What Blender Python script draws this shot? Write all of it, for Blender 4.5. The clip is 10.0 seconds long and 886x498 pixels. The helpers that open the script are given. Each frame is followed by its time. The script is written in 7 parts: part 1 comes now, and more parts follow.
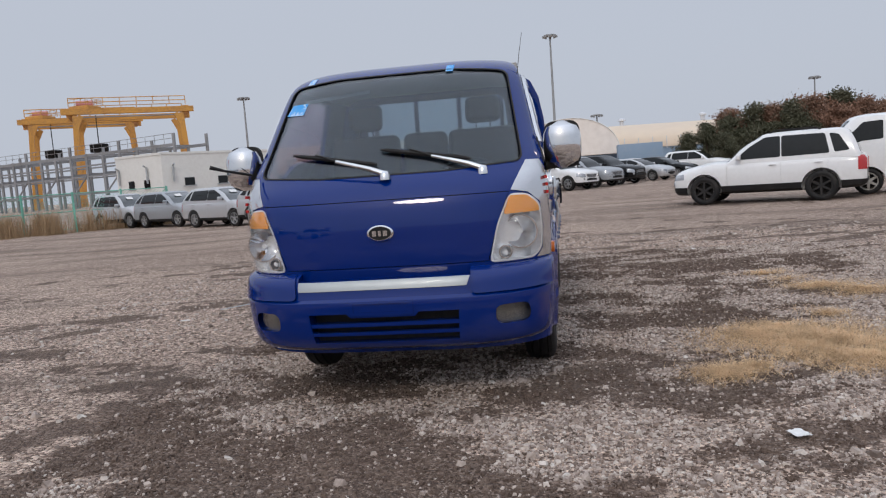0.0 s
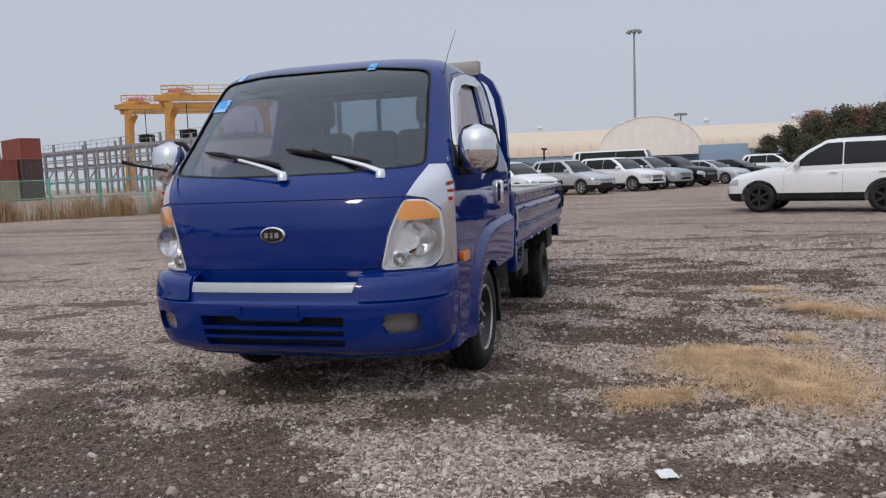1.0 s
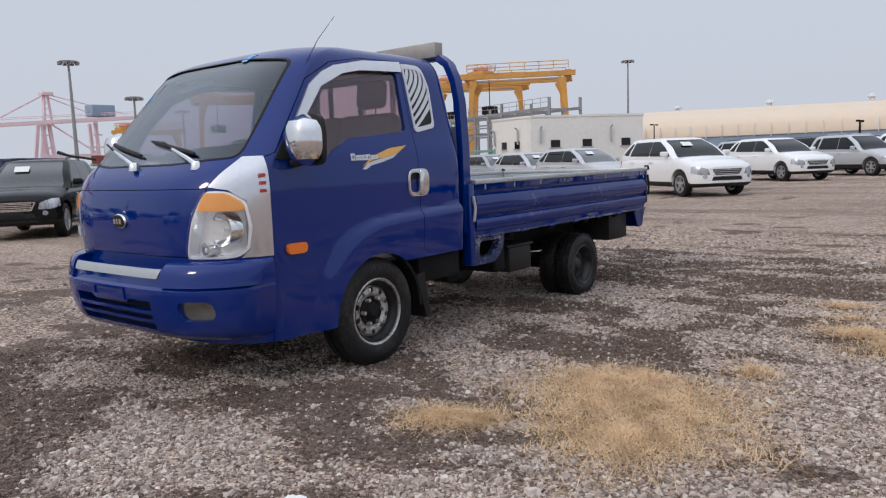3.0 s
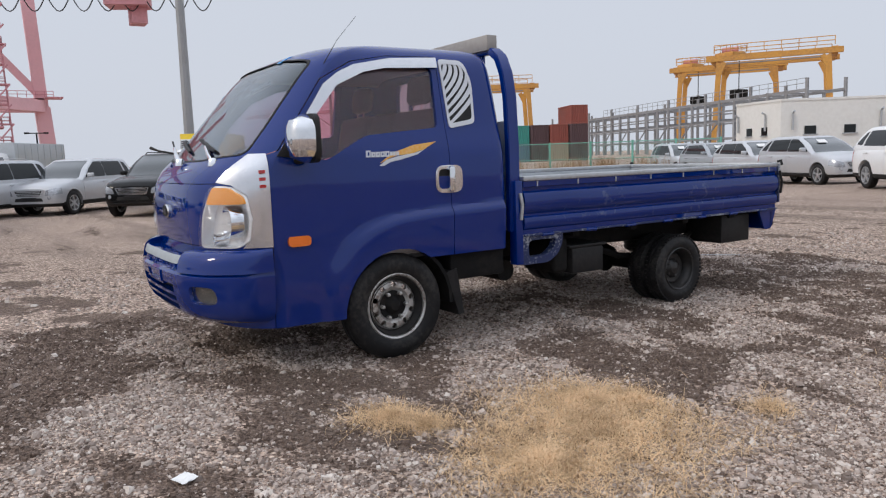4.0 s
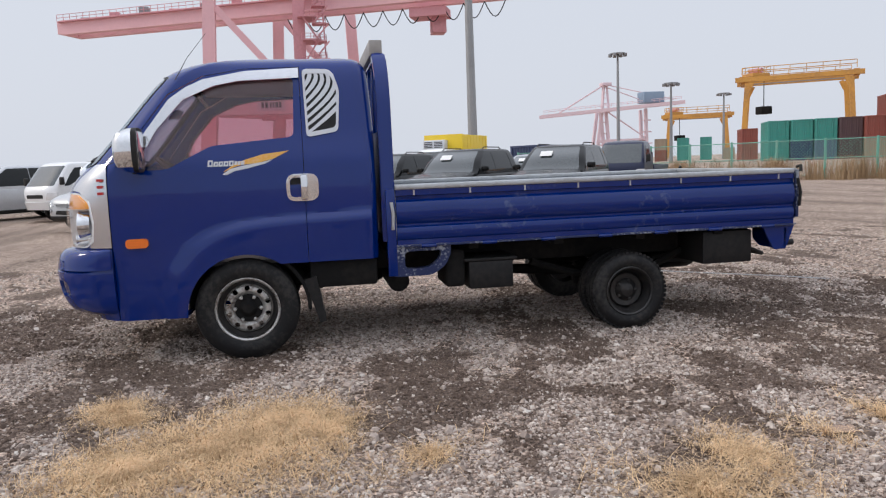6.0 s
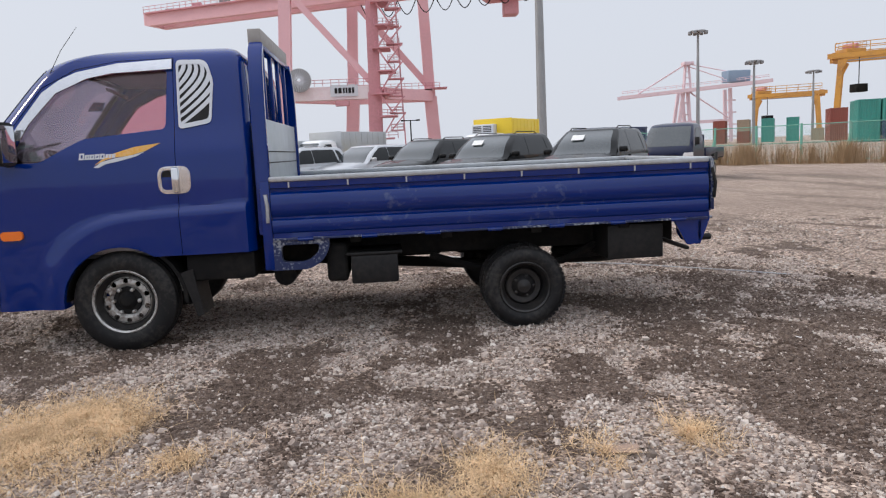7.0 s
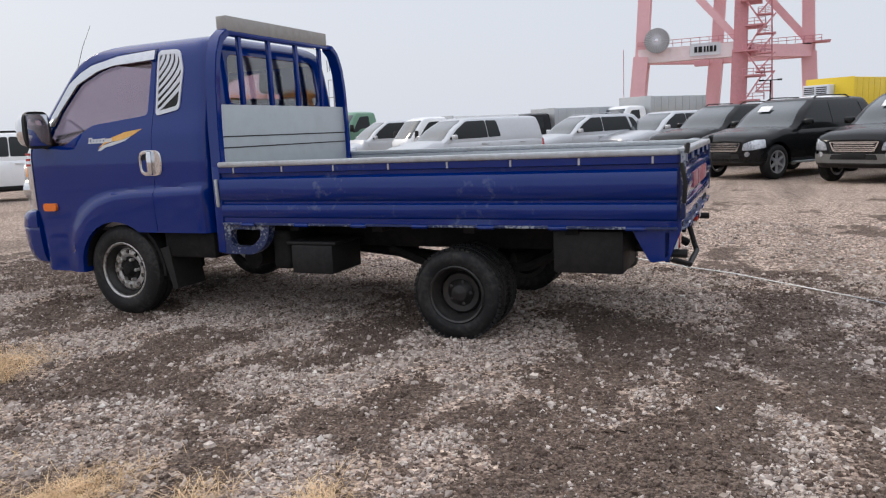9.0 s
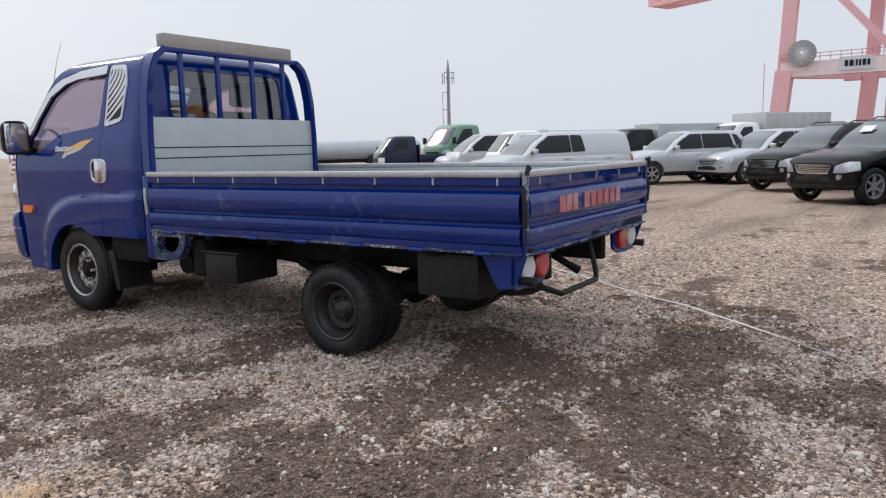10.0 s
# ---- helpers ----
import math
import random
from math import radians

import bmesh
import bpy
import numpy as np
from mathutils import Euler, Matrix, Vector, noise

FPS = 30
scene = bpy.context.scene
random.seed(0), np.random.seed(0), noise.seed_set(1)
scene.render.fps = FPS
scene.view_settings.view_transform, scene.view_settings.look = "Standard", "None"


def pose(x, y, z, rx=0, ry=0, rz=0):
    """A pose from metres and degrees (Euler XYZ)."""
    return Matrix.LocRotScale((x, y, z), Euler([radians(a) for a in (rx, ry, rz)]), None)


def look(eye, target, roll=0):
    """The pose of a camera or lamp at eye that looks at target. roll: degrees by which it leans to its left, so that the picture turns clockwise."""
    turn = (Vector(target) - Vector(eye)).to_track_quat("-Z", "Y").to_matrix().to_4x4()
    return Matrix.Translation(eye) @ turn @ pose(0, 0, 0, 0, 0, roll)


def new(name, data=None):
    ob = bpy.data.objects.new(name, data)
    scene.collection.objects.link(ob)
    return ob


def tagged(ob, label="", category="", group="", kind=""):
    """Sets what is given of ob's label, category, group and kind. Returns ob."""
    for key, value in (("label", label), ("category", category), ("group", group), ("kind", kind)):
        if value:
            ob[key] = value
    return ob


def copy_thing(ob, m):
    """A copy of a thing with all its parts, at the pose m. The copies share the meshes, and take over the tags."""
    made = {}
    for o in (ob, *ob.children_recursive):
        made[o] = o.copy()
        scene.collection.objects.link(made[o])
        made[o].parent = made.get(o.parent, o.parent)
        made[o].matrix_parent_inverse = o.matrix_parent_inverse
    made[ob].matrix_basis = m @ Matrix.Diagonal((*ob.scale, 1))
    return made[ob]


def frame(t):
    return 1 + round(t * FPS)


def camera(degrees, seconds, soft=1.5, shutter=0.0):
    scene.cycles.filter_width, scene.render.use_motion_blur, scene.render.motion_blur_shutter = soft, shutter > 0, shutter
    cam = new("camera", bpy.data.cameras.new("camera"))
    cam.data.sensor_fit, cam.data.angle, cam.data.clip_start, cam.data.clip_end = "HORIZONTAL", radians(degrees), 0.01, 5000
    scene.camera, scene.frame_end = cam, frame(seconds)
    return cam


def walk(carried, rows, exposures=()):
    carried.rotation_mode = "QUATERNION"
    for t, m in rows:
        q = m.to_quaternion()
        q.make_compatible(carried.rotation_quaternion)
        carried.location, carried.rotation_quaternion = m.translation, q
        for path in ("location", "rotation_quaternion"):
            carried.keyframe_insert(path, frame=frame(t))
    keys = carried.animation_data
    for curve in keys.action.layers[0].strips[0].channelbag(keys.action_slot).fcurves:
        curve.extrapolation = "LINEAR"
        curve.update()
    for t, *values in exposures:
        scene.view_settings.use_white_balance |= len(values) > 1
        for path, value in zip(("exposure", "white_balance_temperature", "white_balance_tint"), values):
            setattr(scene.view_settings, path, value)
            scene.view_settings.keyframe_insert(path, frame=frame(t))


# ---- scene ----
cam = camera(62.2, 10.0, 1.2)
PATH = [
    (0, (1.007, -4.818, 1.215), (0.642, -2.862, 1.018), -4.2),
    (0.5, (1.405, -4.692, 1.196), (0.954, -2.752, 1.007), -2.8),
    (1, (1.872, -4.456, 1.216), (1.306, -2.548, 1.014), -2.3),
    (1.5, (2.394, -4.213, 1.22), (1.583, -2.395, 1.03), -2.3),
    (2, (2.923, -3.885, 1.224), (2.026, -2.108, 1.031), -1.8),
    (2.5, (3.466, -3.576, 1.227), (2.295, -1.966, 1.04), -2.0),
    (3, (3.952, -3.131, 1.211), (2.683, -1.604, 0.973), -2.1),
    (3.2, (4.143, -2.949, 1.194), (2.758, -1.526, 0.957), -2.6),
    (4.3, (4.949, -1.773, 1.237), (3.203, -0.832, 0.981), -1.3),
    (4.5, (5.059, -1.533, 1.243), (3.279, -0.658, 0.99), -1.0),
    (5, (5.268, -0.89, 1.249), (3.451, -0.097, 0.986), -0.9),
    (5.2, (5.355, -0.624, 1.244), (3.494, 0.059, 0.979), -1.4),
    (6.3, (5.652, 0.916, 1.183), (3.68, 1.16, 0.957), -2.1),
    (6.5, (5.644, 1.17, 1.194), (3.669, 1.381, 0.959), -2.1),
    (7, (5.599, 1.818, 1.184), (3.62, 1.926, 0.921), -2.6),
    (7.5, (5.524, 2.49, 1.199), (3.546, 2.347, 0.938), -1.4),
    (8, (5.3, 3.131, 1.194), (3.343, 2.811, 0.934), 0.3),
    (8.5, (5.026, 3.732, 1.203), (3.161, 3.056, 0.947), -1.2),
    (9, (4.643, 4.317, 1.209), (2.848, 3.495, 0.892), -2.6),
    (9.5, (4.317, 4.95, 1.217), (2.577, 4.001, 0.949), -2.0),
    (10, (3.883, 5.532, 1.188), (2.2515, 4.411, 0.915), -1.4),
]
walk(cam, [(t, look(eye, target, roll)) for t, eye, target, roll in PATH],
     [(0.0, -0.19, 6280, 10), (1.0, -0.18, 6280, 10), (2.5, -0.06, 6300, 10), (4.5, 0.14, 6450, 10), (6.5, 0.22, 6500, 10), (8.0, 0.26, 6550, 10), (10.0, 0.25, 6550, 9)])

# ---------------------------------------------------------------- light
world = bpy.data.worlds.new("hazy_sky")
scene.world = world
world.use_nodes = True
wn, wl = world.node_tree.nodes, world.node_tree.links
wn.clear()
SUN_AZ, SUN_EL = -172.0, 35.0      # azimuth from +y towards +x, elevation
sky = wn.new("ShaderNodeTexSky")
sky.sky_type, sky.sun_disc = "NISHITA", False
sky.sun_elevation, sky.sun_rotation = radians(SUN_EL), radians(SUN_AZ)
sky.dust_density, sky.air_density, sky.ozone_density = 6.0, 1.0, 1.5
haze = wn.new("ShaderNodeMix")
haze.data_type, haze.blend_type = "RGBA", "MIX"
haze.inputs[0].default_value = 0.93
haze.inputs[7].default_value = (4.75, 5.02, 5.60, 1)
bg = wn.new("ShaderNodeBackground")
bg.inputs[1].default_value = 0.128
wout = wn.new("ShaderNodeOutputWorld")
wl.new(sky.outputs[0], haze.inputs[6])
# an overcast dome is brighter overhead than at the horizon
dome, height, rise = wn.new("ShaderNodeTexCoord"), wn.new("ShaderNodeSeparateXYZ"), wn.new("ShaderNodeMapRange")
rise.interpolation_type = "SMOOTHSTEP"
rise.inputs[1].default_value, rise.inputs[2].default_value, rise.inputs[3].default_value, rise.inputs[4].default_value = 0.2, 0.95, 1.0, 1.85
lift = wn.new("ShaderNodeVectorMath")
lift.operation = "SCALE"
wl.new(dome.outputs["Generated"], height.inputs[0])
wl.new(height.outputs[2], rise.inputs[0])
wl.new(haze.outputs[2], lift.inputs[0])
wl.new(rise.outputs[0], lift.inputs[3])
wl.new(lift.outputs[0], bg.inputs[0])
wl.new(bg.outputs[0], wout.inputs[0])
sun = new("sun", bpy.data.lights.new("sun", "SUN"))
sun.data.energy, sun.data.angle, sun.data.color = 0.8, radians(10), (1.0, 0.90, 0.78)
SUN_DIR = Vector((math.sin(radians(SUN_AZ)) * math.cos(radians(SUN_EL)), math.cos(radians(SUN_AZ)) * math.cos(radians(SUN_EL)), math.sin(radians(SUN_EL))))
sun.matrix_world = look(SUN_DIR * 60, (0, 0, 0))

# ---------------------------------------------------------------- materials
def material(name, color, rough=0.5, metal=0.0, coat=0.0, spots=None, scale=8.0, amount=0.35, bump=0.0, bump_scale=60.0, coords="Object", shine=0.5, lo=0.18, hi=0.42):
    """A surface with fine variation at two scales; spots is the colour of dirt or wear."""
    m = bpy.data.materials.new(name)
    m.use_nodes = True
    n, l = m.node_tree.nodes, m.node_tree.links
    b = n["Principled BSDF"]
    b.inputs["Roughness"].default_value, b.inputs["Metallic"].default_value = rough, metal
    b.inputs["Specular IOR Level"].default_value = shine
    b.inputs["Coat Weight"].default_value, b.inputs["Coat Roughness"].default_value = coat, 0.03
    tc = n.new("ShaderNodeTexCoord")
    big, fine = n.new("ShaderNodeTexNoise"), n.new("ShaderNodeTexNoise")
    for t, sc, de in ((big, scale * 0.3, 5.0), (fine, scale * 4.0, 6.0)):
        t.inputs["Scale"].default_value, t.inputs["Detail"].default_value = sc, de
        l.new(tc.outputs[coords], t.inputs["Vector"])
    both = n.new("ShaderNodeMath")
    both.operation = "MULTIPLY"
    l.new(big.outputs[0], both.inputs[0]); l.new(fine.outputs[0], both.inputs[1])
    ramp = n.new("ShaderNodeValToRGB")
    ramp.color_ramp.elements[0].position, ramp.color_ramp.elements[1].position = lo, hi
    ramp.color_ramp.elements[0].color, ramp.color_ramp.elements[1].color = (0, 0, 0, 1), (amount, amount, amount, 1)
    l.new(both.outputs[0], ramp.inputs[0])
    mix = n.new("ShaderNodeMix")
    mix.data_type = "RGBA"
    other = spots if spots else tuple(c * 0.72 for c in color)
    mix.inputs[6].default_value, mix.inputs[7].default_value = (*color, 1), (*other, 1)
    l.new(ramp.outputs[0], mix.inputs[0])
    l.new(mix.outputs[2], b.inputs["Base Color"])
    rr = n.new("ShaderNodeMapRange")
    rr.inputs[3].default_value, rr.inputs[4].default_value = max(0.02, rough * 0.8), min(1.0, rough * 1.3 + 0.02)
    l.new(fine.outputs[0], rr.inputs[0]); l.new(rr.outputs[0], b.inputs["Roughness"])
    if bump:
        bt, bp = n.new("ShaderNodeTexNoise"), n.new("ShaderNodeBump")
        bt.inputs["Scale"].default_value, bt.inputs["Detail"].default_value = bump_scale, 4.0
        bp.inputs["Strength"].default_value, bp.inputs["Distance"].default_value = bump, 0.01
        l.new(tc.outputs[coords], bt.inputs["Vector"]); l.new(bt.outputs[0], bp.inputs["Height"]); l.new(bp.outputs[0], b.inputs["Normal"])
        if coat:
            l.new(bp.outputs[0], b.inputs["Coat Normal"])
    return m


def glass(name, tint, base=0.038):
    """A thin pane: what lies behind shows in its tint, and it mirrors more at a slant."""
    m = bpy.data.materials.new(name)
    m.use_nodes = True
    n, l = m.node_tree.nodes, m.node_tree.links
    n.clear()
    out, mix, tr, gl, lw = (n.new(k) for k in ("ShaderNodeOutputMaterial", "ShaderNodeMixShader", "ShaderNodeBsdfTransparent", "ShaderNodeBsdfGlossy", "ShaderNodeLayerWeight"))
    tr.inputs[0].default_value = (*(c ** 0.5 for c in tint), 1)
    gl.inputs[0].default_value, gl.inputs[1].default_value = (1, 1, 1, 1), 0.02
    pw, ma = n.new("ShaderNodeMath"), n.new("ShaderNodeMath")
    pw.operation, pw.inputs[1].default_value = "POWER", 3.2
    ma.operation, ma.inputs[1].default_value, ma.inputs[2].default_value = "MULTIPLY_ADD", 0.62, base
    lw.inputs[0].default_value = 0.5
    l.new(lw.outputs["Facing"], pw.inputs[0]); l.new(pw.outputs[0], ma.inputs[0]); l.new(ma.outputs[0], mix.inputs[0])
    l.new(tr.outputs[0], mix.inputs[1]); l.new(gl.outputs[0], mix.inputs[2]); l.new(mix.outputs[0], out.inputs[0])
    return m


BLUE = material("truck_blue_paint", (0.0001, 0.0195, 0.168), 0.2, 0.0, 1.0, (0.0001, 0.0170, 0.145), 3.0, 0.3, 0.16, 2.6, shine=0.0)
BED_BLUE = material("worn_blue_paint", (0.0001, 0.0195, 0.162), 0.2, 0.0, 1.0, (0.13, 0.16, 0.25), 5.0, 0.4, 0.40, 4.0, shine=0.0, lo=0.32, hi=0.42)
CHROME = material("chrome", (0.75, 0.76, 0.78), 0.07, 1.0, 0, (0.5, 0.5, 0.5), 10, 0.2)
SILVER = material("silver_trim", (0.66, 0.67, 0.70), 0.12, 0.85, 0.2, (0.5, 0.5, 0.52), 10, 0.25)
WHITE_TRIM = material("white_trim", (0.62, 0.64, 0.68), 0.35, 0.0, 0.2, (0.5, 0.5, 0.5), 10, 0.2)
ALU = material("dull_aluminium", (0.44, 0.46, 0.48), 0.42, 0.5, 0, (0.26, 0.27, 0.27), 6.0, 0.35, 0.05, 40)
BOARD = material("grey_headboard_sheet", (0.40, 0.435, 0.455), 0.38, 0.25, 0.1, (0.30, 0.31, 0.31), 2.5, 0.35, 0.03, 6)
RAIL = material("weathered_brown_grey_rail", (0.34, 0.32, 0.30), 0.5, 0.3, 0, (0.22, 0.19, 0.17), 5.0, 0.5)
GALV = material("galvanised_strip", (0.50, 0.52, 0.54), 0.4, 0.6, 0, (0.30, 0.28, 0.26), 7.0, 0.6)
BLACK = material("black_plastic", (0.012, 0.012, 0.013), 0.5, 0, 0, (0.04, 0.036, 0.033), 8, 0.5, 0.08, 200, shine=0.25)
UNDER = material("dusty_black_frame", (0.009, 0.009, 0.0095), 0.7, 0, 0, (0.04, 0.035, 0.03), 5, 0.5, 0.2, 80, shine=0.15)
RUBBER = material("tyre_rubber", (0.009, 0.009, 0.010), 0.55, 0, 0, (0.070, 0.064, 0.057), 9, 0.5, 0.15, 150, lo=0.24, hi=0.42, shine=0.3)
STEEL_RIM = material("worn_steel_rim", (0.50, 0.49, 0.47), 0.42, 0.6, 0, (0.10, 0.055, 0.035), 12, 0.85, lo=0.24, hi=0.42)
DARK_RIM = material("black_steel_rim", (0.012, 0.012, 0.013), 0.38, 0.1, 0, (0.05, 0.042, 0.036), 9, 0.6, shine=0.5)
SCUFFED = material("scuffed_blue_edge", (0.006, 0.018, 0.085), 0.45, 0.0, 0.1, (0.34, 0.36, 0.39), 14, 0.85, lo=0.275, hi=0.36)
ALLOY = material("alloy_rim", (0.55, 0.56, 0.58), 0.3, 0.7, 0, (0.2, 0.2, 0.2), 9, 0.4)
AMBER = material("amber_lens", (0.90, 0.36, 0.05), 0.15, 0, 0.4, (0.80, 0.26, 0.03), 20, 0.3)
ORANGE_LENS = material("orange_marker_lens", (0.85, 0.19, 0.02), 0.15, 0, 0.4, (0.7, 0.14, 0.01), 20, 0.3)
RED = material("red_lens", (0.45, 0.012, 0.012), 0.15, 0, 0.6, (0.3, 0.01, 0.01), 20, 0.3)
LAMP = material("lamp_reflector", (0.94, 0.95, 0.96), 0.14, 0.35, 0.6, (0.6, 0.6, 0.62), 16, 0.5, 0.35, 38.0)
SEAT = material("grey_seat_fabric", (0.07, 0.07, 0.078), 0.85, 0, 0, (0.11, 0.105, 0.10), 20, 0.5, 0.2, 300)
DASH = material("dark_dashboard", (0.03, 0.032, 0.036), 0.65, 0, 0, (0.06, 0.06, 0.06), 12, 0.4, 0.1, 200)
CREAM = material("cream_door_card", (0.42, 0.40, 0.40), 0.7, 0, 0, (0.3, 0.29, 0.29), 10, 0.4)
PAPER = material("white_paper", (0.8, 0.8, 0.79), 0.8, 0, 0, (0.6, 0.6, 0.58), 20, 0.4)
BLUE_STICKER = material("bright_blue_sticker", (0.03, 0.34, 0.80), 0.4, 0, 0, (0.75, 0.85, 0.92), 22, 0.9, lo=0.26, hi=0.33)
YELLOW_DECAL = material("yellow_decal", (0.72, 0.36, 0.03), 0.35, 0, 0.3, (0.75, 0.6, 0.4), 14, 0.4)
FADED_RED = material("faded_red_lettering", (0.42, 0.09, 0.10), 0.6, 0, 0, (0.5, 0.42, 0.45), 26, 0.9)
WINDSCREEN = glass("windscreen_glass", (0.36, 0.48, 0.57), 0.05)
SIDE_GLASS = glass("purple_tinted_glass", (0.76, 0.47, 0.52), 0.045)
REAR_GLASS = glass("rear_glass", (0.58, 0.60, 0.62), 0.09)
LENS = glass("clear_lens", (0.95, 0.96, 0.97), 0.03)
FOG_LAMP = material("dull_fog_lamp", (0.13, 0.125, 0.11), 0.15, 0.3, 0.5, (0.25, 0.24, 0.22), 18, 0.6)
CAR_GLASS = material("dark_car_glass", (0.010, 0.012, 0.013), 0.05, 0, 0.0, (0.018, 0.02, 0.021), 2.0, 0.5, shine=0.3)
CAR_SCREEN = material("grey_car_screen", (0.030, 0.038, 0.042), 0.03, 0, 1.0, (0.06, 0.07, 0.072), 3.0, 0.6)


def paint(name, color, coat=0.7, rough=0.3, metal=0.0, shine=0.5):
    return material(name, color, rough, metal, coat, tuple(c * 0.85 + 0.008 for c in color), 3.0, 0.35, shine=shine)


WHITE_CAR = paint("white_car_paint", (0.80, 0.805, 0.81))
SILVER_CAR = paint("silver_car_paint", (0.50, 0.51, 0.53), 0.6, 0.3, 0.3)
GREY_CAR = paint("grey_car_paint", (0.33, 0.35, 0.375), 0.6, 0.32, 0.2)
CAR_LAMP = material("car_headlight", (0.62, 0.64, 0.67), 0.12, 0.5, 0.8, (0.22, 0.23, 0.25), 9, 0.9, 0.4, 30, lo=0.2, hi=0.34)
DARK_CAR = paint("charcoal_car_paint", (0.006, 0.0065, 0.007), 0.32, 0.22, 0.0, 0.1)
MUD_GREY = material("dusty_grey_plastic", (0.13, 0.13, 0.125), 0.6, 0, 0.1, (0.2, 0.19, 0.17), 6, 0.5)
NAVY_CAR = paint("navy_truck_paint", (0.010, 0.015, 0.048), 0.4, 0.28, 0.0, 0.2)
GREEN_CAR = paint("faded_green_paint", (0.13, 0.27, 0.18), 0.3, 0.4)
YELLOW_BOX = paint("yellow_box_paint", (0.78, 0.55, 0.02), 0.2, 0.45)
# PINK and PINK_DARK are lightened so the colour itself carries the haze
PINK = material("pink_crane_paint", (0.78, 0.46, 0.49), 0.6, 0, 0, (0.70, 0.42, 0.45), 0.5, 0.6)
PINK_DARK = material("haze_lightened_dark_pink_crane", (0.62, 0.29, 0.32), 0.6, 0, 0, (0.46, 0.22, 0.24), 0.5, 0.6)
# distance haze is mixed into this pale pink
HAZED_PINK = material("pink_paled_by_haze", (0.72, 0.56, 0.60), 0.7, 0, 0, (0.66, 0.53, 0.58), 0.3, 0.5)
PALE_BEAM = material("whitish_pink_beam_paint", (0.82, 0.72, 0.73), 0.6, 0, 0, (0.74, 0.58, 0.60), 0.5, 0.6)
ORANGE = material("yellow_gantry_paint", (0.62, 0.31, 0.06), 0.6, 0, 0, (0.34, 0.17, 0.07), 1.2, 0.8)
GREY_STEEL = material("grey_structural_steel", (0.28, 0.285, 0.295), 0.6, 0.1, 0, (0.16, 0.15, 0.14), 1.2, 0.6)
POLE_STEEL = material("grey_lamp_post_steel", (0.30, 0.31, 0.32), 0.5, 0.3, 0, (0.22, 0.22, 0.22), 2.0, 0.5)
CREAM_ROOF = material("cream_membrane_roof", (0.70, 0.58, 0.45), 0.8, 0, 0, (0.66, 0.55, 0.45), 0.15, 0.6)
GABLE = material("pale_membrane", (0.86, 0.80, 0.74), 0.8, 0, 0, (0.66, 0.60, 0.54), 0.2, 0.5)
BLUE_WALL = material("blue_grey_cladding", (0.22, 0.31, 0.42), 0.6, 0, 0, (0.28, 0.34, 0.42), 0.4, 0.7)
WHITE_WALL = material("cream_white_cladding", (0.74, 0.74, 0.71), 0.7, 0, 0, (0.64, 0.63, 0.60), 0.5, 0.6)
FENCE_GREEN = material("green_fence_post", (0.15, 0.44, 0.34), 0.55, 0, 0, (0.28, 0.36, 0.32), 3, 0.6)

# ---------------------------------------------------------------- building helpers
def finish(me, angle=32):
    for p in me.polygons:
        p.use_smooth = True
    me.set_sharp_from_angle(angle=radians(angle))
    return me


def to_mesh(name, bm, mat, angle=32):
    me = bpy.data.meshes.new(name)
    bm.normal_update()
    bm.to_mesh(me)
    bm.free()
    for m in (mat if isinstance(mat, (list, tuple)) else [mat]):
        me.materials.append(m)
    return finish(me, angle)


def part(name, bm, mat, parent=None, label="", angle=32):
    """Links a bmesh as one mesh object under a thing or a part."""
    me = bm if isinstance(bm, bpy.types.Mesh) else to_mesh(name, bm, mat, angle)
    ob = new(name, me)
    if parent is not None:
        ob.parent = parent
    if label:
        ob["label"] = label
    return ob


def ease(t):
    t = max(0.0, min(1.0, t))
    return t * t * (3 - 2 * t)


def fall(x, y):
    """The yard falls a little towards the quay."""
    return -0.19 * ease((-x - 4.5) / 9.0) * (1 - ease((y - 34) / 24.0)) * (1 - ease((-x - 70) / 40.0))


def level(x, y):
    """Height of the ground: broad fall, a shallow hollow where the truck stands, small bumps."""
    hollow_ = -0.021 * math.exp(-(x / 2.4) ** 2 - ((y - 1.3) / 3.0) ** 2)
    small = 0.012 * noise.noise(Vector((x * 0.9, y * 0.9, 0))) + 0.006 * noise.noise(Vector((x * 3.1, y * 3.1, 4)))
    far_off = max(abs(x), abs(y))
    return fall(x, y) + hollow_ + small * (1.0 if far_off < 14 else 0.3 if far_off < 60 else 0.0)


def thing(name, m, label, category, group="", kind=""):
    ob = new(name)
    ob.empty_display_size = 0.2
    ob.matrix_basis = Matrix.Translation((0, 0, fall(*m.translation.xy))) @ m
    return tagged(ob, label, category, group, kind)


def box(x0, x1, y0, y1, z0, z1, bevel=0.0, bm=None, seg=2):
    own = bmesh.new()
    bmesh.ops.create_cube(own, size=1.0)
    for v in own.verts:
        v.co = Vector(((x0 + x1) / 2 + v.co.x * (x1 - x0), (y0 + y1) / 2 + v.co.y * (y1 - y0), (z0 + z1) / 2 + v.co.z * (z1 - z0)))
    if bevel:
        bmesh.ops.bevel(own, geom=own.edges[:], offset=bevel, segments=seg, affect="EDGES", profile=0.5)
    return join(bm, own)


def join(bm, other, m=None):
    if bm is None:
        if m is not None:
            bmesh.ops.transform(other, matrix=m, verts=other.verts)
        return other
    verts = [bm.verts.new(m @ v.co if m is not None else v.co) for v in other.verts]
    other.verts.index_update()
    for f in other.faces:
        try:
            bm.faces.new([verts[v.index] for v in f.verts])
        except ValueError:
            pass
    other.free()
    return bm


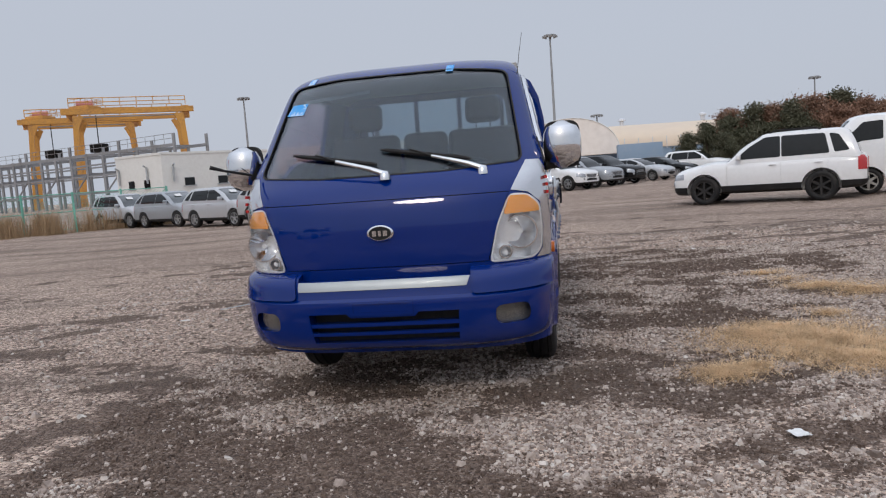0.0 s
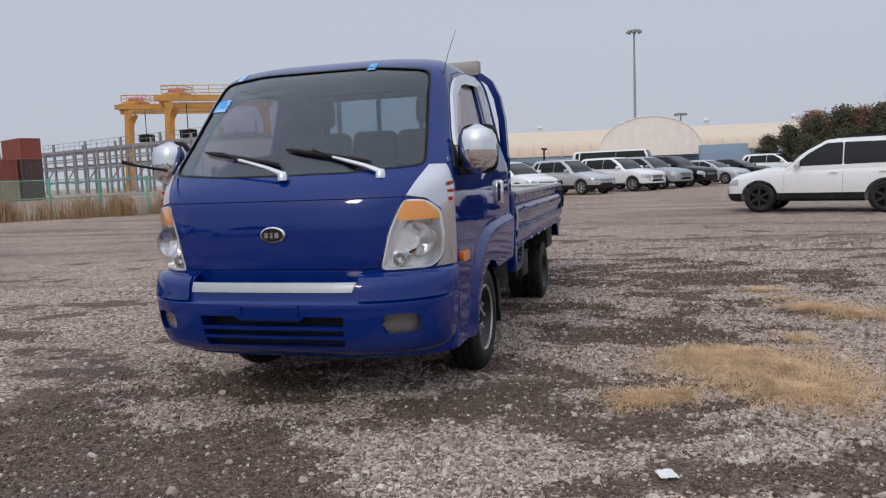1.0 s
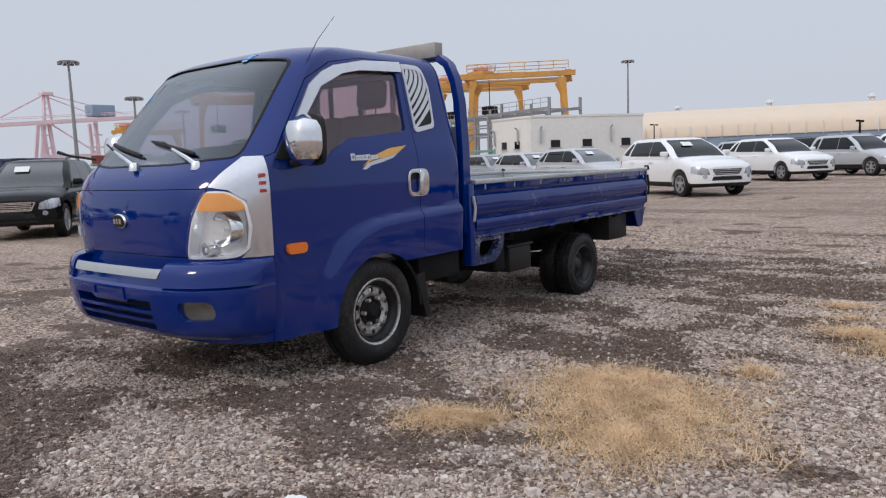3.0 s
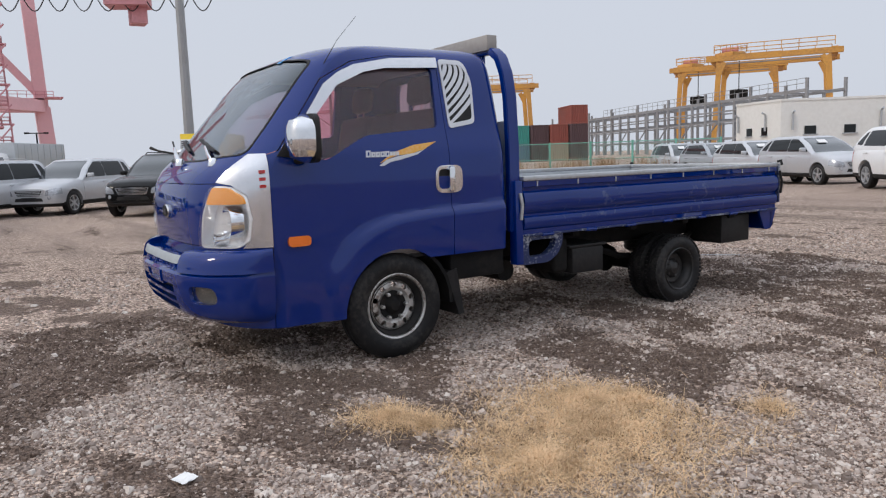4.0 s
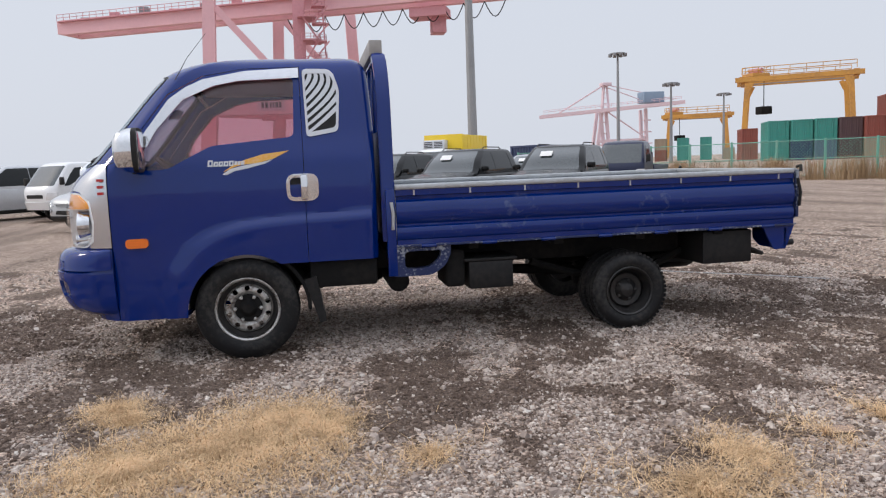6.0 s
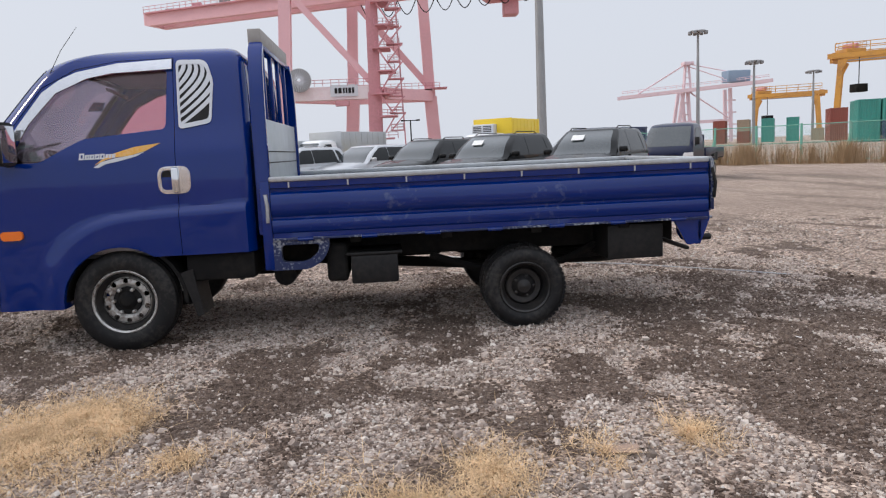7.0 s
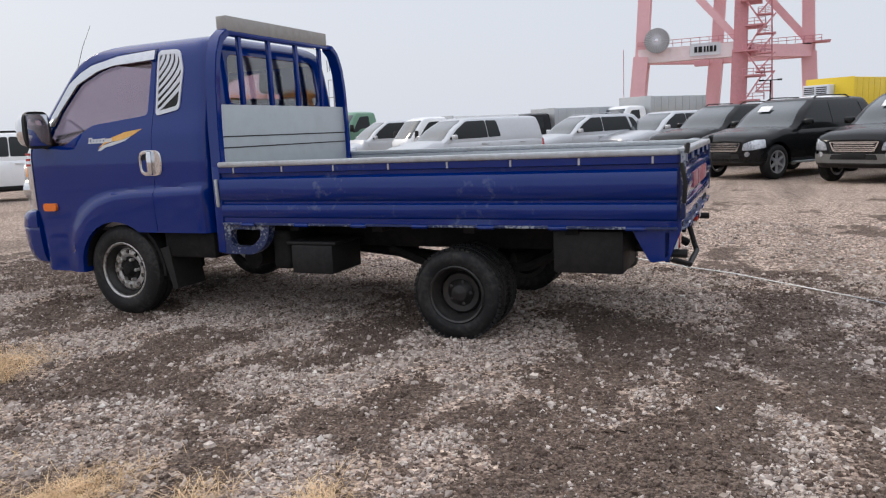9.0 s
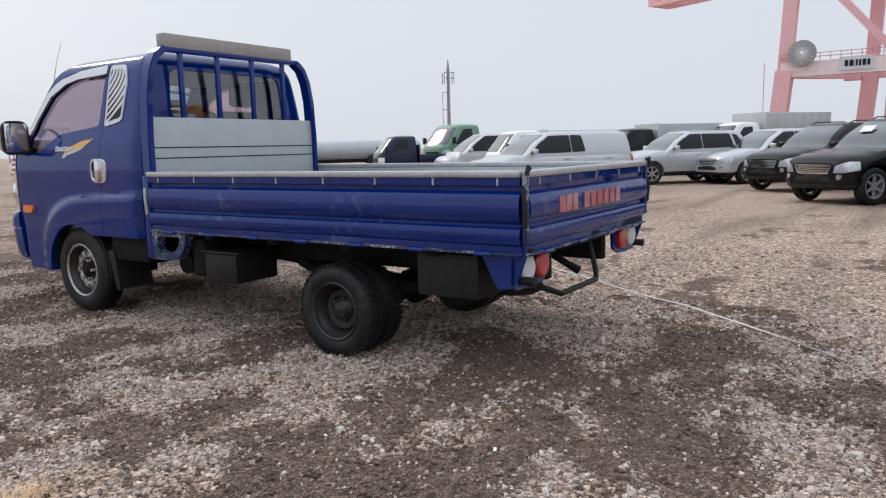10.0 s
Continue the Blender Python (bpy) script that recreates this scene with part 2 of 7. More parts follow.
def prism(poly, axis, a, b, bm=None):
    """A polygon pushed along an axis: 'x' takes (y, z) pairs, 'y' takes (x, z), 'z' takes (x, y)."""
    own = bmesh.new()
    put = {"x": lambda p, d: (d, p[0], p[1]), "y": lambda p, d: (p[0], d, p[1]), "z": lambda p, d: (p[0], p[1], d)}[axis]
    lo, hi = [own.verts.new(put(p, a)) for p in poly], [own.verts.new(put(p, b)) for p in poly]
    n = len(poly)
    own.faces.new(lo)
    own.faces.new(hi[::-1])
    for i in range(n):
        own.faces.new((lo[i], hi[i], hi[(i + 1) % n], lo[(i + 1) % n]))
    bmesh.ops.recalc_face_normals(own, faces=own.faces)
    return join(bm, own)


def rounded(poly, r, n=4):
    """The polygon with its corners rounded."""
    out = []
    for i, p in enumerate(poly):
        p, a, b = Vector(p), Vector(poly[i - 1]), Vector(poly[(i + 1) % len(poly)])
        u, v = (a - p), (b - p)
        k = min(r, u.length * 0.45, v.length * 0.45)
        s, e = p + u.normalized() * k, p + v.normalized() * k
        for j in range(n + 1):
            t = j / n
            out.append(tuple(s * (1 - t) ** 2 + p * 2 * t * (1 - t) + e * t * t))
    return out


def loft(rings, caps=True, bm=None):
    own = bmesh.new()
    vs = [[own.verts.new(p) for p in ring] for ring in rings]
    n = len(vs[0])
    for a, b in zip(vs, vs[1:]):
        for i in range(n):
            own.faces.new((a[i], a[(i + 1) % n], b[(i + 1) % n], b[i]))
    if caps:
        own.faces.new(vs[0][::-1])
        own.faces.new(vs[-1])
    bmesh.ops.recalc_face_normals(own, faces=own.faces)
    return join(bm, own)


def tube(points, r, n=8, bm=None, caps=True, flat=1.0):
    """A round bar along points; r may be a list. flat squeezes it sideways."""
    pts = [Vector(p) for p in points]
    rs = r if isinstance(r, (list, tuple)) else [r] * len(pts)
    up = Vector((0, 0, 1))
    first = (pts[1] - pts[0]).normalized()
    side = first.cross(up) if abs(first.z) < 0.9 else first.cross(Vector((0, 1, 0)))
    side.normalize()
    rings = []
    for i, p in enumerate(pts):
        d = (pts[min(i + 1, len(pts) - 1)] - pts[max(i - 1, 0)]).normalized()
        side = (side - d * side.dot(d)).normalized()
        other = d.cross(side)
        rings.append([p + (side * math.cos(2 * math.pi * k / n) * flat + other * math.sin(2 * math.pi * k / n)) * rs[i] for k in range(n)])
    return loft(rings, caps, bm)


def spun(profile, n=32, bm=None, axis="x", at=(0, 0, 0)):
    """A profile of (along, radius) pairs spun round an axis; the profile is closed."""
    own = bmesh.new()
    rings = []
    for k in range(n):
        c, s = math.cos(2 * math.pi * k / n), math.sin(2 * math.pi * k / n)
        put = {"x": lambda a, r: (a, r * c, r * s), "y": lambda a, r: (r * c, a, r * s), "z": lambda a, r: (r * c, r * s, a)}[axis]
        rings.append([own.verts.new(Vector(put(a, r)) + Vector(at)) for a, r in profile])
    m = len(profile)
    for k in range(n):
        a, b = rings[k], rings[(k + 1) % n]
        for i in range(m):
            own.faces.new((a[i], b[i], b[(i + 1) % m], a[(i + 1) % m]))
    bmesh.ops.recalc_face_normals(own, faces=own.faces)
    return join(bm, own)


bench = bpy.data.scenes.new("bench")


def carved(bm, *steps):
    """Boolean steps ('DIFFERENCE', 'INTERSECT' or 'UNION', bmesh) on a closed mesh; the steps are used up."""
    made = []

    def stand(b):
        me = bpy.data.meshes.new("work")
        b.to_mesh(me)
        b.free()
        ob = bpy.data.objects.new("work", me)
        bench.collection.objects.link(ob)
        made.append((ob, me))
        return ob

    ob = stand(bm)
    for op, other in steps:
        mod = ob.modifiers.new("cut", "BOOLEAN")
        mod.operation, mod.object, mod.solver = op, stand(other), "EXACT"
    layer = bench.view_layers[0]
    layer.update()
    out = bmesh.new()
    out.from_mesh(ob.evaluated_get(layer.depsgraph).to_mesh())
    for oo, om in made:
        bpy.data.objects.remove(oo)
        bpy.data.meshes.remove(om)
    bmesh.ops.remove_doubles(out, verts=out.verts, dist=0.0002)
    return out


def between(table, z):
    """Smooth values of a table of (key, values...) rows at z."""
    if z <= table[0][0]:
        return table[0][1:]
    for i, (a, b) in enumerate(zip(table, table[1:])):
        if z <= b[0]:
            t = (z - a[0]) / (b[0] - a[0])
            p, q = table[max(i - 1, 0)], table[min(i + 2, len(table) - 1)]
            h = b[0] - a[0]
            out = []
            for k in range(1, len(a)):
                ma = (b[k] - p[k]) / max(b[0] - p[0], 1e-6) * h
                mb = (q[k] - a[k]) / max(q[0] - a[0], 1e-6) * h
                out.append((2 * t ** 3 - 3 * t * t + 1) * a[k] + (t ** 3 - 2 * t * t + t) * ma + (-2 * t ** 3 + 3 * t * t) * b[k] + (t ** 3 - t * t) * mb)
            return out
    return table[-1][1:]


def plan_ring(z, yf, yr, w, depth, rear=0.06, p=4.0, q=1.5, nf=22, ns=10):
    """A plan outline at height z: a bowed front of the given depth, straight sides, rounded rear corners."""
    half = []
    for i in range(nf + 1):
        a = (i / nf) ** 0.8 * math.pi / 2
        x, d = math.sin(a) ** (2 / p), math.cos(a) ** (2 / q)
        half.append((w * x, yf + depth - depth * d))
    y0 = yf + depth
    for i in range(1, ns + 1):
        half.append((w, y0 + (yr - rear - y0) * i / ns))
    for i in range(1, 5):
        a = i / 4 * math.pi / 2
        half.append((w - rear + rear * math.cos(a), yr - rear + rear * math.sin(a)))
    half.append((w * 0.5, yr))
    left = [(-x, y) for x, y in half[1:][::-1]]
    return [(x, y, z) for x, y in half + [(0.0, yr)] + left]


def mirrored(bm):
    """The same mesh on the other side of x = 0."""
    out = bm.copy()
    for v in out.verts:
        v.co.x = -v.co.x
    bmesh.ops.reverse_faces(out, faces=out.faces)
    return out


def both_sides(name, bm, mat, parent, label="", angle=32):
    other = mirrored(bm)
    return part(name, bm, mat, parent, label, angle), part(name, other, mat, parent, label, angle)


# ---------------------------------------------------------------- wheels
def tyre_profile(r, rim, w):
    return [(-w / 2 + 0.012, rim), (-w / 2, rim + 0.02), (-w / 2 - 0.004, (r + rim) / 2), (-w / 2 + 0.006, r - 0.03), (-w / 2 + 0.022, r - 0.008), (-w * 0.27, r), (-w * 0.25, r - 0.008), (-w * 0.23, r),
            (-w * 0.05, r + 0.002), (-w * 0.03, r - 0.008), (w * 0.03, r - 0.008), (w * 0.05, r + 0.002), (w * 0.23, r), (w * 0.25, r - 0.008), (w * 0.27, r), (w / 2 - 0.022, r - 0.008), (w / 2 - 0.006, r - 0.03),
            (w / 2 + 0.004, (r + rim) / 2), (w / 2, rim + 0.02), (w / 2 - 0.012, rim)]


def steel_rim(r, w, dish, holes, bore):
    """A pressed steel rim: a lip, a deep barrel and a domed disc with a ring of round holes, outer face towards +x."""
    if holes:
        disc = [(-0.025, r - 0.034), (0.0, r * 0.80), (0.030, r * 0.74), (0.040, r * 0.64), (0.038, r * 0.54), (0.022, r * 0.44), (0.020, bore), (0.008, bore), (0.008, r * 0.44), (0.022, r * 0.56), (0.014, r * 0.74), (-0.014, r * 0.78), (-0.04, r - 0.034)]
    else:
        disc = [(dish + 0.012, r - 0.045), (dish + 0.03, r * 0.66), (dish + 0.026, r * 0.48), (dish, bore + 0.012), (dish + 0.002, bore), (dish - 0.012, bore), (dish - 0.012, r * 0.5), (dish - 0.01, r - 0.05)]
    prof = [(-w / 2, r), (w / 2, r), (w / 2 + 0.005, r - 0.006), (w / 2 - 0.002, r - 0.016), (w / 2 - 0.022, r - 0.020), (w / 2 - 0.034, r - 0.030)] + disc + [(-w / 2, r - 0.03)]
    bm = spun(prof, 48)
    cut = None
    for k in range(holes):
        a = 2 * math.pi * (k + 0.5) / holes
        cut = spun([(-0.2, 0.0001), (0.2, 0.0001), (0.2, 0.0175), (-0.2, 0.0175)], 14, cut, "x", (0, math.cos(a) * r * 0.63, math.sin(a) * r * 0.63))
    return carved(bm, ("DIFFERENCE", cut)) if cut else bm


def tread_blocks(r, w, n, parent):
    """Shallow cross lugs round the tread."""
    bm = bmesh.new()
    for k in range(n):
        a = 2 * math.pi * k / n
        for x0, x1, sh in ((-w / 2 + 0.012, -w * 0.24, 0.0), (w * 0.24, w / 2 - 0.012, 0.5), (-w * 0.2, -w * 0.06, 0.25), (w * 0.06, w * 0.2, 0.75)):
            m = Matrix.Rotation(a + sh * 2 * math.pi / n, 4, "X")
            join(bm, box(x0, x1, -0.68 * math.pi * r / n, 0.68 * math.pi * r / n, r - 0.012, r + 0.003), m)
    return part("tread", bm, RUBBER, parent)

# ---------------------------------------------------------------- the blue truck
truck = thing("pickup_truck", pose(-0.015, 0, 0, 0, 0, 0.75), "blue cab-over pickup truck with chrome trim and dented drop-side bed", "truck")

# height, front, rear, half width, depth of the bowed front
CAB = [
    (0.29, -1.02, 0.84, 0.835, 0.30), (0.45, -1.06, 0.855, 0.848, 0.34), (0.62, -1.09, 0.858, 0.853, 0.36), (0.76, -1.135, 0.860, 0.855, 0.37), (0.93, -1.147, 0.860, 0.856, 0.37), (1.05, -1.140, 0.860, 0.855, 0.36),
    (1.12, -1.120, 0.860, 0.854, 0.34), (1.19, -1.075, 0.860, 0.850, 0.31), (1.25, -1.010, 0.860, 0.845, 0.28), (1.32, -0.950, 0.860, 0.828, 0.26), (1.42, -0.865, 0.860, 0.800, 0.25), (1.60, -0.712, 0.855, 0.762, 0.23),
    (1.76, -0.570, 0.845, 0.726, 0.21), (1.83, -0.490, 0.835, 0.704, 0.21), (1.875, -0.40, 0.815, 0.675, 0.22), (1.905, -0.30, 0.785, 0.628, 0.23), (1.928, -0.16, 0.74, 0.54, 0.24), (1.943, 0.0, 0.67, 0.41, 0.24), (1.951, 0.12, 0.58, 0.24, 0.2),
]
CAB_Z = [0.29, 0.33, 0.38, 0.43, 0.48, 0.53, 0.58, 0.63, 0.68, 0.72, 0.75, 0.78, 0.805, 0.83, 0.85, 0.87, 0.885, 0.90, 0.915, 0.93, 0.95, 0.99, 1.03, 1.07, 1.10, 1.13, 1.16, 1.19, 1.22, 1.25, 1.28, 1.32, 1.37, 1.42, 1.48, 1.54, 1.60, 1.66, 1.71, 1.755, 1.79, 1.825, 1.85, 1.87, 1.888, 1.903, 1.916, 1.928, 1.938, 1.946, 1.951]
# upper line of the swollen wheel arch: y, z
SWELL = [(-0.50, 0.28), (-0.475, 0.45), (-0.44, 0.60), (-0.335, 0.741), (-0.19, 0.832), (-0.03, 0.880), (0.18, 0.900), (0.40, 0.908), (0.80, 0.922), (1.0, 0.925)]


def swell(y, z):
    """How far the side stands out over the wheel."""
    if y < -0.52 or z > 0.94:
        return 0.0
    best, inside = 1.0, True
    for (y0, z0), (y1, z1) in zip(SWELL, SWELL[1:]):
        dy, dz = y1 - y0, z1 - z0
        t = max(0.0, min(1.0, ((y - y0) * dy + (z - z0) * dz) / (dy * dy + dz * dz)))
        d = math.hypot(y - y0 - t * dy, z - z0 - t * dz)
        if d < best:
            best, inside = d, (y - y0) * dz - (z - z0) * dy > 0
    if not inside:
        return 0.0
    k = min(1.0, best / 0.05)
    return 0.030 * math.sin(k * math.pi / 2) * (1.0 if best < 0.05 else max(0.55, 1 - (best - 0.05) * 1.5))


def cab_hull(d=0.0):
    """The closed outer form of the cab, grown by d."""
    rings = []
    for z in CAB_Z:
        yf, yr, w, dep = between(CAB, z)
        lift = d * max(0.0, min(1.0, (z - 1.80) / 0.1)) if z > 1 else (-d if z < 0.3 else 0)
        ring = plan_ring(z + lift, yf - d, yr + d, w + d, dep, 0.07, 4.0, 1.5, 20, 30)
        if z < 0.94:
            ring = [(x + math.copysign(swell(y, z), x), y, zz) if abs(x) > w + d - 0.02 else (x, y, zz) for x, y, zz in ring]
        rings.append(ring)
    return loft(rings)


def arc(cx, cz, r, a0, a1, n=10):
    return [(cx + r * math.cos(radians(a0 + (a1 - a0) * i / n)), cz + r * math.sin(radians(a0 + (a1 - a0) * i / n))) for i in range(n + 1)]


SIDE_WINDOW = rounded([(-0.640, 1.222), (-0.430, 1.226), (-0.290, 1.300), (-0.165, 1.362), (0.345, 1.406), (0.362, 1.782), (0.02, 1.772), (-0.13, 1.745), (-0.335, 1.660), (-0.510, 1.470)], 0.035, 4)
DOOR = [(-0.786, 0.20), (0.396, 0.20), (0.398, 1.852), (0.05, 1.845), (-0.20, 1.80), (-0.41, 1.69), (-0.57, 1.48), (-0.72, 1.285), (-0.786, 1.262)]
ARCH = arc(0.0, 0.30, 0.372, -12, 192, 22)
SCREEN = rounded([(-0.742, 1.268), (-0.35, 1.240), (0.35, 1.240), (0.742, 1.268), (0.655, 1.812), (0.35, 1.842), (-0.35, 1.842), (-0.655, 1.812)], 0.05, 4)
REAR_WINDOW = rounded([(-0.56, 1.455), (0.56, 1.455), (0.53, 1.80), (-0.53, 1.80)], 0.07, 5)
FRONT_PANEL = [(-0.545, 0.768), (0.545, 0.768), (0.60, 0.95), (0.664, 1.112), (-0.664, 1.112), (-0.60, 0.95)]
HEAD_LAMP = rounded([(0.552, 0.757), (0.600, 0.95), (0.668, 1.104), (0.760, 1.098), (0.816, 1.045), (0.828, 0.92), (0.816, 0.80), (0.775, 0.757)], 0.03, 3)
CORNER = [(0.676, 1.122), (0.752, 1.272), (0.95, 1.272), (0.95, 0.757), (0.788, 0.757), (0.817, 0.80), (0.829, 0.92), (0.817, 1.049), (0.761, 1.104)]


def underside():
    """What is cut away below the cab: wheel arches and the raised rear sill."""
    bm = prism(ARCH, "x", -1.2, -0.46)
    bm = prism(ARCH, "x", 0.46, 1.2, bm)
    return bm


def sill_cut():
    return box(-1.3, 1.3, 0.02, 1.3, 0.0, 0.60)


def hollow():
    return cab_hull(-0.035)


def side_cut(poly, lo=0.3, hi=1.3):
    return prism(poly, "x", lo, hi)


def on_side(bm, d0, d1):
    """Bends a slab lying between x = 0 and x = 1 onto the side of the cab."""
    for v in bm.verts:
        v.co.x = between(CAB, v.co.z)[2] + d0 + (d1 - d0) * v.co.x
    return bm


# shell of the cab without doors, front panel and openings
gap = 0.004
grow = [(y + (gap if y > 0 else -gap), z + (gap if z > 1 else 0)) for y, z in DOOR]
shell = carved(cab_hull(), ("DIFFERENCE", hollow()), ("DIFFERENCE", underside()), ("DIFFERENCE", sill_cut()),
               ("DIFFERENCE", prism(SCREEN, "y", -2, -0.1)), ("DIFFERENCE", prism(REAR_WINDOW, "y", 0.6, 1.2)),
               ("DIFFERENCE", side_cut(grow, 0.5, 1.3)), ("DIFFERENCE", side_cut(grow, -1.3, -0.5)),
               ("DIFFERENCE", prism(HEAD_LAMP, "y", -1.5, -0.868)), ("DIFFERENCE", prism([(-x, z) for x, z in HEAD_LAMP][::-1], "y", -1.5, -0.868)),
               ("DIFFERENCE", prism([(x * 1.006, z + (0.004 if z > 1 else -0.004)) for x, z in FRONT_PANEL], "y", -2, -0.80)))
cab = part("cab", shell, BLUE, truck, "glossy blue cab shell", 28)
panel = carved(cab_hull(0.001), ("DIFFERENCE", hollow()), ("INTERSECT", prism(FRONT_PANEL, "y", -2, -0.80)))
part("front_panel", panel, BLUE, truck, "smooth blue front panel", 28)
door_bm = carved(cab_hull(), ("DIFFERENCE", hollow()), ("DIFFERENCE", underside()), ("DIFFERENCE", sill_cut()), ("DIFFERENCE", side_cut(SIDE_WINDOW, 0.4, 1.3)), ("INTERSECT", side_cut(DOOR, 0.46, 1.3)))
pane = carved(cab_hull(-0.012), ("DIFFERENCE", cab_hull(-0.016)), ("INTERSECT", side_cut([(y * 1.0 + (0.012 if y > -0.1 else -0.012), z + (0.012 if z > 1.5 else -0.012)) for y, z in SIDE_WINDOW], 0.5, 1.3)))
visor = [(-0.607, 1.372), (-0.552, 1.462), (-0.404, 1.662), (-0.300, 1.735), (-0.194, 1.782), (0.057, 1.830), (0.398, 1.848), (0.398, 1.783), (0.02, 1.768), (-0.13, 1.740), (-0.32, 1.655), (-0.485, 1.470), (-0.545, 1.366)]
visor_bm = carved(cab_hull(0.022), ("DIFFERENCE", cab_hull(0.004)), ("INTERSECT", side_cut(visor, 0.5, 1.3)))
chrome_corner = carved(cab_hull(0.007), ("DIFFERENCE", cab_hull(-0.01)), ("INTERSECT", prism(CORNER, "y", -1.3, -0.790)))
handle = carved(prism(rounded([(0.284, 0.995), (0.486, 0.995), (0.486, 1.168), (0.284, 1.168)], 0.06, 5), "x", 0.835, 0.868), ("DIFFERENCE", prism(rounded([(0.306, 1.02), (0.392, 1.02), (0.392, 1.145), (0.306, 1.145)], 0.035, 5), "x", 0.852, 1.0)))
bmesh.ops.bevel(handle, geom=[e for e in handle.edges if all(v.co.x > 0.86 for v in e.verts)], offset=0.006, segments=2, affect="EDGES")
handle_cup = prism(rounded([(0.308, 1.022), (0.390, 1.022), (0.390, 1.143), (0.308, 1.143)], 0.035, 5), "x", 0.850, 0.8545)
grip = box(0.856, 0.890, 0.372, 0.418, 1.000, 1.162, 0.013)
marker = prism(rounded([(-0.706, 0.748), (-0.572, 0.748), (-0.572, 0.806), (-0.706, 0.806)], 0.026, 4), "x", 0.84, 0.876)
vent_poly = rounded([(0.428, 1.398), (0.632, 1.432), (0.652, 1.70), (0.618, 1.812), (0.585, 1.838), (0.420, 1.842)], 0.03, 3)
vc = Vector((0.53, 1.62))
vent_in = [tuple(vc + (Vector(p) - vc) * 0.86) for p in vent_poly]
frame_bm = carved(cab_hull(0.009), ("DIFFERENCE", cab_hull(-0.004)), ("INTERSECT", side_cut(vent_poly)), ("DIFFERENCE", side_cut(vent_in)))
dark_bm = carved(cab_hull(0.003), ("DIFFERENCE", cab_hull(-0.004)), ("INTERSECT", side_cut([tuple(vc + (Vector(p) - vc) * 0.88) for p in vent_poly])))
bands = []
for k in range(7):
    y_top, z_bot = 0.452 + k * 0.033, 1.70 - k * 0.048
    bow = 0.03 + 0.012 * k
    path = []
    for q in range(11):
        t = q / 10
        # falls steeply from the top edge, then sweeps back towards the front edge
        path.append((y_top + bow * math.sin(math.pi * min(1.0, t * 1.15)) * (1 - t) - (y_top - 0.415) * t ** 3.0, 1.85 + (z_bot - 1.85) * t))
    wide = [0.0075 + 0.0065 * math.sin(math.pi * q / 10) for q in range(11)]
    rim_a, rim_b = [], []
    for q, (y, z) in enumerate(path):
        (ya, za), (yb, zb) = path[max(q - 1, 0)], path[min(q + 1, 10)]
        ln = math.hypot(yb - ya, zb - za)
        ny, nz = -(zb - za) / ln, (yb - ya) / ln
        rim_a.append((y + ny * wide[q], z + nz * wide[q]))
        rim_b.append((y - ny * wide[q], z - nz * wide[q]))
    bands.append(on_side(carved(prism(rim_a + rim_b[::-1], "x", 0, 1), ("INTERSECT", prism(vent_in, "x", -1, 2))), 0.0, 0.007))
lamp_body = carved(cab_hull(0.006), ("DIFFERENCE", cab_hull(-0.062)), ("INTERSECT", prism(HEAD_LAMP, "y", -1.3, -0.870)), ("DIFFERENCE", carved(cab_hull(0.05), ("DIFFERENCE", cab_hull(-0.042)), ("INTERSECT", prism([(0.705 + (x - 0.705) * 0.93, 0.92 + (z - 0.92) * 0.95) for x, z in HEAD_LAMP], "y", -1.4, -0.878)))))
lens_bm = carved(cab_hull(0.020), ("DIFFERENCE", cab_hull(0.015)), ("INTERSECT", prism(HEAD_LAMP, "y", -1.3, -0.868)))
amber_bm = carved(cab_hull(0.012), ("DIFFERENCE", cab_hull(0.003)), ("INTERSECT", prism(rounded([(0.636, 1.000), (0.670, 1.094), (0.756, 1.090), (0.806, 1.042), (0.815, 1.000)], 0.012, 2), "y", -1.3, -0.875)))
decal = [(-0.10, 1.195), (-0.02, 1.250), (0.05, 1.272), (0.15, 1.300), (0.312, 1.318), (0.22, 1.272), (0.12, 1.246), (0.02, 1.238), (-0.03, 1.225)]
letter_bms = []
for y0, wd, hi in ((-0.190, 0.030, 1.272), (-0.155, 0.026, 1.262), (-0.125, 0.026, 1.263), (-0.094, 0.028, 1.264), (-0.062, 0.028, 1.266), (-0.028, 0.016, 1.262), (-0.008, 0.016, 1.262), (0.012, 0.020, 1.262)):
    lo_z = 1.232 if wd > 0.022 else 1.238
    bar = [(y0, lo_z), (y0 + wd, lo_z), (y0 + wd + 0.004, hi), (y0 + 0.004, hi)]
    letter_bms.append(on_side(carved(prism(bar, "x", 0, 1), ("DIFFERENCE", prism([(y0 + 0.011, lo_z + 0.010), (y0 + wd - 0.006, lo_z + 0.010), (y0 + wd - 0.004, hi - 0.010), (y0 + 0.013, hi - 0.010)], "x", -1, 2))), -0.003, 0.004))
swoosh_bm = on_side(prism([(-0.105, 1.180), (-0.055, 1.214), (0.02, 1.232), (0.15, 1.252), (0.215, 1.268), (0.16, 1.240), (0.05, 1.214), (-0.03, 1.200), (-0.075, 1.178)], "x", 0, 1), -0.003, 0.0035)
leaf_bm = on_side(prism(decal, "x", 0, 1), -0.003, 0.003)
slot_bms = [on_side(prism([(-0.845, z), (-0.812, z), (-0.812, z + 0.017), (-0.845, z + 0.017)], "x", 0, 1), -0.004, 0.010) for z in (1.085, 1.125, 1.165)]
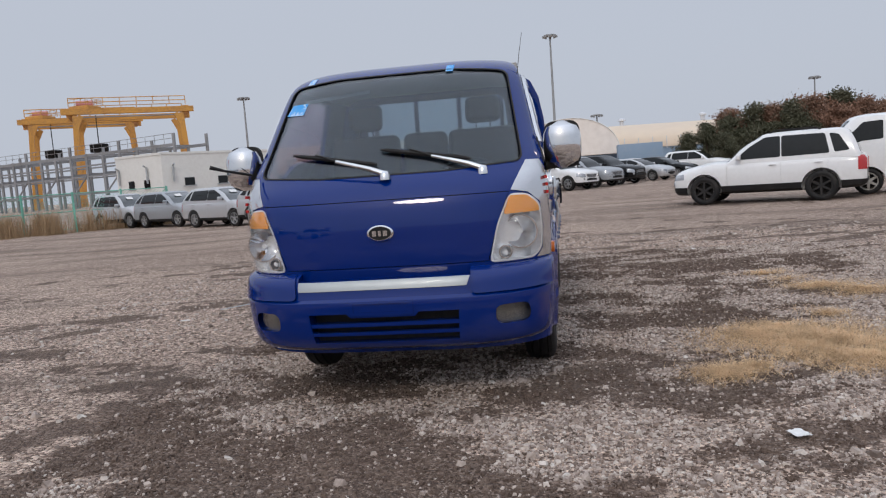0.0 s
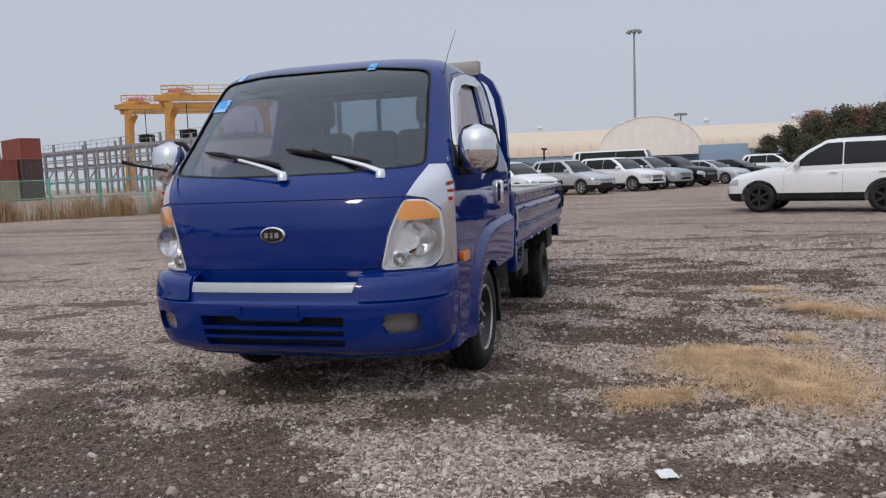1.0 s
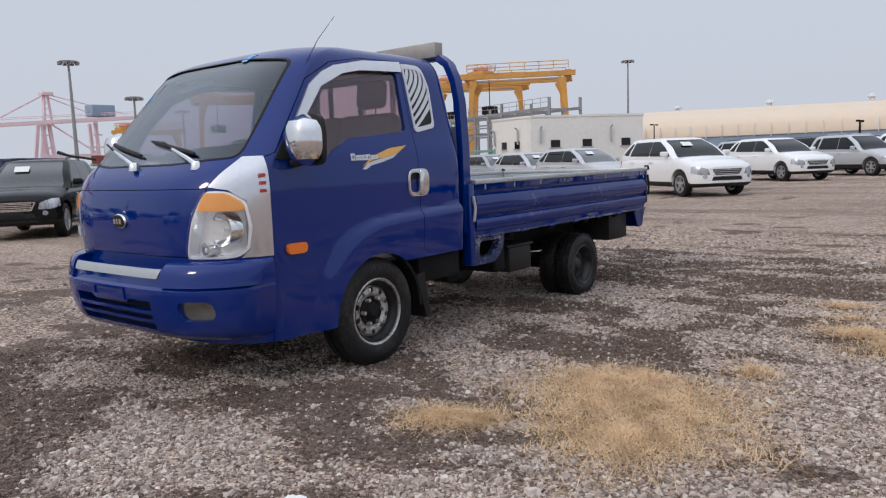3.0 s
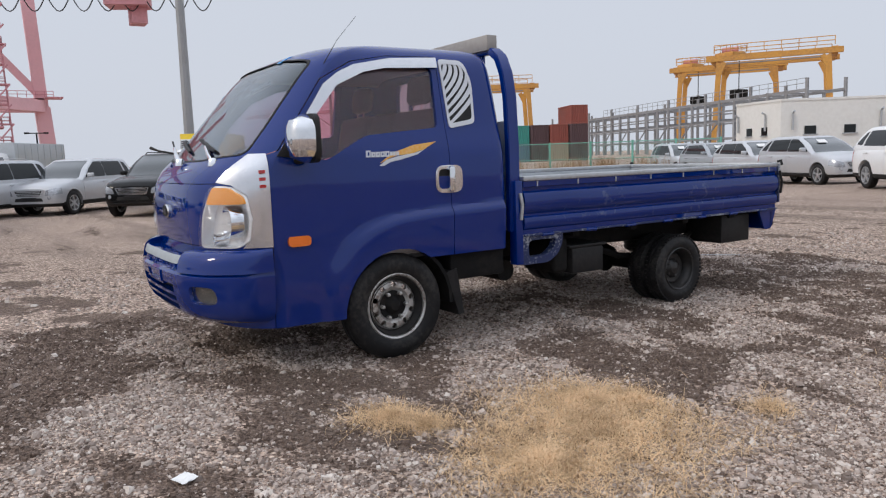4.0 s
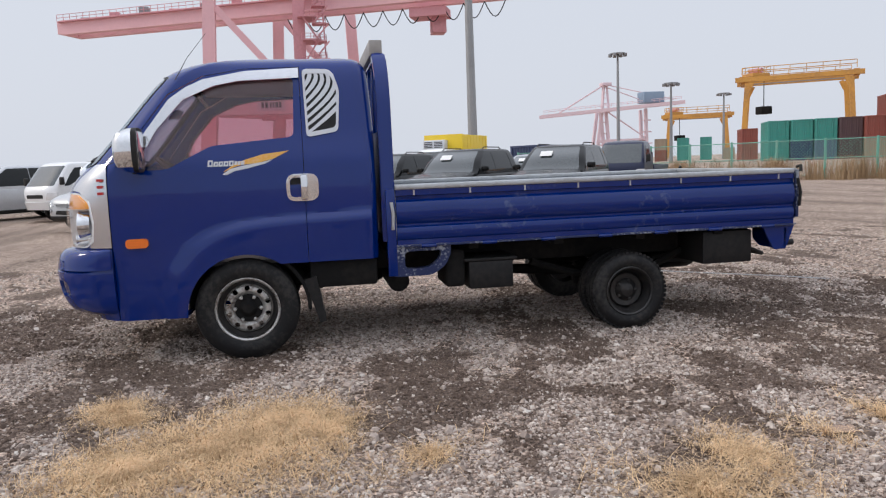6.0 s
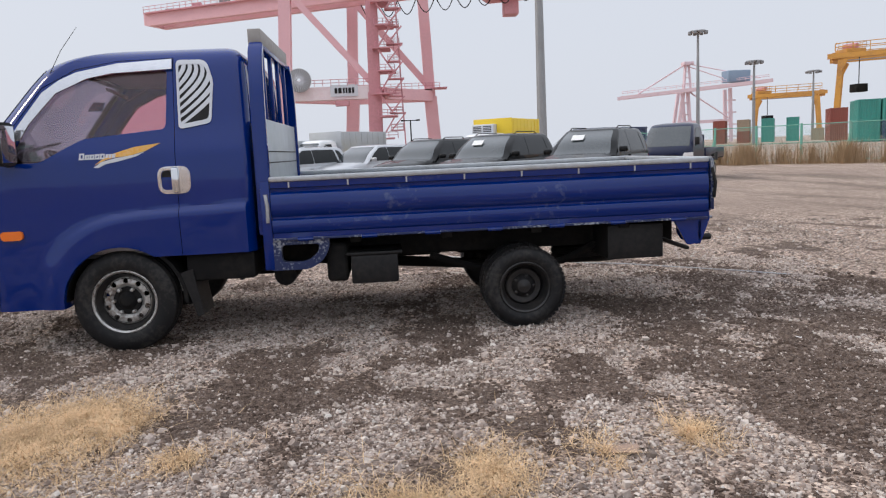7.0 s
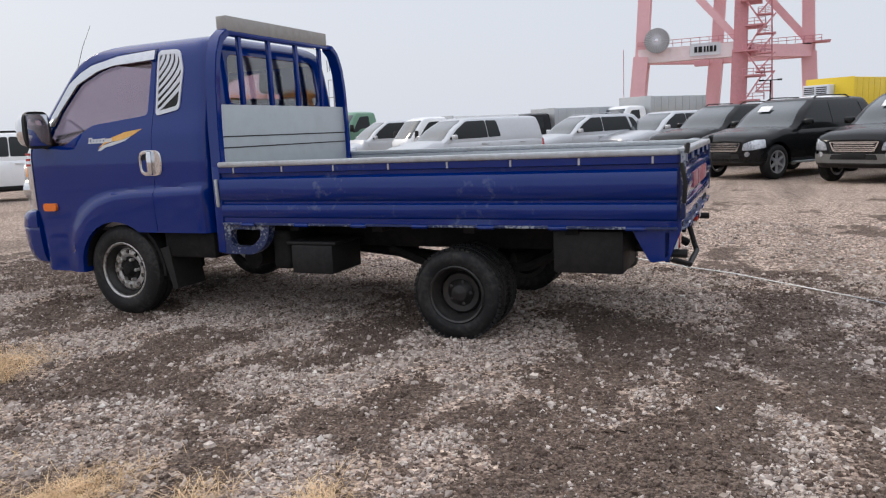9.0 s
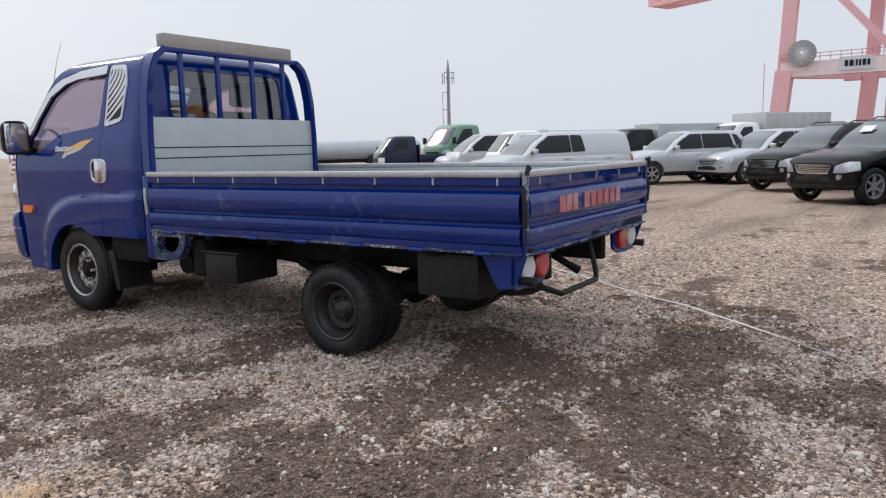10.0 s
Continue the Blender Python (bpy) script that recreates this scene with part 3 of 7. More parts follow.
for side in (1, -1):
    flip = mirrored if side < 0 else (lambda b: b.copy())
    door = part("door", flip(door_bm), BLUE, truck, "blue door with tinted window", 28)
    part("window_pane", flip(pane), SIDE_GLASS, door, "purple tinted glass").visible_shadow = False
    part("window_visor", flip(visor_bm), SILVER, door, "chrome rain visor")
    part("door_handle", flip(handle), CHROME, door, "chrome handle cup")
    part("handle_recess", flip(handle_cup), BLACK, door)
    part("door_grip", flip(grip), CHROME, door)
    part("side_marker", flip(marker), ORANGE_LENS, door, "orange side marker")
    trim = part("corner_trim", flip(chrome_corner), SILVER, truck, "chrome corner trim")
    for b in slot_bms:
        part("trim_slot", flip(b), RED, trim, "dark red slot")
    vent = part("quarter_panel", flip(frame_bm), WHITE_TRIM, truck, "white framed quarter panel with swept bands")
    part("backing", flip(dark_bm), BLACK, vent)
    for b in bands:
        part("band", flip(b), WHITE_TRIM, vent)
    lamp = part("headlight", flip(lamp_body), LAMP, truck, "clear headlight")
    part("lens", flip(lens_bm), LENS, lamp).visible_shadow = False
    part("turn_signal", flip(amber_bm), AMBER, lamp, "orange turn signal")
    for cx, cz, r, dep in ((0.712, 0.900, 0.090, 0.955), (0.632, 0.802, 0.036, 1.005)):
        yf = -dep - 0.03
        bowl = spun([(yf - 0.012, r), (yf - 0.012, r - 0.008), (yf + 0.03, r * 0.55), (yf + 0.05, 0.012), (yf + 0.06, 0.012), (yf + 0.06, r)], 28, None, "y", (cx * side, 0, cz))
        part("reflector", bowl, CHROME, lamp)
        part("bulb", spun([(yf - 0.005, 0.0005), (yf - 0.005, 0.012), (yf + 0.05, 0.012), (yf + 0.05, 0.0005)], 12, None, "y", (cx * side, 0, cz)), LAMP, lamp)
    part("leaf_decal", flip(leaf_bm), YELLOW_DECAL, door, "yellow leaf decal")
    part("swoosh_decal", flip(swoosh_bm), WHITE_TRIM, door, "pale swoosh below the leaf")
    for b in letter_bms:
        part("letter_bar", flip(b), WHITE_TRIM, door)

part("windscreen", carved(cab_hull(-0.006), ("DIFFERENCE", cab_hull(-0.012)), ("INTERSECT", prism([(x * 1.012, z + (0.008 if z > 1.5 else -0.008)) for x, z in SCREEN], "y", -2, -0.1))), WINDSCREEN, truck, "clear raked windscreen").visible_shadow = False
seal = carved(cab_hull(0.003), ("DIFFERENCE", cab_hull(-0.02)), ("INTERSECT", prism(SCREEN, "y", -2, -0.1)), ("DIFFERENCE", prism([(x * 0.988, 1.55 + (z - 1.55) * 0.974) for x, z in SCREEN], "y", -2.5, 0.1)))
part("windscreen_seal", seal, BLACK, truck, "black rubber seal")
part("rear_window", carved(cab_hull(-0.008), ("DIFFERENCE", cab_hull(-0.013)), ("INTERSECT", prism([(x * 1.02, z + (0.01 if z > 1.6 else -0.01)) for x, z in REAR_WINDOW], "y", 0.6, 1.2))), REAR_GLASS, truck).visible_shadow = False

# bumper
BUMP = [(0.335, -1.14, 0.80, 0.30), (0.36, -1.185, 0.826, 0.32), (0.42, -1.222, 0.845, 0.34), (0.50, -1.242, 0.855, 0.35), (0.585, -1.252, 0.862, 0.36), (0.608, -1.250, 0.862, 0.36), (0.618, -1.236, 0.858, 0.36), (0.68, -1.222, 0.857, 0.36), (0.715, -1.205, 0.856, 0.36), (0.742, -1.17, 0.853, 0.36), (0.75, -1.12, 0.848, 0.35)]


def bumper_hull(d=0.0):
    rings = []
    for i in range(30):
        z = 0.335 + 0.415 * i / 29
        yf, w, dep = between(BUMP, z)
        rings.append(plan_ring(z, yf - d, -0.5, w + d, dep, 0.03))
    return loft(rings)


def fog_cut(s, grow=0.0):
    c = [(0.575 - grow, 0.45 - grow), (0.745 + grow, 0.45 - grow), (0.745 + grow, 0.552 + grow), (0.575 - grow, 0.552 + grow)]
    return prism(rounded([(x * s, z) for x, z in c][::s], 0.045, 5), "y", -1.5, -0.98)


bump = carved(bumper_hull(), ("DIFFERENCE", box(-2, 2, -0.793, 1, 0, 2)), ("DIFFERENCE", prism([(-0.385, 0.388), (0.385, 0.388), (0.395, 0.545), (0.19, 0.545), (0.17, 0.523), (-0.17, 0.523), (-0.19, 0.545), (-0.395, 0.545)], "y", -1.6, -1.13)),
              ("DIFFERENCE", fog_cut(1)), ("DIFFERENCE", fog_cut(-1)), ("DIFFERENCE", prism([(-0.46, 0.712), (-0.43, 0.9), (0.43, 0.9), (0.46, 0.712)], "y", -1.6, -1.0)))
bumper = part("front_bumper", bump, BLUE, truck, "deep blue front bumper", 28)
pods = carved(bumper_hull(0.014), ("DIFFERENCE", bumper_hull(-0.01)), ("INTERSECT", prism(rounded([(0.462, 0.622), (0.95, 0.622), (0.95, 0.76), (0.475, 0.76)], 0.03), "y", -1.6, -0.80)))
both_sides("bumper_corner", pods, BLUE, bumper)
part("silver_strip", carved(bumper_hull(0.006), ("DIFFERENCE", bumper_hull(-0.004)), ("INTERSECT", prism([(-0.452, 0.664), (0.438, 0.664), (0.456, 0.711), (-0.452, 0.711)], "y", -1.6, -1.0))), BOARD, bumper, "dull silver strip")
part("grille_back", box(-0.40, 0.40, -1.135, -1.125, 0.37, 0.555), BLACK, bumper, "black grille recess")
for z0, z1, dep in ((0.474, 0.494, -0.002), (0.426, 0.444, -0.002)):
    part("grille_bar", carved(bumper_hull(-0.004 - dep), ("DIFFERENCE", bumper_hull(-0.05)), ("INTERSECT", prism([(-0.39, z0), (0.39, z0), (0.39, z1), (-0.39, z1)], "y", -1.6, -1.1))), BLUE, bumper)
part("number_plate_holder", carved(bumper_hull(0.008), ("DIFFERENCE", bumper_hull(-0.02)), ("INTERSECT", prism([(-0.178, 0.535), (0.165, 0.535), (0.165, 0.606), (-0.178, 0.606)], "y", -1.6, -1.0)), ("DIFFERENCE", prism([(-0.150, 0.552), (0.138, 0.552), (0.138, 0.596), (-0.150, 0.596)], "y", -1.6, -1.245))), BLUE, bumper, "empty plate holder")
for s in (1, -1):
    fog = part("fog_lamp", carved(bumper_hull(-0.03), ("DIFFERENCE", bumper_hull(-0.06)), ("INTERSECT", fog_cut(s))), FOG_LAMP, bumper, "oval fog lamp")
    part("fog_lens", carved(bumper_hull(-0.014), ("DIFFERENCE", bumper_hull(-0.019)), ("INTERSECT", fog_cut(s))), LENS, fog).visible_shadow = False

# badge
badge = part("badge", spun([(-1.162, 0.0005), (-1.162, 0.052), (-1.156, 0.060), (-1.140, 0.060), (-1.140, 0.0005)], 36, None, "y"), CHROME, truck, "oval chrome badge")
badge.matrix_basis = Matrix.Translation((0, 0, 0.945)) @ Matrix.Diagonal((1.18, 1, 0.70, 1))
part("badge_field", spun([(-1.166, 0.0005), (-1.166, 0.049), (-1.161, 0.049), (-1.161, 0.0005)], 36, None, "y"), BLACK, badge)
for x0, x1 in ((-0.034, -0.016), (-0.007, 0.006), (0.015, 0.034)):
    part("badge_bar", box(x0, x1, -1.170, -1.1655, -0.020, 0.020), CHROME, badge)

# wipers: arm from the spindle, blade lying on the glass
for px, tipx in ((0.535, 0.02), (0.025, -0.46)):
    sy, sz = (-0.985, 1.212) if px > 0.3 else (-1.045, 1.218)
    hub = part("wiper", spun([(0, 0.0005), (0, 0.030), (0.035, 0.026), (0.045, 0.018), (0.045, 0.0005)], 18, None, "z", (px, sy - 0.012, sz)), CHROME, truck, "chrome wiper")
    mid = Vector((px - 0.27, sy + 0.045 - 0.02, sz + 0.115))
    part("wiper_arm", tube([(px, sy - 0.02, sz + 0.03), (px - 0.08, sy - 0.012, sz + 0.062), tuple(mid)], [0.016, 0.013, 0.009], 8, None, True), CHROME, hub)
    part("wiper_link", tube([tuple(mid), (mid.x - 0.12, mid.y + 0.02, mid.z + 0.045)], 0.006, 6), BLACK, hub)
    pts = []
    for i in range(9):
        x = px - 0.06 - 0.50 * i / 8
        z = sz + 0.085 + 0.085 * i / 8
        yf, yr, w, dep = between(CAB, z)
        xx = min(abs(x) / w, 0.98)
        y = yf + dep - dep * (1 - xx ** 4) ** (1 / 1.5)
        pts.append((x, y - 0.012, z))
    part("wiper_blade", tube(pts, [0.008] + [0.013] * 7 + [0.006], 6), BLACK, hub)

# mirrors
base_bm = carved(cab_hull(0.008), ("DIFFERENCE", cab_hull(-0.002)), ("INTERSECT", side_cut([(-0.735, 1.255), (-0.60, 1.235), (-0.585, 1.34), (-0.62, 1.40)], 0.5, 1.3)))
for s in (1, -1):
    flip = mirrored if s < 0 else (lambda b: b.copy())
    cx, cy, cz = 0.950 * s, -0.60, 1.345
    rings = []
    for i in range(9):
        t = -1 + 2 * i / 8
        k = (1 - abs(t) ** 3.2) ** 0.45 if abs(t) < 1 else 0.12
        k = max(k, 0.15)
        rings.append([(cx + 0.106 * k * math.copysign(abs(math.cos(a)) ** 0.7, math.cos(a)), cy - 0.01 + 0.100 * k * math.sin(a), cz + 0.132 * t) for a in [2 * math.pi * j / 24 for j in range(24)]])
    shell_bm = carved(loft(rings), ("DIFFERENCE", box(-2, 2, cy + 0.012, cy + 1, 0, 3)))
    mirror = part("wing_mirror", shell_bm, CHROME, truck, "chrome capped wing mirror")
    rings = [[(cx + (x - cx) * 1.02, cy + 0.014 + (0.028 if i else 0), cz + (z - cz) * 1.01) for x, z in [(cx + 0.102 * math.copysign(abs(math.cos(a)) ** 0.5, math.cos(a)), cz + 0.132 * math.copysign(abs(math.sin(a)) ** 0.5, math.sin(a))) for a in [2 * math.pi * j / 28 for j in range(28)]]] for i in range(2)]
    part("mirror_rim", loft(rings), BLACK, mirror, "black mirror rim")
    part("mirror_glass", box(cx - 0.085, cx + 0.085, cy + 0.043, cy + 0.046, cz - 0.112, cz + 0.112, 0.001), CHROME, mirror, "mirror glass")
    part("mirror_arm", tube([(cx - 0.05 * s, cy, cz - 0.11), (0.86 * s, cy - 0.02, cz - 0.115), (0.80 * s, cy + 0.01, cz - 0.09)], [0.022, 0.026, 0.03], 10), BLACK, mirror)
    part("mirror_base", flip(base_bm), BLACK, mirror)

# front side auxiliary mirror on the far corner and the aerial
part("aerial", tube([(0.703, -0.40, 1.73), (0.723, -0.28, 1.92), (0.740, -0.16, 2.06)], [0.003, 0.0018, 0.0012], 6), BLACK, truck, "thin whip aerial")
part("aerial_base", tube([(0.685, -0.46, 1.66), (0.703, -0.40, 1.74)], [0.012, 0.008], 8), BLACK, truck)
part("parking_mirror", tube([(-0.80, -0.86, 1.30), (-0.90, -0.98, 1.33), (-0.97, -1.02, 1.355)], [0.008, 0.007, 0.012], 8), BLACK, truck, "black corner mirror arm")

# cab interior
part("cab_floor", box(-0.79, 0.79, -0.85, 0.80, 0.60, 0.64), DASH, truck, "dark cab floor")
part("dashboard", carved(loft([plan_ring(z, y, -0.42 + e, 0.76, 0.2, 0.08) for z, y, e in ((0.85, -0.98, 0), (1.05, -1.0, 0), (1.17, -0.98, -0.02), (1.215, -0.93, -0.08), (1.225, -0.88, -0.16))])), DASH, truck, "dark grey dashboard")
for cx, w in ((0.40, 0.25), (-0.02, 0.16), (-0.46, 0.25)):
    seat = part("seat", box(cx - w, cx + w, -0.25, 0.30, 0.80, 0.98, 0.05, None, 3), SEAT, truck, "grey fabric seat")
    bm = box(cx - w, cx + w, -0.06, 0.06, 0, 0.62, 0.05, None, 3)
    bmesh.ops.transform(bm, matrix=pose(0, 0.32, 0.93, -12), verts=bm.verts)
    part("backrest", bm, SEAT, seat)
    if w > 0.2:
        bm = box(cx - 0.125, cx + 0.125, -0.045, 0.045, 0, 0.19, 0.045, None, 3)
        bmesh.ops.transform(bm, matrix=pose(0, 0.455, 1.575, -8), verts=bm.verts)
        part("headrest", bm, SEAT, seat)
        for dx in (-0.05, 0.05):
            part("headrest_rod", tube([(cx + dx, 0.44, 1.50), (cx + dx, 0.455, 1.60)], 0.006, 6), CHROME, seat)
wheel_bm = spun([(0.012 * math.sin(a), 0.185 + 0.013 * math.cos(a)) for a in [2 * math.pi * k / 8 for k in range(8)]], 40, None, "z")
for a in (0, 90, 180):
    tube([(0, 0, -0.02), (0.18 * math.cos(radians(a - 90 + 90)), 0.18 * math.sin(radians(a + 180)), 0)], 0.014, 6, wheel_bm)
spun([(-0.04, 0.0005), (-0.04, 0.05), (0.005, 0.06), (0.012, 0.0005)], 16, wheel_bm, "z")
steering = part("steering_wheel", wheel_bm, DASH, truck, "dark steering wheel")
steering.matrix_basis = pose(0.40, -0.42, 1.19, -38)
part("steering_column", tube([(0.40, -0.42, 1.18), (0.40, -0.62, 1.0)], 0.035, 10), DASH, truck)
for s in (1, -1):
    part("door_card", box(*sorted((0.775 * s, 0.79 * s)), -0.70, 0.36, 0.62, 1.20, 0.004), CREAM, truck, "pale door lining")
part("roof_lining", carved(cab_hull(-0.045), ("INTERSECT", box(-0.66, 0.66, -0.35, 0.72, 1.80, 2.0)), ("DIFFERENCE", cab_hull(-0.062))), CREAM, truck)
part("windscreen_sticker", carved(cab_hull(-0.0025), ("DIFFERENCE", cab_hull(-0.0050)), ("INTERSECT", prism([(-0.665, 1.635), (-0.54, 1.628), (-0.52, 1.70), (-0.632, 1.70)], "y", -2, -0.1))), BLUE_STICKER, truck, "bright blue sticker")
for x0 in (-0.56, 0.30):
    part("tape", carved(cab_hull(0.003), ("DIFFERENCE", cab_hull(-0.001)), ("INTERSECT", prism([(x0, 1.822), (x0 + 0.045, 1.822), (x0 + 0.045, 1.868), (x0, 1.868)], "y", -2, -0.1))), BLUE_STICKER, truck, "strip of blue tape")
sun_bar = prism([(-0.62, 1.72), (-0.20, 1.755), (-0.20, 1.775), (-0.62, 1.742)], "y", -0.36, -0.345)
part("rear_mirror_tray", sun_bar, CREAM, truck)

# front wheels
for s in (1, -1):
    base = pose(0.742 * s, -0.008, 0.311, 0, 0, 0 if s > 0 else 180)
    w = new("wheel")
    w.parent, w.matrix_basis = truck, base
    tyre = part("tyre", spun(tyre_profile(0.331, 0.204, 0.19), 64), RUBBER, w, "worn black tyre")
    rim = part("rim", steel_rim(0.208, 0.17, 0.028, 10, 0.055), STEEL_RIM, w, "rust-stained steel rim")
    # black ring laid over the steel well, standing in for its shade
    part("rim_shade_ring", spun([(0.080, 0.1832), (0.062, 0.1775), (0.048, 0.167), (0.016, 0.157), (0.038, 0.147), (0.032, 0.146), (0.008, 0.158), (0.040, 0.172), (0.056, 0.181), (0.074, 0.186)], 48), DARK_RIM, w, "black ring painted as shade in the rim well")
    part("hub_plate", spun([(0.020, 0.0005), (0.020, 0.092), (0.030, 0.090), (0.034, 0.0005)], 28), UNDER, w, "dark rusty hub plate")
    part("hub", spun([(-0.05, 0.0005), (-0.05, 0.06), (0.030, 0.060), (0.045, 0.050), (0.062, 0.030), (0.064, 0.0005)], 20), UNDER, w)
    for k in range(6):
        a = 2 * math.pi * k / 6
        part("wheel_nut", spun([(0.03, 0.0005), (0.03, 0.012), (0.062, 0.012), (0.066, 0.0005)], 6, None, "x", (0, 0.083 * math.cos(a), 0.083 * math.sin(a))), STEEL_RIM, w)
# twin rear wheels
for s in (1, -1):
    for x, outer in ((0.770, True), (0.598, False)):
        w = new("wheel")
        w.parent, w.matrix_basis = truck, pose(x * s, 2.612, 0.256, 0, 0, 0 if s > 0 else 180)
        part("tyre", spun(tyre_profile(0.276, 0.172, 0.145), 64), RUBBER, w, "dusty black tyre")
        tread_blocks(0.274, 0.145, 52, w)
        part("rim", steel_rim(0.174, 0.13, -0.035 if outer else 0.03, 0, 0.05), DARK_RIM, w, "black dished steel rim")
        if outer:
            part("hub", spun([(-0.06, 0.0005), (-0.06, 0.085), (-0.015, 0.08), (0.02, 0.045), (0.03, 0.0005)], 20), DARK_RIM, w)
            for k in range(5):
                a = 2 * math.pi * k / 5
                part("wheel_nut", spun([(-0.03, 0.0005), (-0.03, 0.012), (0.005, 0.012), (0.008, 0.0005)], 6, None, "x", (0, 0.068 * math.cos(a), 0.068 * math.sin(a))), DARK_RIM, w)

# chassis
for s in (1, -1):
    part("chassis_rail", box(*sorted((0.36 * s, 0.43 * s)), -0.80, 3.78, 0.47, 0.63, 0.006), UNDER, truck, "black chassis rail")
    part("leaf_spring", tube([(0.47 * s, 2.0, 0.46), (0.47 * s, 2.3, 0.36), (0.47 * s, 2.615, 0.33), (0.47 * s, 2.95, 0.37), (0.47 * s, 3.2, 0.48)], 0.028, 6), UNDER, truck)
    part("mud_flap", prism([(0.36, 0.48), (0.44, 0.50), (0.49, 0.20), (0.45, 0.19)], "x", *sorted((0.55 * s, 0.83 * s))), BLACK, truck, "black mud flap")
    part("inner_arch", prism(arc(0, 0.30, 0.40, -2, 182, 14) + arc(0, 0.30, 0.378, -2, 182, 14)[::-1], "x", *sorted((0.44 * s, 0.835 * s))), UNDER, truck)
    part("arch_rear_cover", box(*sorted((0.50 * s, 0.82 * s)), 0.40, 0.84, 0.42, 0.60, 0.02), UNDER, truck)
for y in (0.95, 1.5, 2.1, 2.7, 3.3, 3.78):
    part("cross_member", box(-0.82, 0.82, y - 0.035, y + 0.035, 0.62, 0.70, 0.005), UNDER, truck)
part("rear_axle", tube([(-0.62, 2.612, 0.256), (0.62, 2.612, 0.256)], 0.055, 14), UNDER, truck)
part("differential", spun([(-0.11, 0.02), (-0.09, 0.09), (0, 0.13), (0.09, 0.09), (0.11, 0.02)], 20, None, "y", (0, 2.6, 0.276)), UNDER, truck)
part("drive_shaft", tube([(0, 0.9, 0.44), (0, 2.5, 0.30)], 0.04, 12), UNDER, truck)
part("gearbox", box(-0.20, 0.20, -0.2, 0.95, 0.34, 0.62, 0.06, None, 3), UNDER, truck)
part("engine_sump", box(-0.26, 0.26, -0.70, 0.1, 0.30, 0.60, 0.06, None, 3), UNDER, truck)
part("front_axle", tube([(-0.62, 0, 0.31), (0.62, 0, 0.31)], 0.04, 10), UNDER, truck)
part("exhaust_pipe", tube([(-0.30, 0.8, 0.40), (-0.42, 1.6, 0.38), (-0.45, 2.2, 0.38)], 0.03, 10), UNDER, truck)
part("far_fuel_tank", box(-0.80, -0.45, 1.15, 2.15, 0.33, 0.62, 0.04, None, 3), UNDER, truck, "dark fuel tank")
part("silencer", tube([(-0.44, 1.2, 0.38), (-0.44, 1.75, 0.38)], 0.09, 16), UNDER, truck)
part("fuel_tank", box(0.44, 0.80, 1.30, 1.44, 0.36, 0.62, 0.03, None, 3), UNDER, truck)
part("battery_box", box(0.46, 0.82, 1.46, 1.77, 0.342, 0.530, 0.012), BLACK, truck, "black battery box")
part("battery_lid", box(0.455, 0.825, 1.43, 1.80, 0.530, 0.552, 0.008), BLACK, truck)
part("tool_box", box(0.42, 0.80, 3.19, 3.575, 0.405, 0.64, 0.012), BLACK, truck, "black steel tool box")
part("air_tank", tube([(-0.1, 1.0, 0.40), (0.62, 1.0, 0.40)], 0.075, 16), UNDER, truck)
spare = new("spare_wheel")
spare.parent, spare.matrix_basis = truck, pose(0.0, 3.25, 0.36, 0, 84, 0)
part("tyre", spun(tyre_profile(0.272, 0.168, 0.145), 40), RUBBER, spare, "spare tyre under the bed")

# load bed
BX, BF, BR = 0.868, 0.965, 3.885
part("bed_floor", box(-0.835, 0.835, BF + 0.02, BR - 0.02, 0.70, 0.735, 0.004), ALU, truck, "ribbed grey bed floor")
part("bed_frame", box(-0.84, 0.84, BF, BR - 0.01, 0.655, 0.70, 0.006), UNDER, truck)
GATE = [(0.0, 1.040), (0.0, 1.000), (-0.016, 0.994), (-0.018, 0.972), (0.002, 0.958), (0.011, 0.938), (0.016, 0.912), (0.018, 0.885), (0.015, 0.858), (0.007, 0.834), (-0.006, 0.818), (-0.012, 0.812), (-0.012, 0.800), (0.004, 0.790), (0.010, 0.772), (0.010, 0.748), (0.004, 0.725), (0.000, 0.715), (-0.010, 0.706), (-0.010, 0.672), (-0.034, 0.672), (-0.034, 1.040)]


def gate_panel(a, b, name, at, turn, label):
    """A drop side: its section runs along x here, outer face towards -y."""
    n = 60
    rings = []
    for i in range(n + 1):
        x = a + (b - a) * i / n
        rings.append([(x, -o - 0.0060 * noise.noise(Vector((x * 2.6, z * 5, at.x * 3))) * (1 if 0.70 < z < 0.99 and o > -0.03 else 0), z) for o, z in GATE])
    g = part(name, loft(rings), BED_BLUE, truck, label, 24)
    g.matrix_basis = Matrix.Translation(at) @ Matrix.Rotation(turn, 4, "Z")
    part("top_strip", box(a - 0.004, b + 0.004, -0.012, 0.042, 1.038, 1.072, 0.009), GALV, g, "galvanised top strip")
    part("bottom_lip", box(a, b, -0.012, 0.03, 0.660, 0.674, 0.003), SCUFFED, g, "scuffed bottom edge")
    part("liner", box(a + 0.004, b - 0.004, 0.0345, 0.040, 0.735, 1.037, 0.001), ALU, g, "grey inner lining")
    k = int((b - a) / 0.39)
    for i in range(k + 1):
        x = a + 0.12 + (b - a - 0.24) * i / k
        part("slot", box(x - 0.005, x + 0.005, -0.006, 0.002, 1.000, 1.036), GALV, g)
    for i in range(7 if b - a > 2 else 4):
        x = a + (b - a) * (i + 0.5) / (7 if b - a > 2 else 4)
        part("hinge", tube([(x - 0.05, -0.006, 0.664), (x + 0.05, -0.006, 0.664)], 0.013, 8), BED_BLUE, g)
    return g


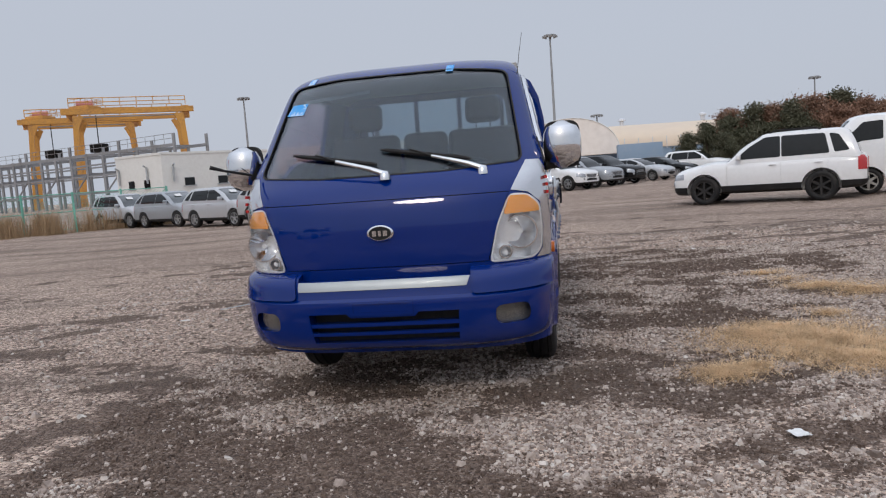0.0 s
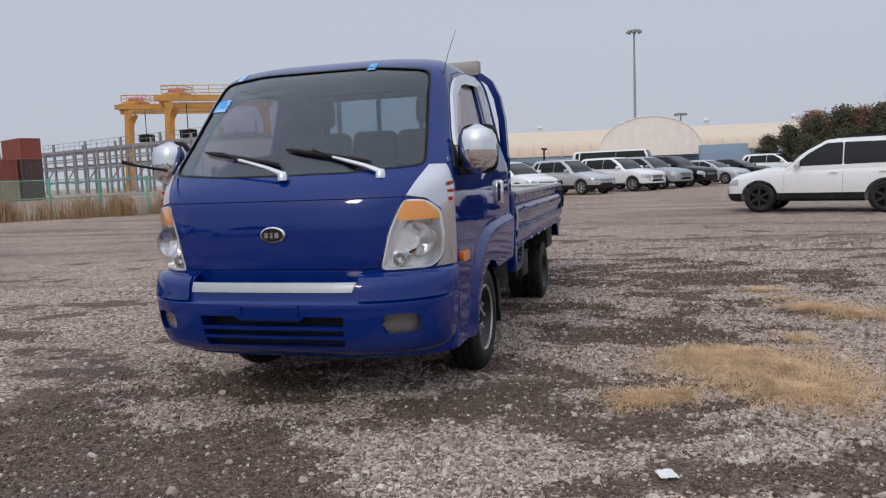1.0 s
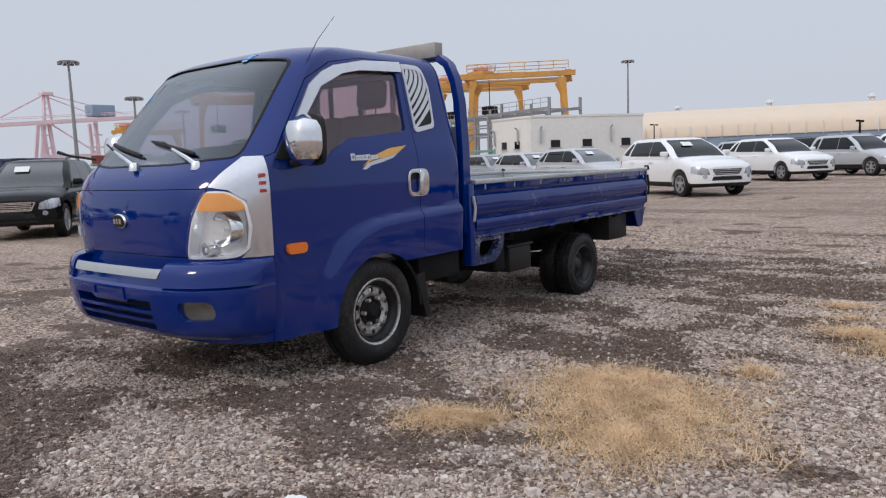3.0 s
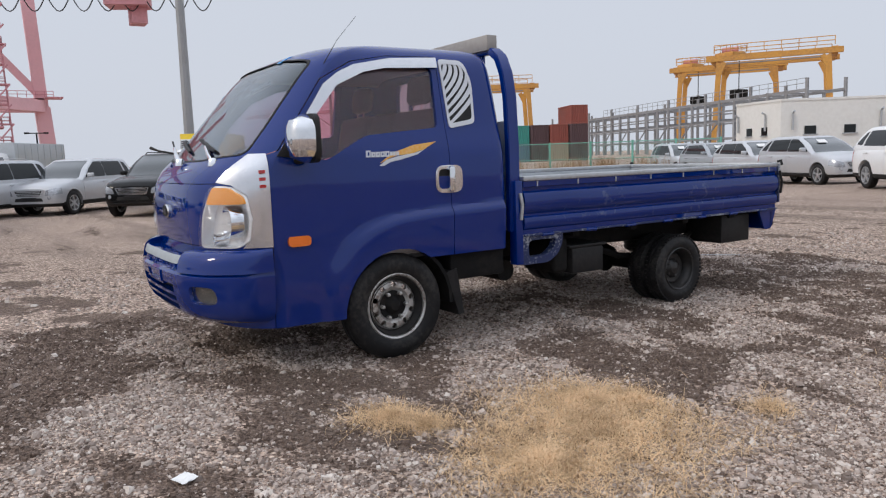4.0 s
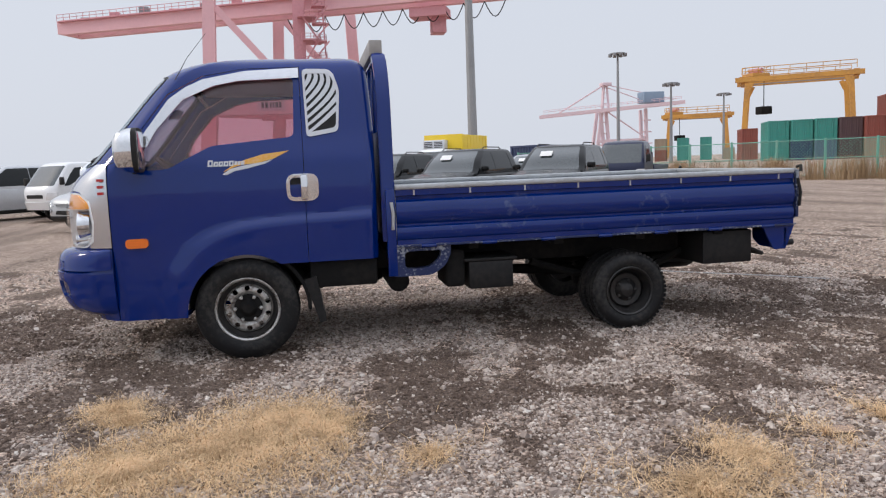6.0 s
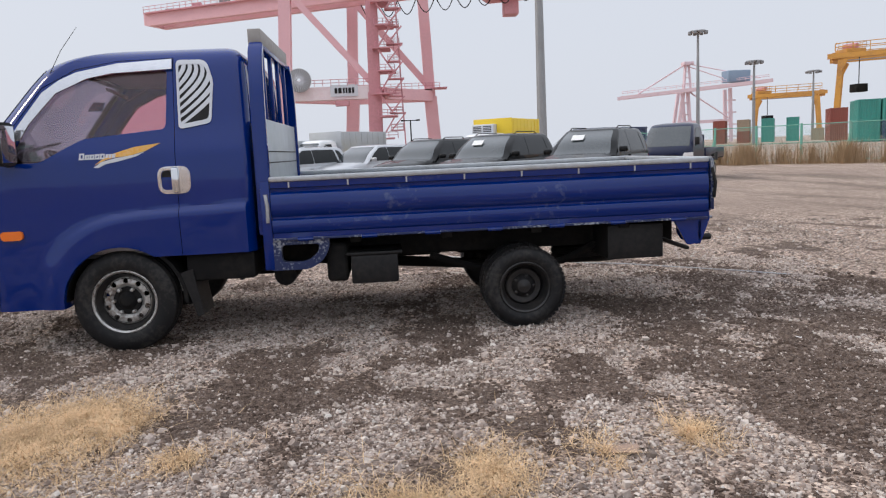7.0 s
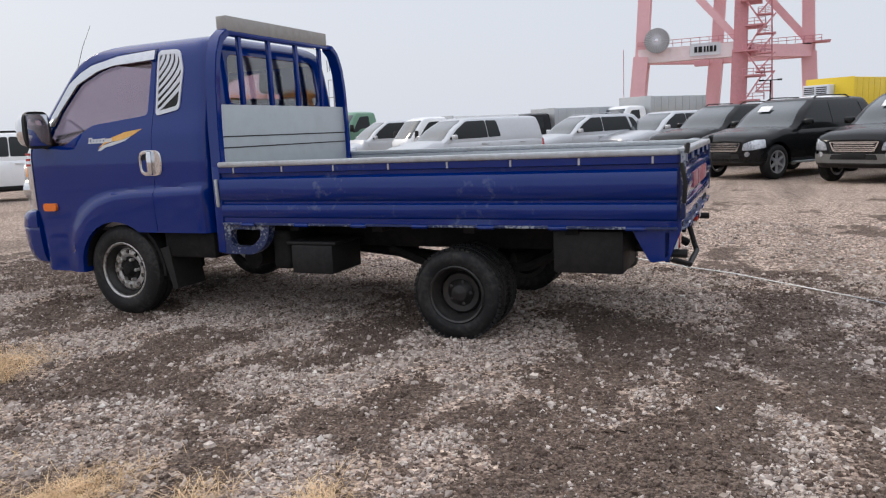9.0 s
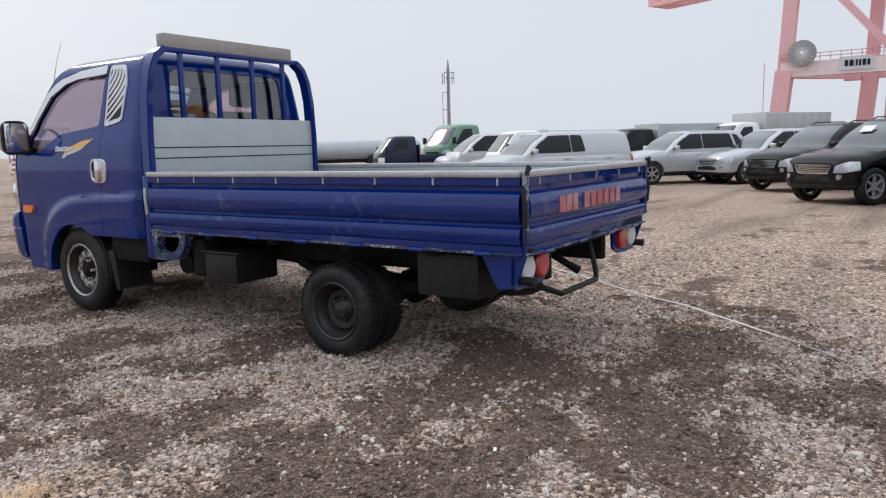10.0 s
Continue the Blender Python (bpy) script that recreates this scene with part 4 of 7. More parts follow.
L = BR - BF
gate_panel(-L / 2 + 0.012, L / 2 - 0.03, "side_gate", Vector((BX, (BF + BR) / 2, 0)), math.pi / 2, "dented blue drop side gate")
gate_panel(-L / 2 + 0.03, L / 2 - 0.012, "side_gate", Vector((-BX, (BF + BR) / 2, 0)), -math.pi / 2, "dented blue drop side gate")
tail = gate_panel(-BX + 0.02, BX - 0.02, "tailgate", Vector((0, BR, 0)), math.pi, "scuffed blue tailgate with faded red lettering")
xs = [0.53, 0.45, 0.37, 0.21, 0.115, 0.02, -0.075, -0.17, -0.265]
for x in xs:
    part("letter_bar", box(-x, -x + 0.068, -0.0225, -0.009, 0.846, 0.930), FADED_RED, tail)
for s in (1, -1):
    part("corner_latch", box(*sorted(((BX - 0.020) * s, (BX + 0.011) * s)), BR - 0.014, BR + 0.010, 0.72, 1.060, 0.005), SCUFFED, truck, "scuffed blue corner post")
    part("latch_lever", tube([(BX * s + 0.02 * s, BR - 0.01, 1.0), (BX * s + 0.026 * s, BR + 0.012, 0.90), (BX * s + 0.02 * s, BR + 0.005, 0.80)], 0.011, 8), BLACK, truck)
    part("latch_hook", tube([((BX - 0.02) * s, BR + 0.01, 1.08), ((BX + 0.01) * s, BR + 0.02, 1.09), ((BX + 0.02) * s, BR + 0.015, 1.05)], 0.012, 8), BLACK, truck)
    part("front_latch", tube([((BX + 0.004) * s, BF - 0.02, 0.96), ((BX + 0.014) * s, BF - 0.01, 0.88), ((BX + 0.004) * s, BF - 0.015, 0.78)], 0.012, 8), GALV, truck)
    part("bed_corner_post", box(*sorted((0.79 * s, 0.866 * s)), BF - 0.055, BF + 0.008, 0.47, 1.045, 0.008), BLUE, truck)
    # lower guard loop ahead of the bed
    loop = carved(prism(rounded([(0.93, 0.465), (1.20, 0.465), (1.29, 0.52), (1.33, 0.60), (1.335, 0.675), (0.93, 0.675)], 0.04, 4), "x", *sorted((0.80 * s, 0.862 * s))), ("DIFFERENCE", prism(rounded([(1.02, 0.515), (1.18, 0.515), (1.255, 0.57), (1.27, 0.63), (1.02, 0.63)], 0.035, 4), "x", *sorted((0.6 * s, 1.1 * s)))))
    part("side_guard", loop, SCUFFED, truck, "blue guard loop with an opening")
    # tail lamp bracket
    br = prism(rounded([(3.62, 0.672), (3.880, 0.672), (3.815, 0.50), (3.72, 0.485)], 0.02), "x", *sorted((0.835 * s, 0.855 * s)))
    bracket = part("lamp_bracket", br, BED_BLUE, truck, "dented blue lamp bracket")
    part("lamp_plate", prism(rounded([(0.855 * s, 0.672), (0.46 * s, 0.672), (0.47 * s, 0.53), (0.56 * s, 0.485), (0.855 * s, 0.485)], 0.03), "y", 3.795, 3.815), BED_BLUE, bracket)
    for x, r, mat, nm in ((0.745, 0.070, WHITE_TRIM, "reversing_lamp"), (0.590, 0.074, RED, "stop_lamp")):
        lm = part(nm, spun([(3.81, 0.0005), (3.81, r), (3.835, r), (3.845, r * 0.8), (3.847, 0.0005)], 24, None, "y", (x * s, 0, 0.588)), mat, bracket)
    part("rubber_stop", tube([(0.80 * s, 3.81, 0.53), (0.80 * s, 3.90, 0.53)], 0.022, 10), BLACK, bracket)
part("tow_hoop", tube([(0.50, 3.60, 0.52), (0.50, 3.80, 0.44), (0.46, 3.88, 0.41), (-0.02, 3.88, 0.41), (-0.07, 3.86, 0.45), (-0.08, 3.80, 0.66)], 0.016, 10), BLACK, truck, "bent black tow hoop")
part("tow_eye", tube([(0.20, 3.66, 0.60), (0.16, 3.78, 0.52), (0.13, 3.84, 0.48)], [0.022, 0.02, 0.024], 8), UNDER, truck)

# headboard and guard frame behind the cab
board = part("headboard", box(-0.80, 0.80, 0.93, 0.955, 0.70, 1.448, 0.004), BOARD, truck, "dull aluminium headboard with grooves")
for z in (1.162, 1.236):
    part("groove", box(-0.795, 0.795, 0.953, 0.9575, z - 0.004, z + 0.004), BLACK, board)
for s in (1, -1):
    pts = [(0.815 * s, 0.93, 0.70), (0.812 * s, 0.93, 1.30), (0.795 * s, 0.93, 1.60), (0.765 * s, 0.928, 1.76), (0.715 * s, 0.925, 1.87), (0.64 * s, 0.922, 1.925)]
    rings = []
    for i, p in enumerate(pts):
        a, b = Vector(pts[max(i - 1, 0)]), Vector(pts[min(i + 1, 5)])
        d = (b - a).normalized()
        n = Vector((0, 1, 0)).cross(d).normalized()
        rings.append([Vector(p) + n * u + Vector((0, v, 0)) for u, v in ((0.024, 0.045), (0.024, -0.045), (-0.024, -0.045), (-0.024, 0.045))])
    bm = loft(rings)
    bmesh.ops.bevel(bm, geom=bm.edges[:], offset=0.006, segments=2, affect="EDGES")
    part("guard_post", bm, BLUE, truck, "blue guard frame post", 40)
part("guard_top", box(-0.66, 0.66, 0.895, 0.955, 1.905, 1.945, 0.008), BLUE, truck)
for x in (0.50, 0.17, -0.17, -0.50):
    part("guard_bar", box(x - 0.018, x + 0.018, 0.915, 0.945, 1.44, 1.91, 0.006), BLUE, truck, "blue guard bar")
part("ladder_rail", box(-0.59, 0.64, 0.87, 0.955, 1.928, 2.032, 0.006), RAIL, truck, "weathered grey ladder rail")

# ---------------------------------------------------------------- parked vehicles
def car_section(y, zb, zt, w, crown, d):
    h = zt - zb
    half = [(0, zb - d), (w * 0.84, zb - d), (w * 0.96 + d, zb + 0.05), (w + d, zb + 0.30 * h), (w * 1.0 + d, zb + 0.58 * h), (w * 0.985 + d, zb + 0.78 * h), (w * 0.955 + d, zt - 0.07 + d), (w * 0.90, zt - 0.015 + d), (w * 0.70, zt + crown * 0.6 + d), (0, zt + crown + d)]
    return [(x, y, z) for x, z in half] + [(-x, y, z) for x, z in half[1:-1][::-1]]


def car_hull(stations, d=0.0, n=44):
    y0, y1 = stations[0][0], stations[-1][0]
    rings = []
    for i in range(n + 1):
        t = i / n
        t = t - 0.10 * math.sin(2 * math.pi * t) / 1.6
        y = y0 + (y1 - y0) * t
        zb, zt, w, crown = between(stations, y)
        dd = d if 0 < i < n else 0
        rings.append(car_section(y - (d if i == 0 else 0) + (d if i == n else 0), zb, zt, w, crown, d))
    return loft(rings)


def car_wheel(parent, at, r, w, rim_mat, spokes, flip, label):
    hub = new("wheel")
    hub.parent, hub.matrix_basis = parent, pose(*at, 0, 0, 180 if flip else 0)
    key = (r, w, spokes)
    if key not in car_wheel.made:
        tyre = to_mesh("tyre", spun(tyre_profile(r, r * 0.66, w), 36), RUBBER)
        bm = spun([(-w / 2, r * 0.67), (w / 2 - 0.005, r * 0.67), (w / 2 - 0.005, r * 0.61), (w / 2 - 0.05, r * 0.58), (-w / 2, r * 0.58)], 36)
        spun([(w / 2 - 0.06, 0.0005), (w / 2 - 0.06, r * 0.16), (w / 2 - 0.015, r * 0.14), (w / 2 - 0.01, 0.0005)], 16, bm)
        for k in range(spokes):
            a = 2 * math.pi * k / spokes
            sp = loft([[(w / 2 - 0.05, -0.034 * q, rr), (w / 2 - 0.05, 0.034 * q, rr), (w / 2 - 0.014, 0.026 * q, rr), (w / 2 - 0.014, -0.026 * q, rr)] for rr, q in ((r * 0.08, 1.1), (r * 0.62, 0.8))])
            join(bm, sp, Matrix.Rotation(a, 4, "X"))
        rim = to_mesh("rim", bm, ALLOY)
        disc = to_mesh("brake_disc", spun([(-0.02, 0.0005), (-0.02, r * 0.56), (0.0, r * 0.56), (0.0, 0.0005)], 24), UNDER)
        car_wheel.made[key] = (tyre, rim, disc)
    tyre, rim, disc = car_wheel.made[key]
    part("tyre", tyre, RUBBER, hub)
    painted(part("rim", rim, ALLOY, hub), rim_mat)
    part("brake_disc", disc, UNDER, hub)
    return hub


car_wheel.made = {}


def painted(ob, mat):
    """Gives the object a paint of its own on a shared mesh."""
    ob.material_slots[0].link = "OBJECT"
    ob.material_slots[0].material = mat
    return ob


def passenger_car(L, W, H, wb, r, hood, belt, ground, rear_slope, screen_base, screen_top, trunk=0.0, cladding=True, spokes=5, quarter=True, win_end=0.74, skirt=0.13, slats=3, upright=False, nose=0.46):
    """Meshes of one kind of car, centred between its axles, its nose towards -y."""
    f, b, w = -wb / 2 - (L - wb) * nose, wb / 2 + (L - wb) * (1 - nose), W / 2
    tail = belt if not trunk else belt - 0.02
    e = 0.8 if upright else 1.0
    st = [(f, ground + 0.09, hood - 0.30 * e, w * 0.68, 0.03), (f + 0.04, ground + 0.04, hood - 0.235 * e, w * 0.79, 0.045), (f + 0.14, ground + 0.01, hood - 0.175 * e, w * 0.90, 0.06), (f + 0.32, ground, hood - 0.115 * e, w * 0.97, 0.07), (f + 0.62, ground, hood - 0.055 * e, w * 0.995, 0.07), (screen_base - 0.25, ground, hood + 0.03, w, 0.05), (screen_base + 0.15, ground, belt - 0.01, w, 0.03),
          (0.4, ground, belt, w, 0.02), (b - 0.6, ground, belt + 0.015, w * 0.99, 0.02), (b - 0.22, ground + 0.02, tail + 0.01, w * 0.965, 0.01), (b - 0.06, ground + 0.06, tail - 0.02, w * 0.90, 0.0), (b, ground + 0.12, tail - 0.10, w * 0.82, 0.0)]
    arches = None
    for y in (-wb / 2, wb / 2):
        arches = prism(arc(y, r, r + 0.065, 0, 360, 28)[:-1], "x", w * 0.55, w + 0.3, arches)
        arches = prism(arc(y, r, r + 0.065, 0, 360, 28)[:-1], "x", -w - 0.3, -w * 0.55, arches)
    seams = None
    mid = screen_base + (b - screen_base) * 0.43
    for y in (screen_base + 0.12, mid, b - win_end - 0.04):
        seams = box(w - 0.035, w + 0.1, y - 0.004, y + 0.004, ground + 0.16, belt - 0.01, 0, seams)
        seams = box(-w - 0.1, -w + 0.035, y - 0.004, y + 0.004, ground + 0.16, belt - 0.01, 0, seams)
    parts = {"body": carved(car_hull(st), ("DIFFERENCE", arches.copy()), ("DIFFERENCE", seams))}
    gh = [(belt - 0.06, screen_base - 0.05, b - 0.10, w * 0.945), (belt + 0.06, screen_base + 0.14, b - 0.13, w * 0.93), ((belt + H) / 2, (screen_base + screen_top) / 2 + 0.03, b - 0.13 - rear_slope * 0.42, w * 0.85), (H - 0.10, screen_top + 0.02, b - 0.16 - rear_slope * 0.85, w * 0.755), (H - 0.035, screen_top + 0.14, b - 0.22 - rear_slope, w * 0.69), (H - 0.008, screen_top + 0.35, b - 0.40 - rear_slope, w * 0.56), (H, screen_top + 0.6, b - 0.7 - rear_slope, w * 0.3)]

    def house(d=0.0):
        rings = []
        for i in range(17):
            z = gh[0][0] + (H - gh[0][0]) * (1 - (1 - i / 16) ** 1.5)
            yf, yr, ww = between(gh, z)
            rings.append(plan_ring(z + (d if i == 16 else 0), yf - d, yr + d, ww + d, 0.16, 0.12, 4, 1.6, 14, 6))
        return loft(rings)

    parts["cabin"] = house()
    lo, hi = belt + 0.035, H - 0.105
    fa, fb = screen_base + 0.30, screen_top + 0.20
    wins = [[(fa, lo), (mid - 0.012, lo + 0.012), (mid - 0.02, hi), (fb, hi - 0.01), ((fa + fb) / 2 - 0.02, (lo + hi) / 2 + 0.03)], [(mid + 0.012, lo + 0.012), (b - win_end, lo + 0.03), (b - win_end - 0.06 - rear_slope * 0.2, hi - 0.01), (mid + 0.004, hi)]]
    if quarter:
        wins.append([(b - 0.64, lo + 0.04), (b - 0.33, lo + 0.07), (b - 0.42 - rear_slope * 0.6, hi - 0.06), (b - 0.70 - rear_slope * 0.25, hi - 0.015)])
    for i, p in enumerate(wins):
        parts["side_window.%d" % i] = carved(house(0.006), ("DIFFERENCE", house(-0.01)), ("INTERSECT", prism(rounded(p, 0.05, 3), "x", 0.1, 2)))
    sw = w * 0.80
    parts["windscreen"] = carved(house(0.006), ("DIFFERENCE", house(-0.01)), ("INTERSECT", prism(rounded([(-sw, belt + 0.0), (sw, belt + 0.0), (w * 0.64, H - 0.075), (-w * 0.64, H - 0.075)], 0.05, 3), "y", f, screen_top + 0.25)))
    parts["rear_screen"] = carved(house(0.006), ("DIFFERENCE", house(-0.01)), ("INTERSECT", prism(rounded([(-sw * 0.93, belt + 0.05), (sw * 0.93, belt + 0.05), (w * 0.62, H - 0.10), (-w * 0.62, H - 0.10)], 0.06, 3), "y", b - 0.36 - rear_slope, b + 0.3)))
    hl = [(w * 0.55, hood - 0.42), (w * 0.80, hood - 0.42), (w * 1.1, hood - 0.33), (w * 1.1, hood - 0.19), (w * 0.84, hood - 0.19), (w * 0.60, hood - 0.27)] if upright else [(w * 0.55, hood - 0.37), (w * 1.1, hood - 0.33), (w * 1.1, hood - 0.17), (w * 0.66, hood - 0.24)]
    parts["headlight"] = carved(car_hull(st, 0.006), ("DIFFERENCE", car_hull(st, -0.012)), ("INTERSECT", prism(rounded(hl, 0.03, 3), "y", f - 0.2, f + 0.30)))
    tl = [(w * 0.70, belt - 0.36), (w * 1.1, belt - 0.36), (w * 1.1, belt - 0.03), (w * 0.74, belt - 0.03)]
    parts["tail_light"] = carved(car_hull(st, 0.008), ("DIFFERENCE", car_hull(st, -0.012)), ("INTERSECT", prism(rounded(tl, 0.03, 3), "y", b - 0.17, b + 0.2)))
    g0, g1 = (hood - 0.45, hood - 0.25) if upright else (hood - 0.40, hood - 0.29)
    mouth = rounded([(-w * 0.42, g0), (w * 0.42, g0), (w * 0.52, g1), (-w * 0.52, g1)], 0.03, 3)
    inner = [(x * 0.93, (g0 + g1) / 2 + (z - (g0 + g1) / 2) * 0.78) for x, z in mouth]
    parts["grille"] = carved(car_hull(st, 0.007), ("DIFFERENCE", car_hull(st, -0.012)), ("INTERSECT", prism(mouth, "y", f - 0.2, f + 0.25)))
    frame_cut = carved(prism(mouth, "y", f - 0.2, f + 0.25), ("DIFFERENCE", prism(inner, "y", f - 0.4, f + 0.4)))
    parts["grille_frame"] = carved(car_hull(st, 0.018), ("DIFFERENCE", car_hull(st, -0.005)), ("INTERSECT", frame_cut))
    bars = None
    for k in range(slats):
        z = g0 + (g1 - g0) * (k + 1.0) / (slats + 1)
        bars = box(-w * 0.42, w * 0.42, f - 0.2, f + 0.25, z - 0.010, z + 0.010, 0, bars)
    parts["grille_slats"] = carved(car_hull(st, 0.014), ("DIFFERENCE", car_hull(st, -0.005)), ("INTERSECT", bars))
    fogs = prism(arc(w * 0.70, ground + 0.27, 0.055, 0, 360, 14)[:-1], "y", f - 0.2, f + 0.3)
    fogs = prism(arc(-w * 0.70, ground + 0.27, 0.055, 0, 360, 14)[:-1], "y", f - 0.2, f + 0.3, fogs)
    parts["fog_lamp"] = carved(car_hull(st, 0.018), ("DIFFERENCE", car_hull(st, -0.012)), ("INTERSECT", fogs))
    if upright:
        parts["bumper"] = carved(car_hull(st, 0.012), ("DIFFERENCE", car_hull(st, -0.012)), ("INTERSECT", box(-2, 2, f - 1, f + 0.34, ground + 0.10, hood - 0.49)))
    parts["lower_intake"] = carved(car_hull(st, 0.016), ("DIFFERENCE", car_hull(st, -0.012)), ("INTERSECT", prism(rounded([(-w * 0.50, ground + 0.17), (w * 0.50, ground + 0.17), (w * 0.45, ground + 0.27), (-w * 0.45, ground + 0.27)], 0.03, 3), "y", f - 0.2, f + 0.25)))
    if cladding:
        parts["cladding"] = carved(car_hull(st, 0.010), ("DIFFERENCE", car_hull(st, -0.01)), ("INTERSECT", box(-2, 2, f - 1, b + 1, ground - 0.1, ground + skirt)), ("DIFFERENCE", arches.copy()))
    arches.free()
    data = {k: to_mesh(k.split(".")[0], v, WHITE_CAR if k in ("body", "cabin") else CAR_GLASS if "window" in k or "screen" in k else CAR_LAMP if k in ("headlight", "fog_lamp") else CHROME if k in ("grille_frame", "grille_slats") else RED if k == "tail_light" else BLACK, 30) for k, v in parts.items()}
    return dict(meshes=data, L=L, W=W, H=H, wb=wb, r=r, f=f, b=b, belt=belt, ground=ground, hood=hood, spokes=spokes, mid=mid, screen_base=screen_base, screen_top=screen_top, rear_slope=rear_slope, st=st)


def park(kind, at, heading, mat, label, rim=None, screen=None, rails=None, sheet=False, category="car", group="parked cars", chrome_grille=False, bumper=None, step=False):
    """Stands a car with the middle of its wheelbase at (x, y) and its nose towards the heading."""
    w, f, b, r = kind["W"] / 2, kind["f"], kind["b"], kind["r"]
    ob = thing("parked_car", pose(at[0], at[1], 0.0, 0, 0, 180 - heading), label, category, group)
    for k, me in kind["meshes"].items():
        nm = k.split(".")[0]
        p = part(nm, me, None, ob)
        if nm in ("body", "cabin"):
            painted(p, mat)
        if nm == "windscreen" and screen:
            painted(p, screen)
        if nm in ("grille_frame", "grille_slats") and not chrome_grille:
            painted(p, mat if nm == "grille_frame" else ALU)
        if nm == "bumper":
            painted(p, bumper or mat)
        if nm in ("side_window", "headlight", "tail_light"):
            q = part(nm, me, None, ob)
            q.scale = (-1, 1, 1)
    for y in (-kind["wb"] / 2, kind["wb"] / 2):
        for s in (1, -1):
            car_wheel(ob, (s * (w - 0.13), y, r), r, 0.22, rim or ALLOY, kind["spokes"], s < 0, "")
    if "mirror" not in kind:
        y, z = kind["screen_base"] + 0.42, kind["belt"] + 0.10
        bm = box(w * 0.95, w + 0.17, y - 0.06, y + 0.04, z - 0.07, z + 0.07, 0.035, None, 3)
        kind["mirror"] = to_mesh("wing_mirror", bm, WHITE_CAR)
        kind["handles"] = [to_mesh("door_handle", box(w * 0.985, w + 0.025, yy - 0.09, yy + 0.09, kind["belt"] - 0.14, kind["belt"] - 0.11, 0.01), WHITE_CAR) for yy in (kind["mid"] - 0.18, b - 0.98)]
        kind["plate"] = to_mesh("number_plate", box(-0.24, 0.24, f - 0.025, f + 0.05, kind["hood"] - 0.57, kind["hood"] - 0.47, 0.004), BLACK)
        kind["rail"] = to_mesh("roof_rail", tube([(w * 0.66, kind["screen_top"] + 0.30, kind["H"] - 0.03), (w * 0.66, kind["screen_top"] + 0.45, kind["H"] + 0.035), (w * 0.66, b - 0.85 - kind["rear_slope"], kind["H"] + 0.035), (w * 0.66, b - 0.70 - kind["rear_slope"], kind["H"] - 0.03)], 0.016, 6), BLACK)
        kind["sheet"] = to_mesh("paper_sheet", box(-0.16, 0.16, -0.003, 0.003, -0.10, 0.10), PAPER)
    for s in (1, -1):
        for me in [kind["mirror"]] + kind["handles"]:
            p = painted(part(me.name.split(".")[0], me, None, ob), mat)
            p.scale = (s, 1, 1)
        if rails:
            p = painted(part("roof_rail", kind["rail"], None, ob), rails)
            p.scale = (s, 1, 1)
    part("number_plate", kind["plate"], BLACK, ob)
    if step:
        for s in (1, -1):
            part("side_step", box(*sorted((s * (w - 0.06), s * (w + 0.07))), -kind["wb"] / 2 + 0.5, kind["wb"] / 2 - 0.48, 0.34, 0.38, 0.012), ALU, ob, "grey side step")
    if sheet:
        p = part("paper_sheet", kind["sheet"], PAPER, ob, "white paper behind the windscreen")
        sl = math.degrees(math.atan2(kind["screen_top"] - kind["screen_base"], kind["H"] - kind["belt"]))
        p.matrix_basis = pose(-0.20, kind["screen_base"] + 0.62 * (kind["screen_top"] - kind["screen_base"]) - 0.0, kind["belt"] + 0.62 * (kind["H"] - kind["belt"]) + 0.02, -sl * 1.02)
    return ob


COMPACT = passenger_car(4.42, 1.84, 1.64, 2.64, 0.350, 1.01, 1.07, 0.27, 0.42, -1.06, -0.20, upright=True)
BOXY = passenger_car(4.35, 1.82, 1.69, 2.63, 0.355, 1.00, 1.04, 0.27, 0.22, -0.88, -0.10, spokes=6, skirt=0.19)
LARGE = passenger_car(4.66, 1.88, 1.74, 2.75, 0.365, 1.05, 1.10, 0.29, 0.26, -0.95, -0.12, spokes=6, upright=True, nose=0.44)
TALL = passenger_car(4.56, 1.90, 1.80, 2.82, 0.385, 1.09, 1.14, 0.32, 0.22, -0.90, -0.12, spokes=6, slats=4, upright=True, nose=0.40)
PICKUP = passenger_car(5.00, 1.90, 1.76, 3.0, 0.365, 1.05, 1.11, 0.32, 0.06, -1.30, -0.52, quarter=False, win_end=1.75)
SEDAN = passenger_car(4.40, 1.70, 1.46, 2.57, 0.315, 0.90, 0.95, 0.22, 0.72, -0.88, 0.05, 0.1, False, 7, False)

SUV_LABEL = "sport utility vehicle parked on gravel"
# middle of the wheelbase, heading of the nose
park(BOXY, (5.72, 14.98), -69, WHITE_CAR, "white sport utility vehicle with black wheels on gravel", DARK_RIM, None, BLACK)
CARS_LEFT = [(COMPACT, (-9.9, 22.3), 114, SILVER_CAR, True), (COMPACT, (-13.3, 24.0), 116, SILVER_CAR, True), (COMPACT, (-17.4, 26.8), 116, GREY_CAR, True), (BOXY, (-21.1, 28.8), 116, SILVER_CAR, True)]
for kind, at, hd, mat, sh in CARS_LEFT:
    park(kind, at, hd, mat, ("silver" if mat is SILVER_CAR else "mid-grey") + " hatchback crossover with a paper behind its windscreen", None, CAR_SCREEN, None, sh)
park(COMPACT, (-4.35, 17.9), 127, WHITE_CAR, "white crossover with black lower cladding", None, None, None, True)
park(COMPACT, (-4.3, 27.5), 128, WHITE_CAR, "white crossover with a dark grille")
park(BOXY, (-2.2, 31.9), 125, SILVER_CAR, "silver " + SUV_LABEL, None, None, SILVER_CAR)
park(LARGE, (0.0, 34.7), 125, WHITE_CAR, "pearl white " + SUV_LABEL)
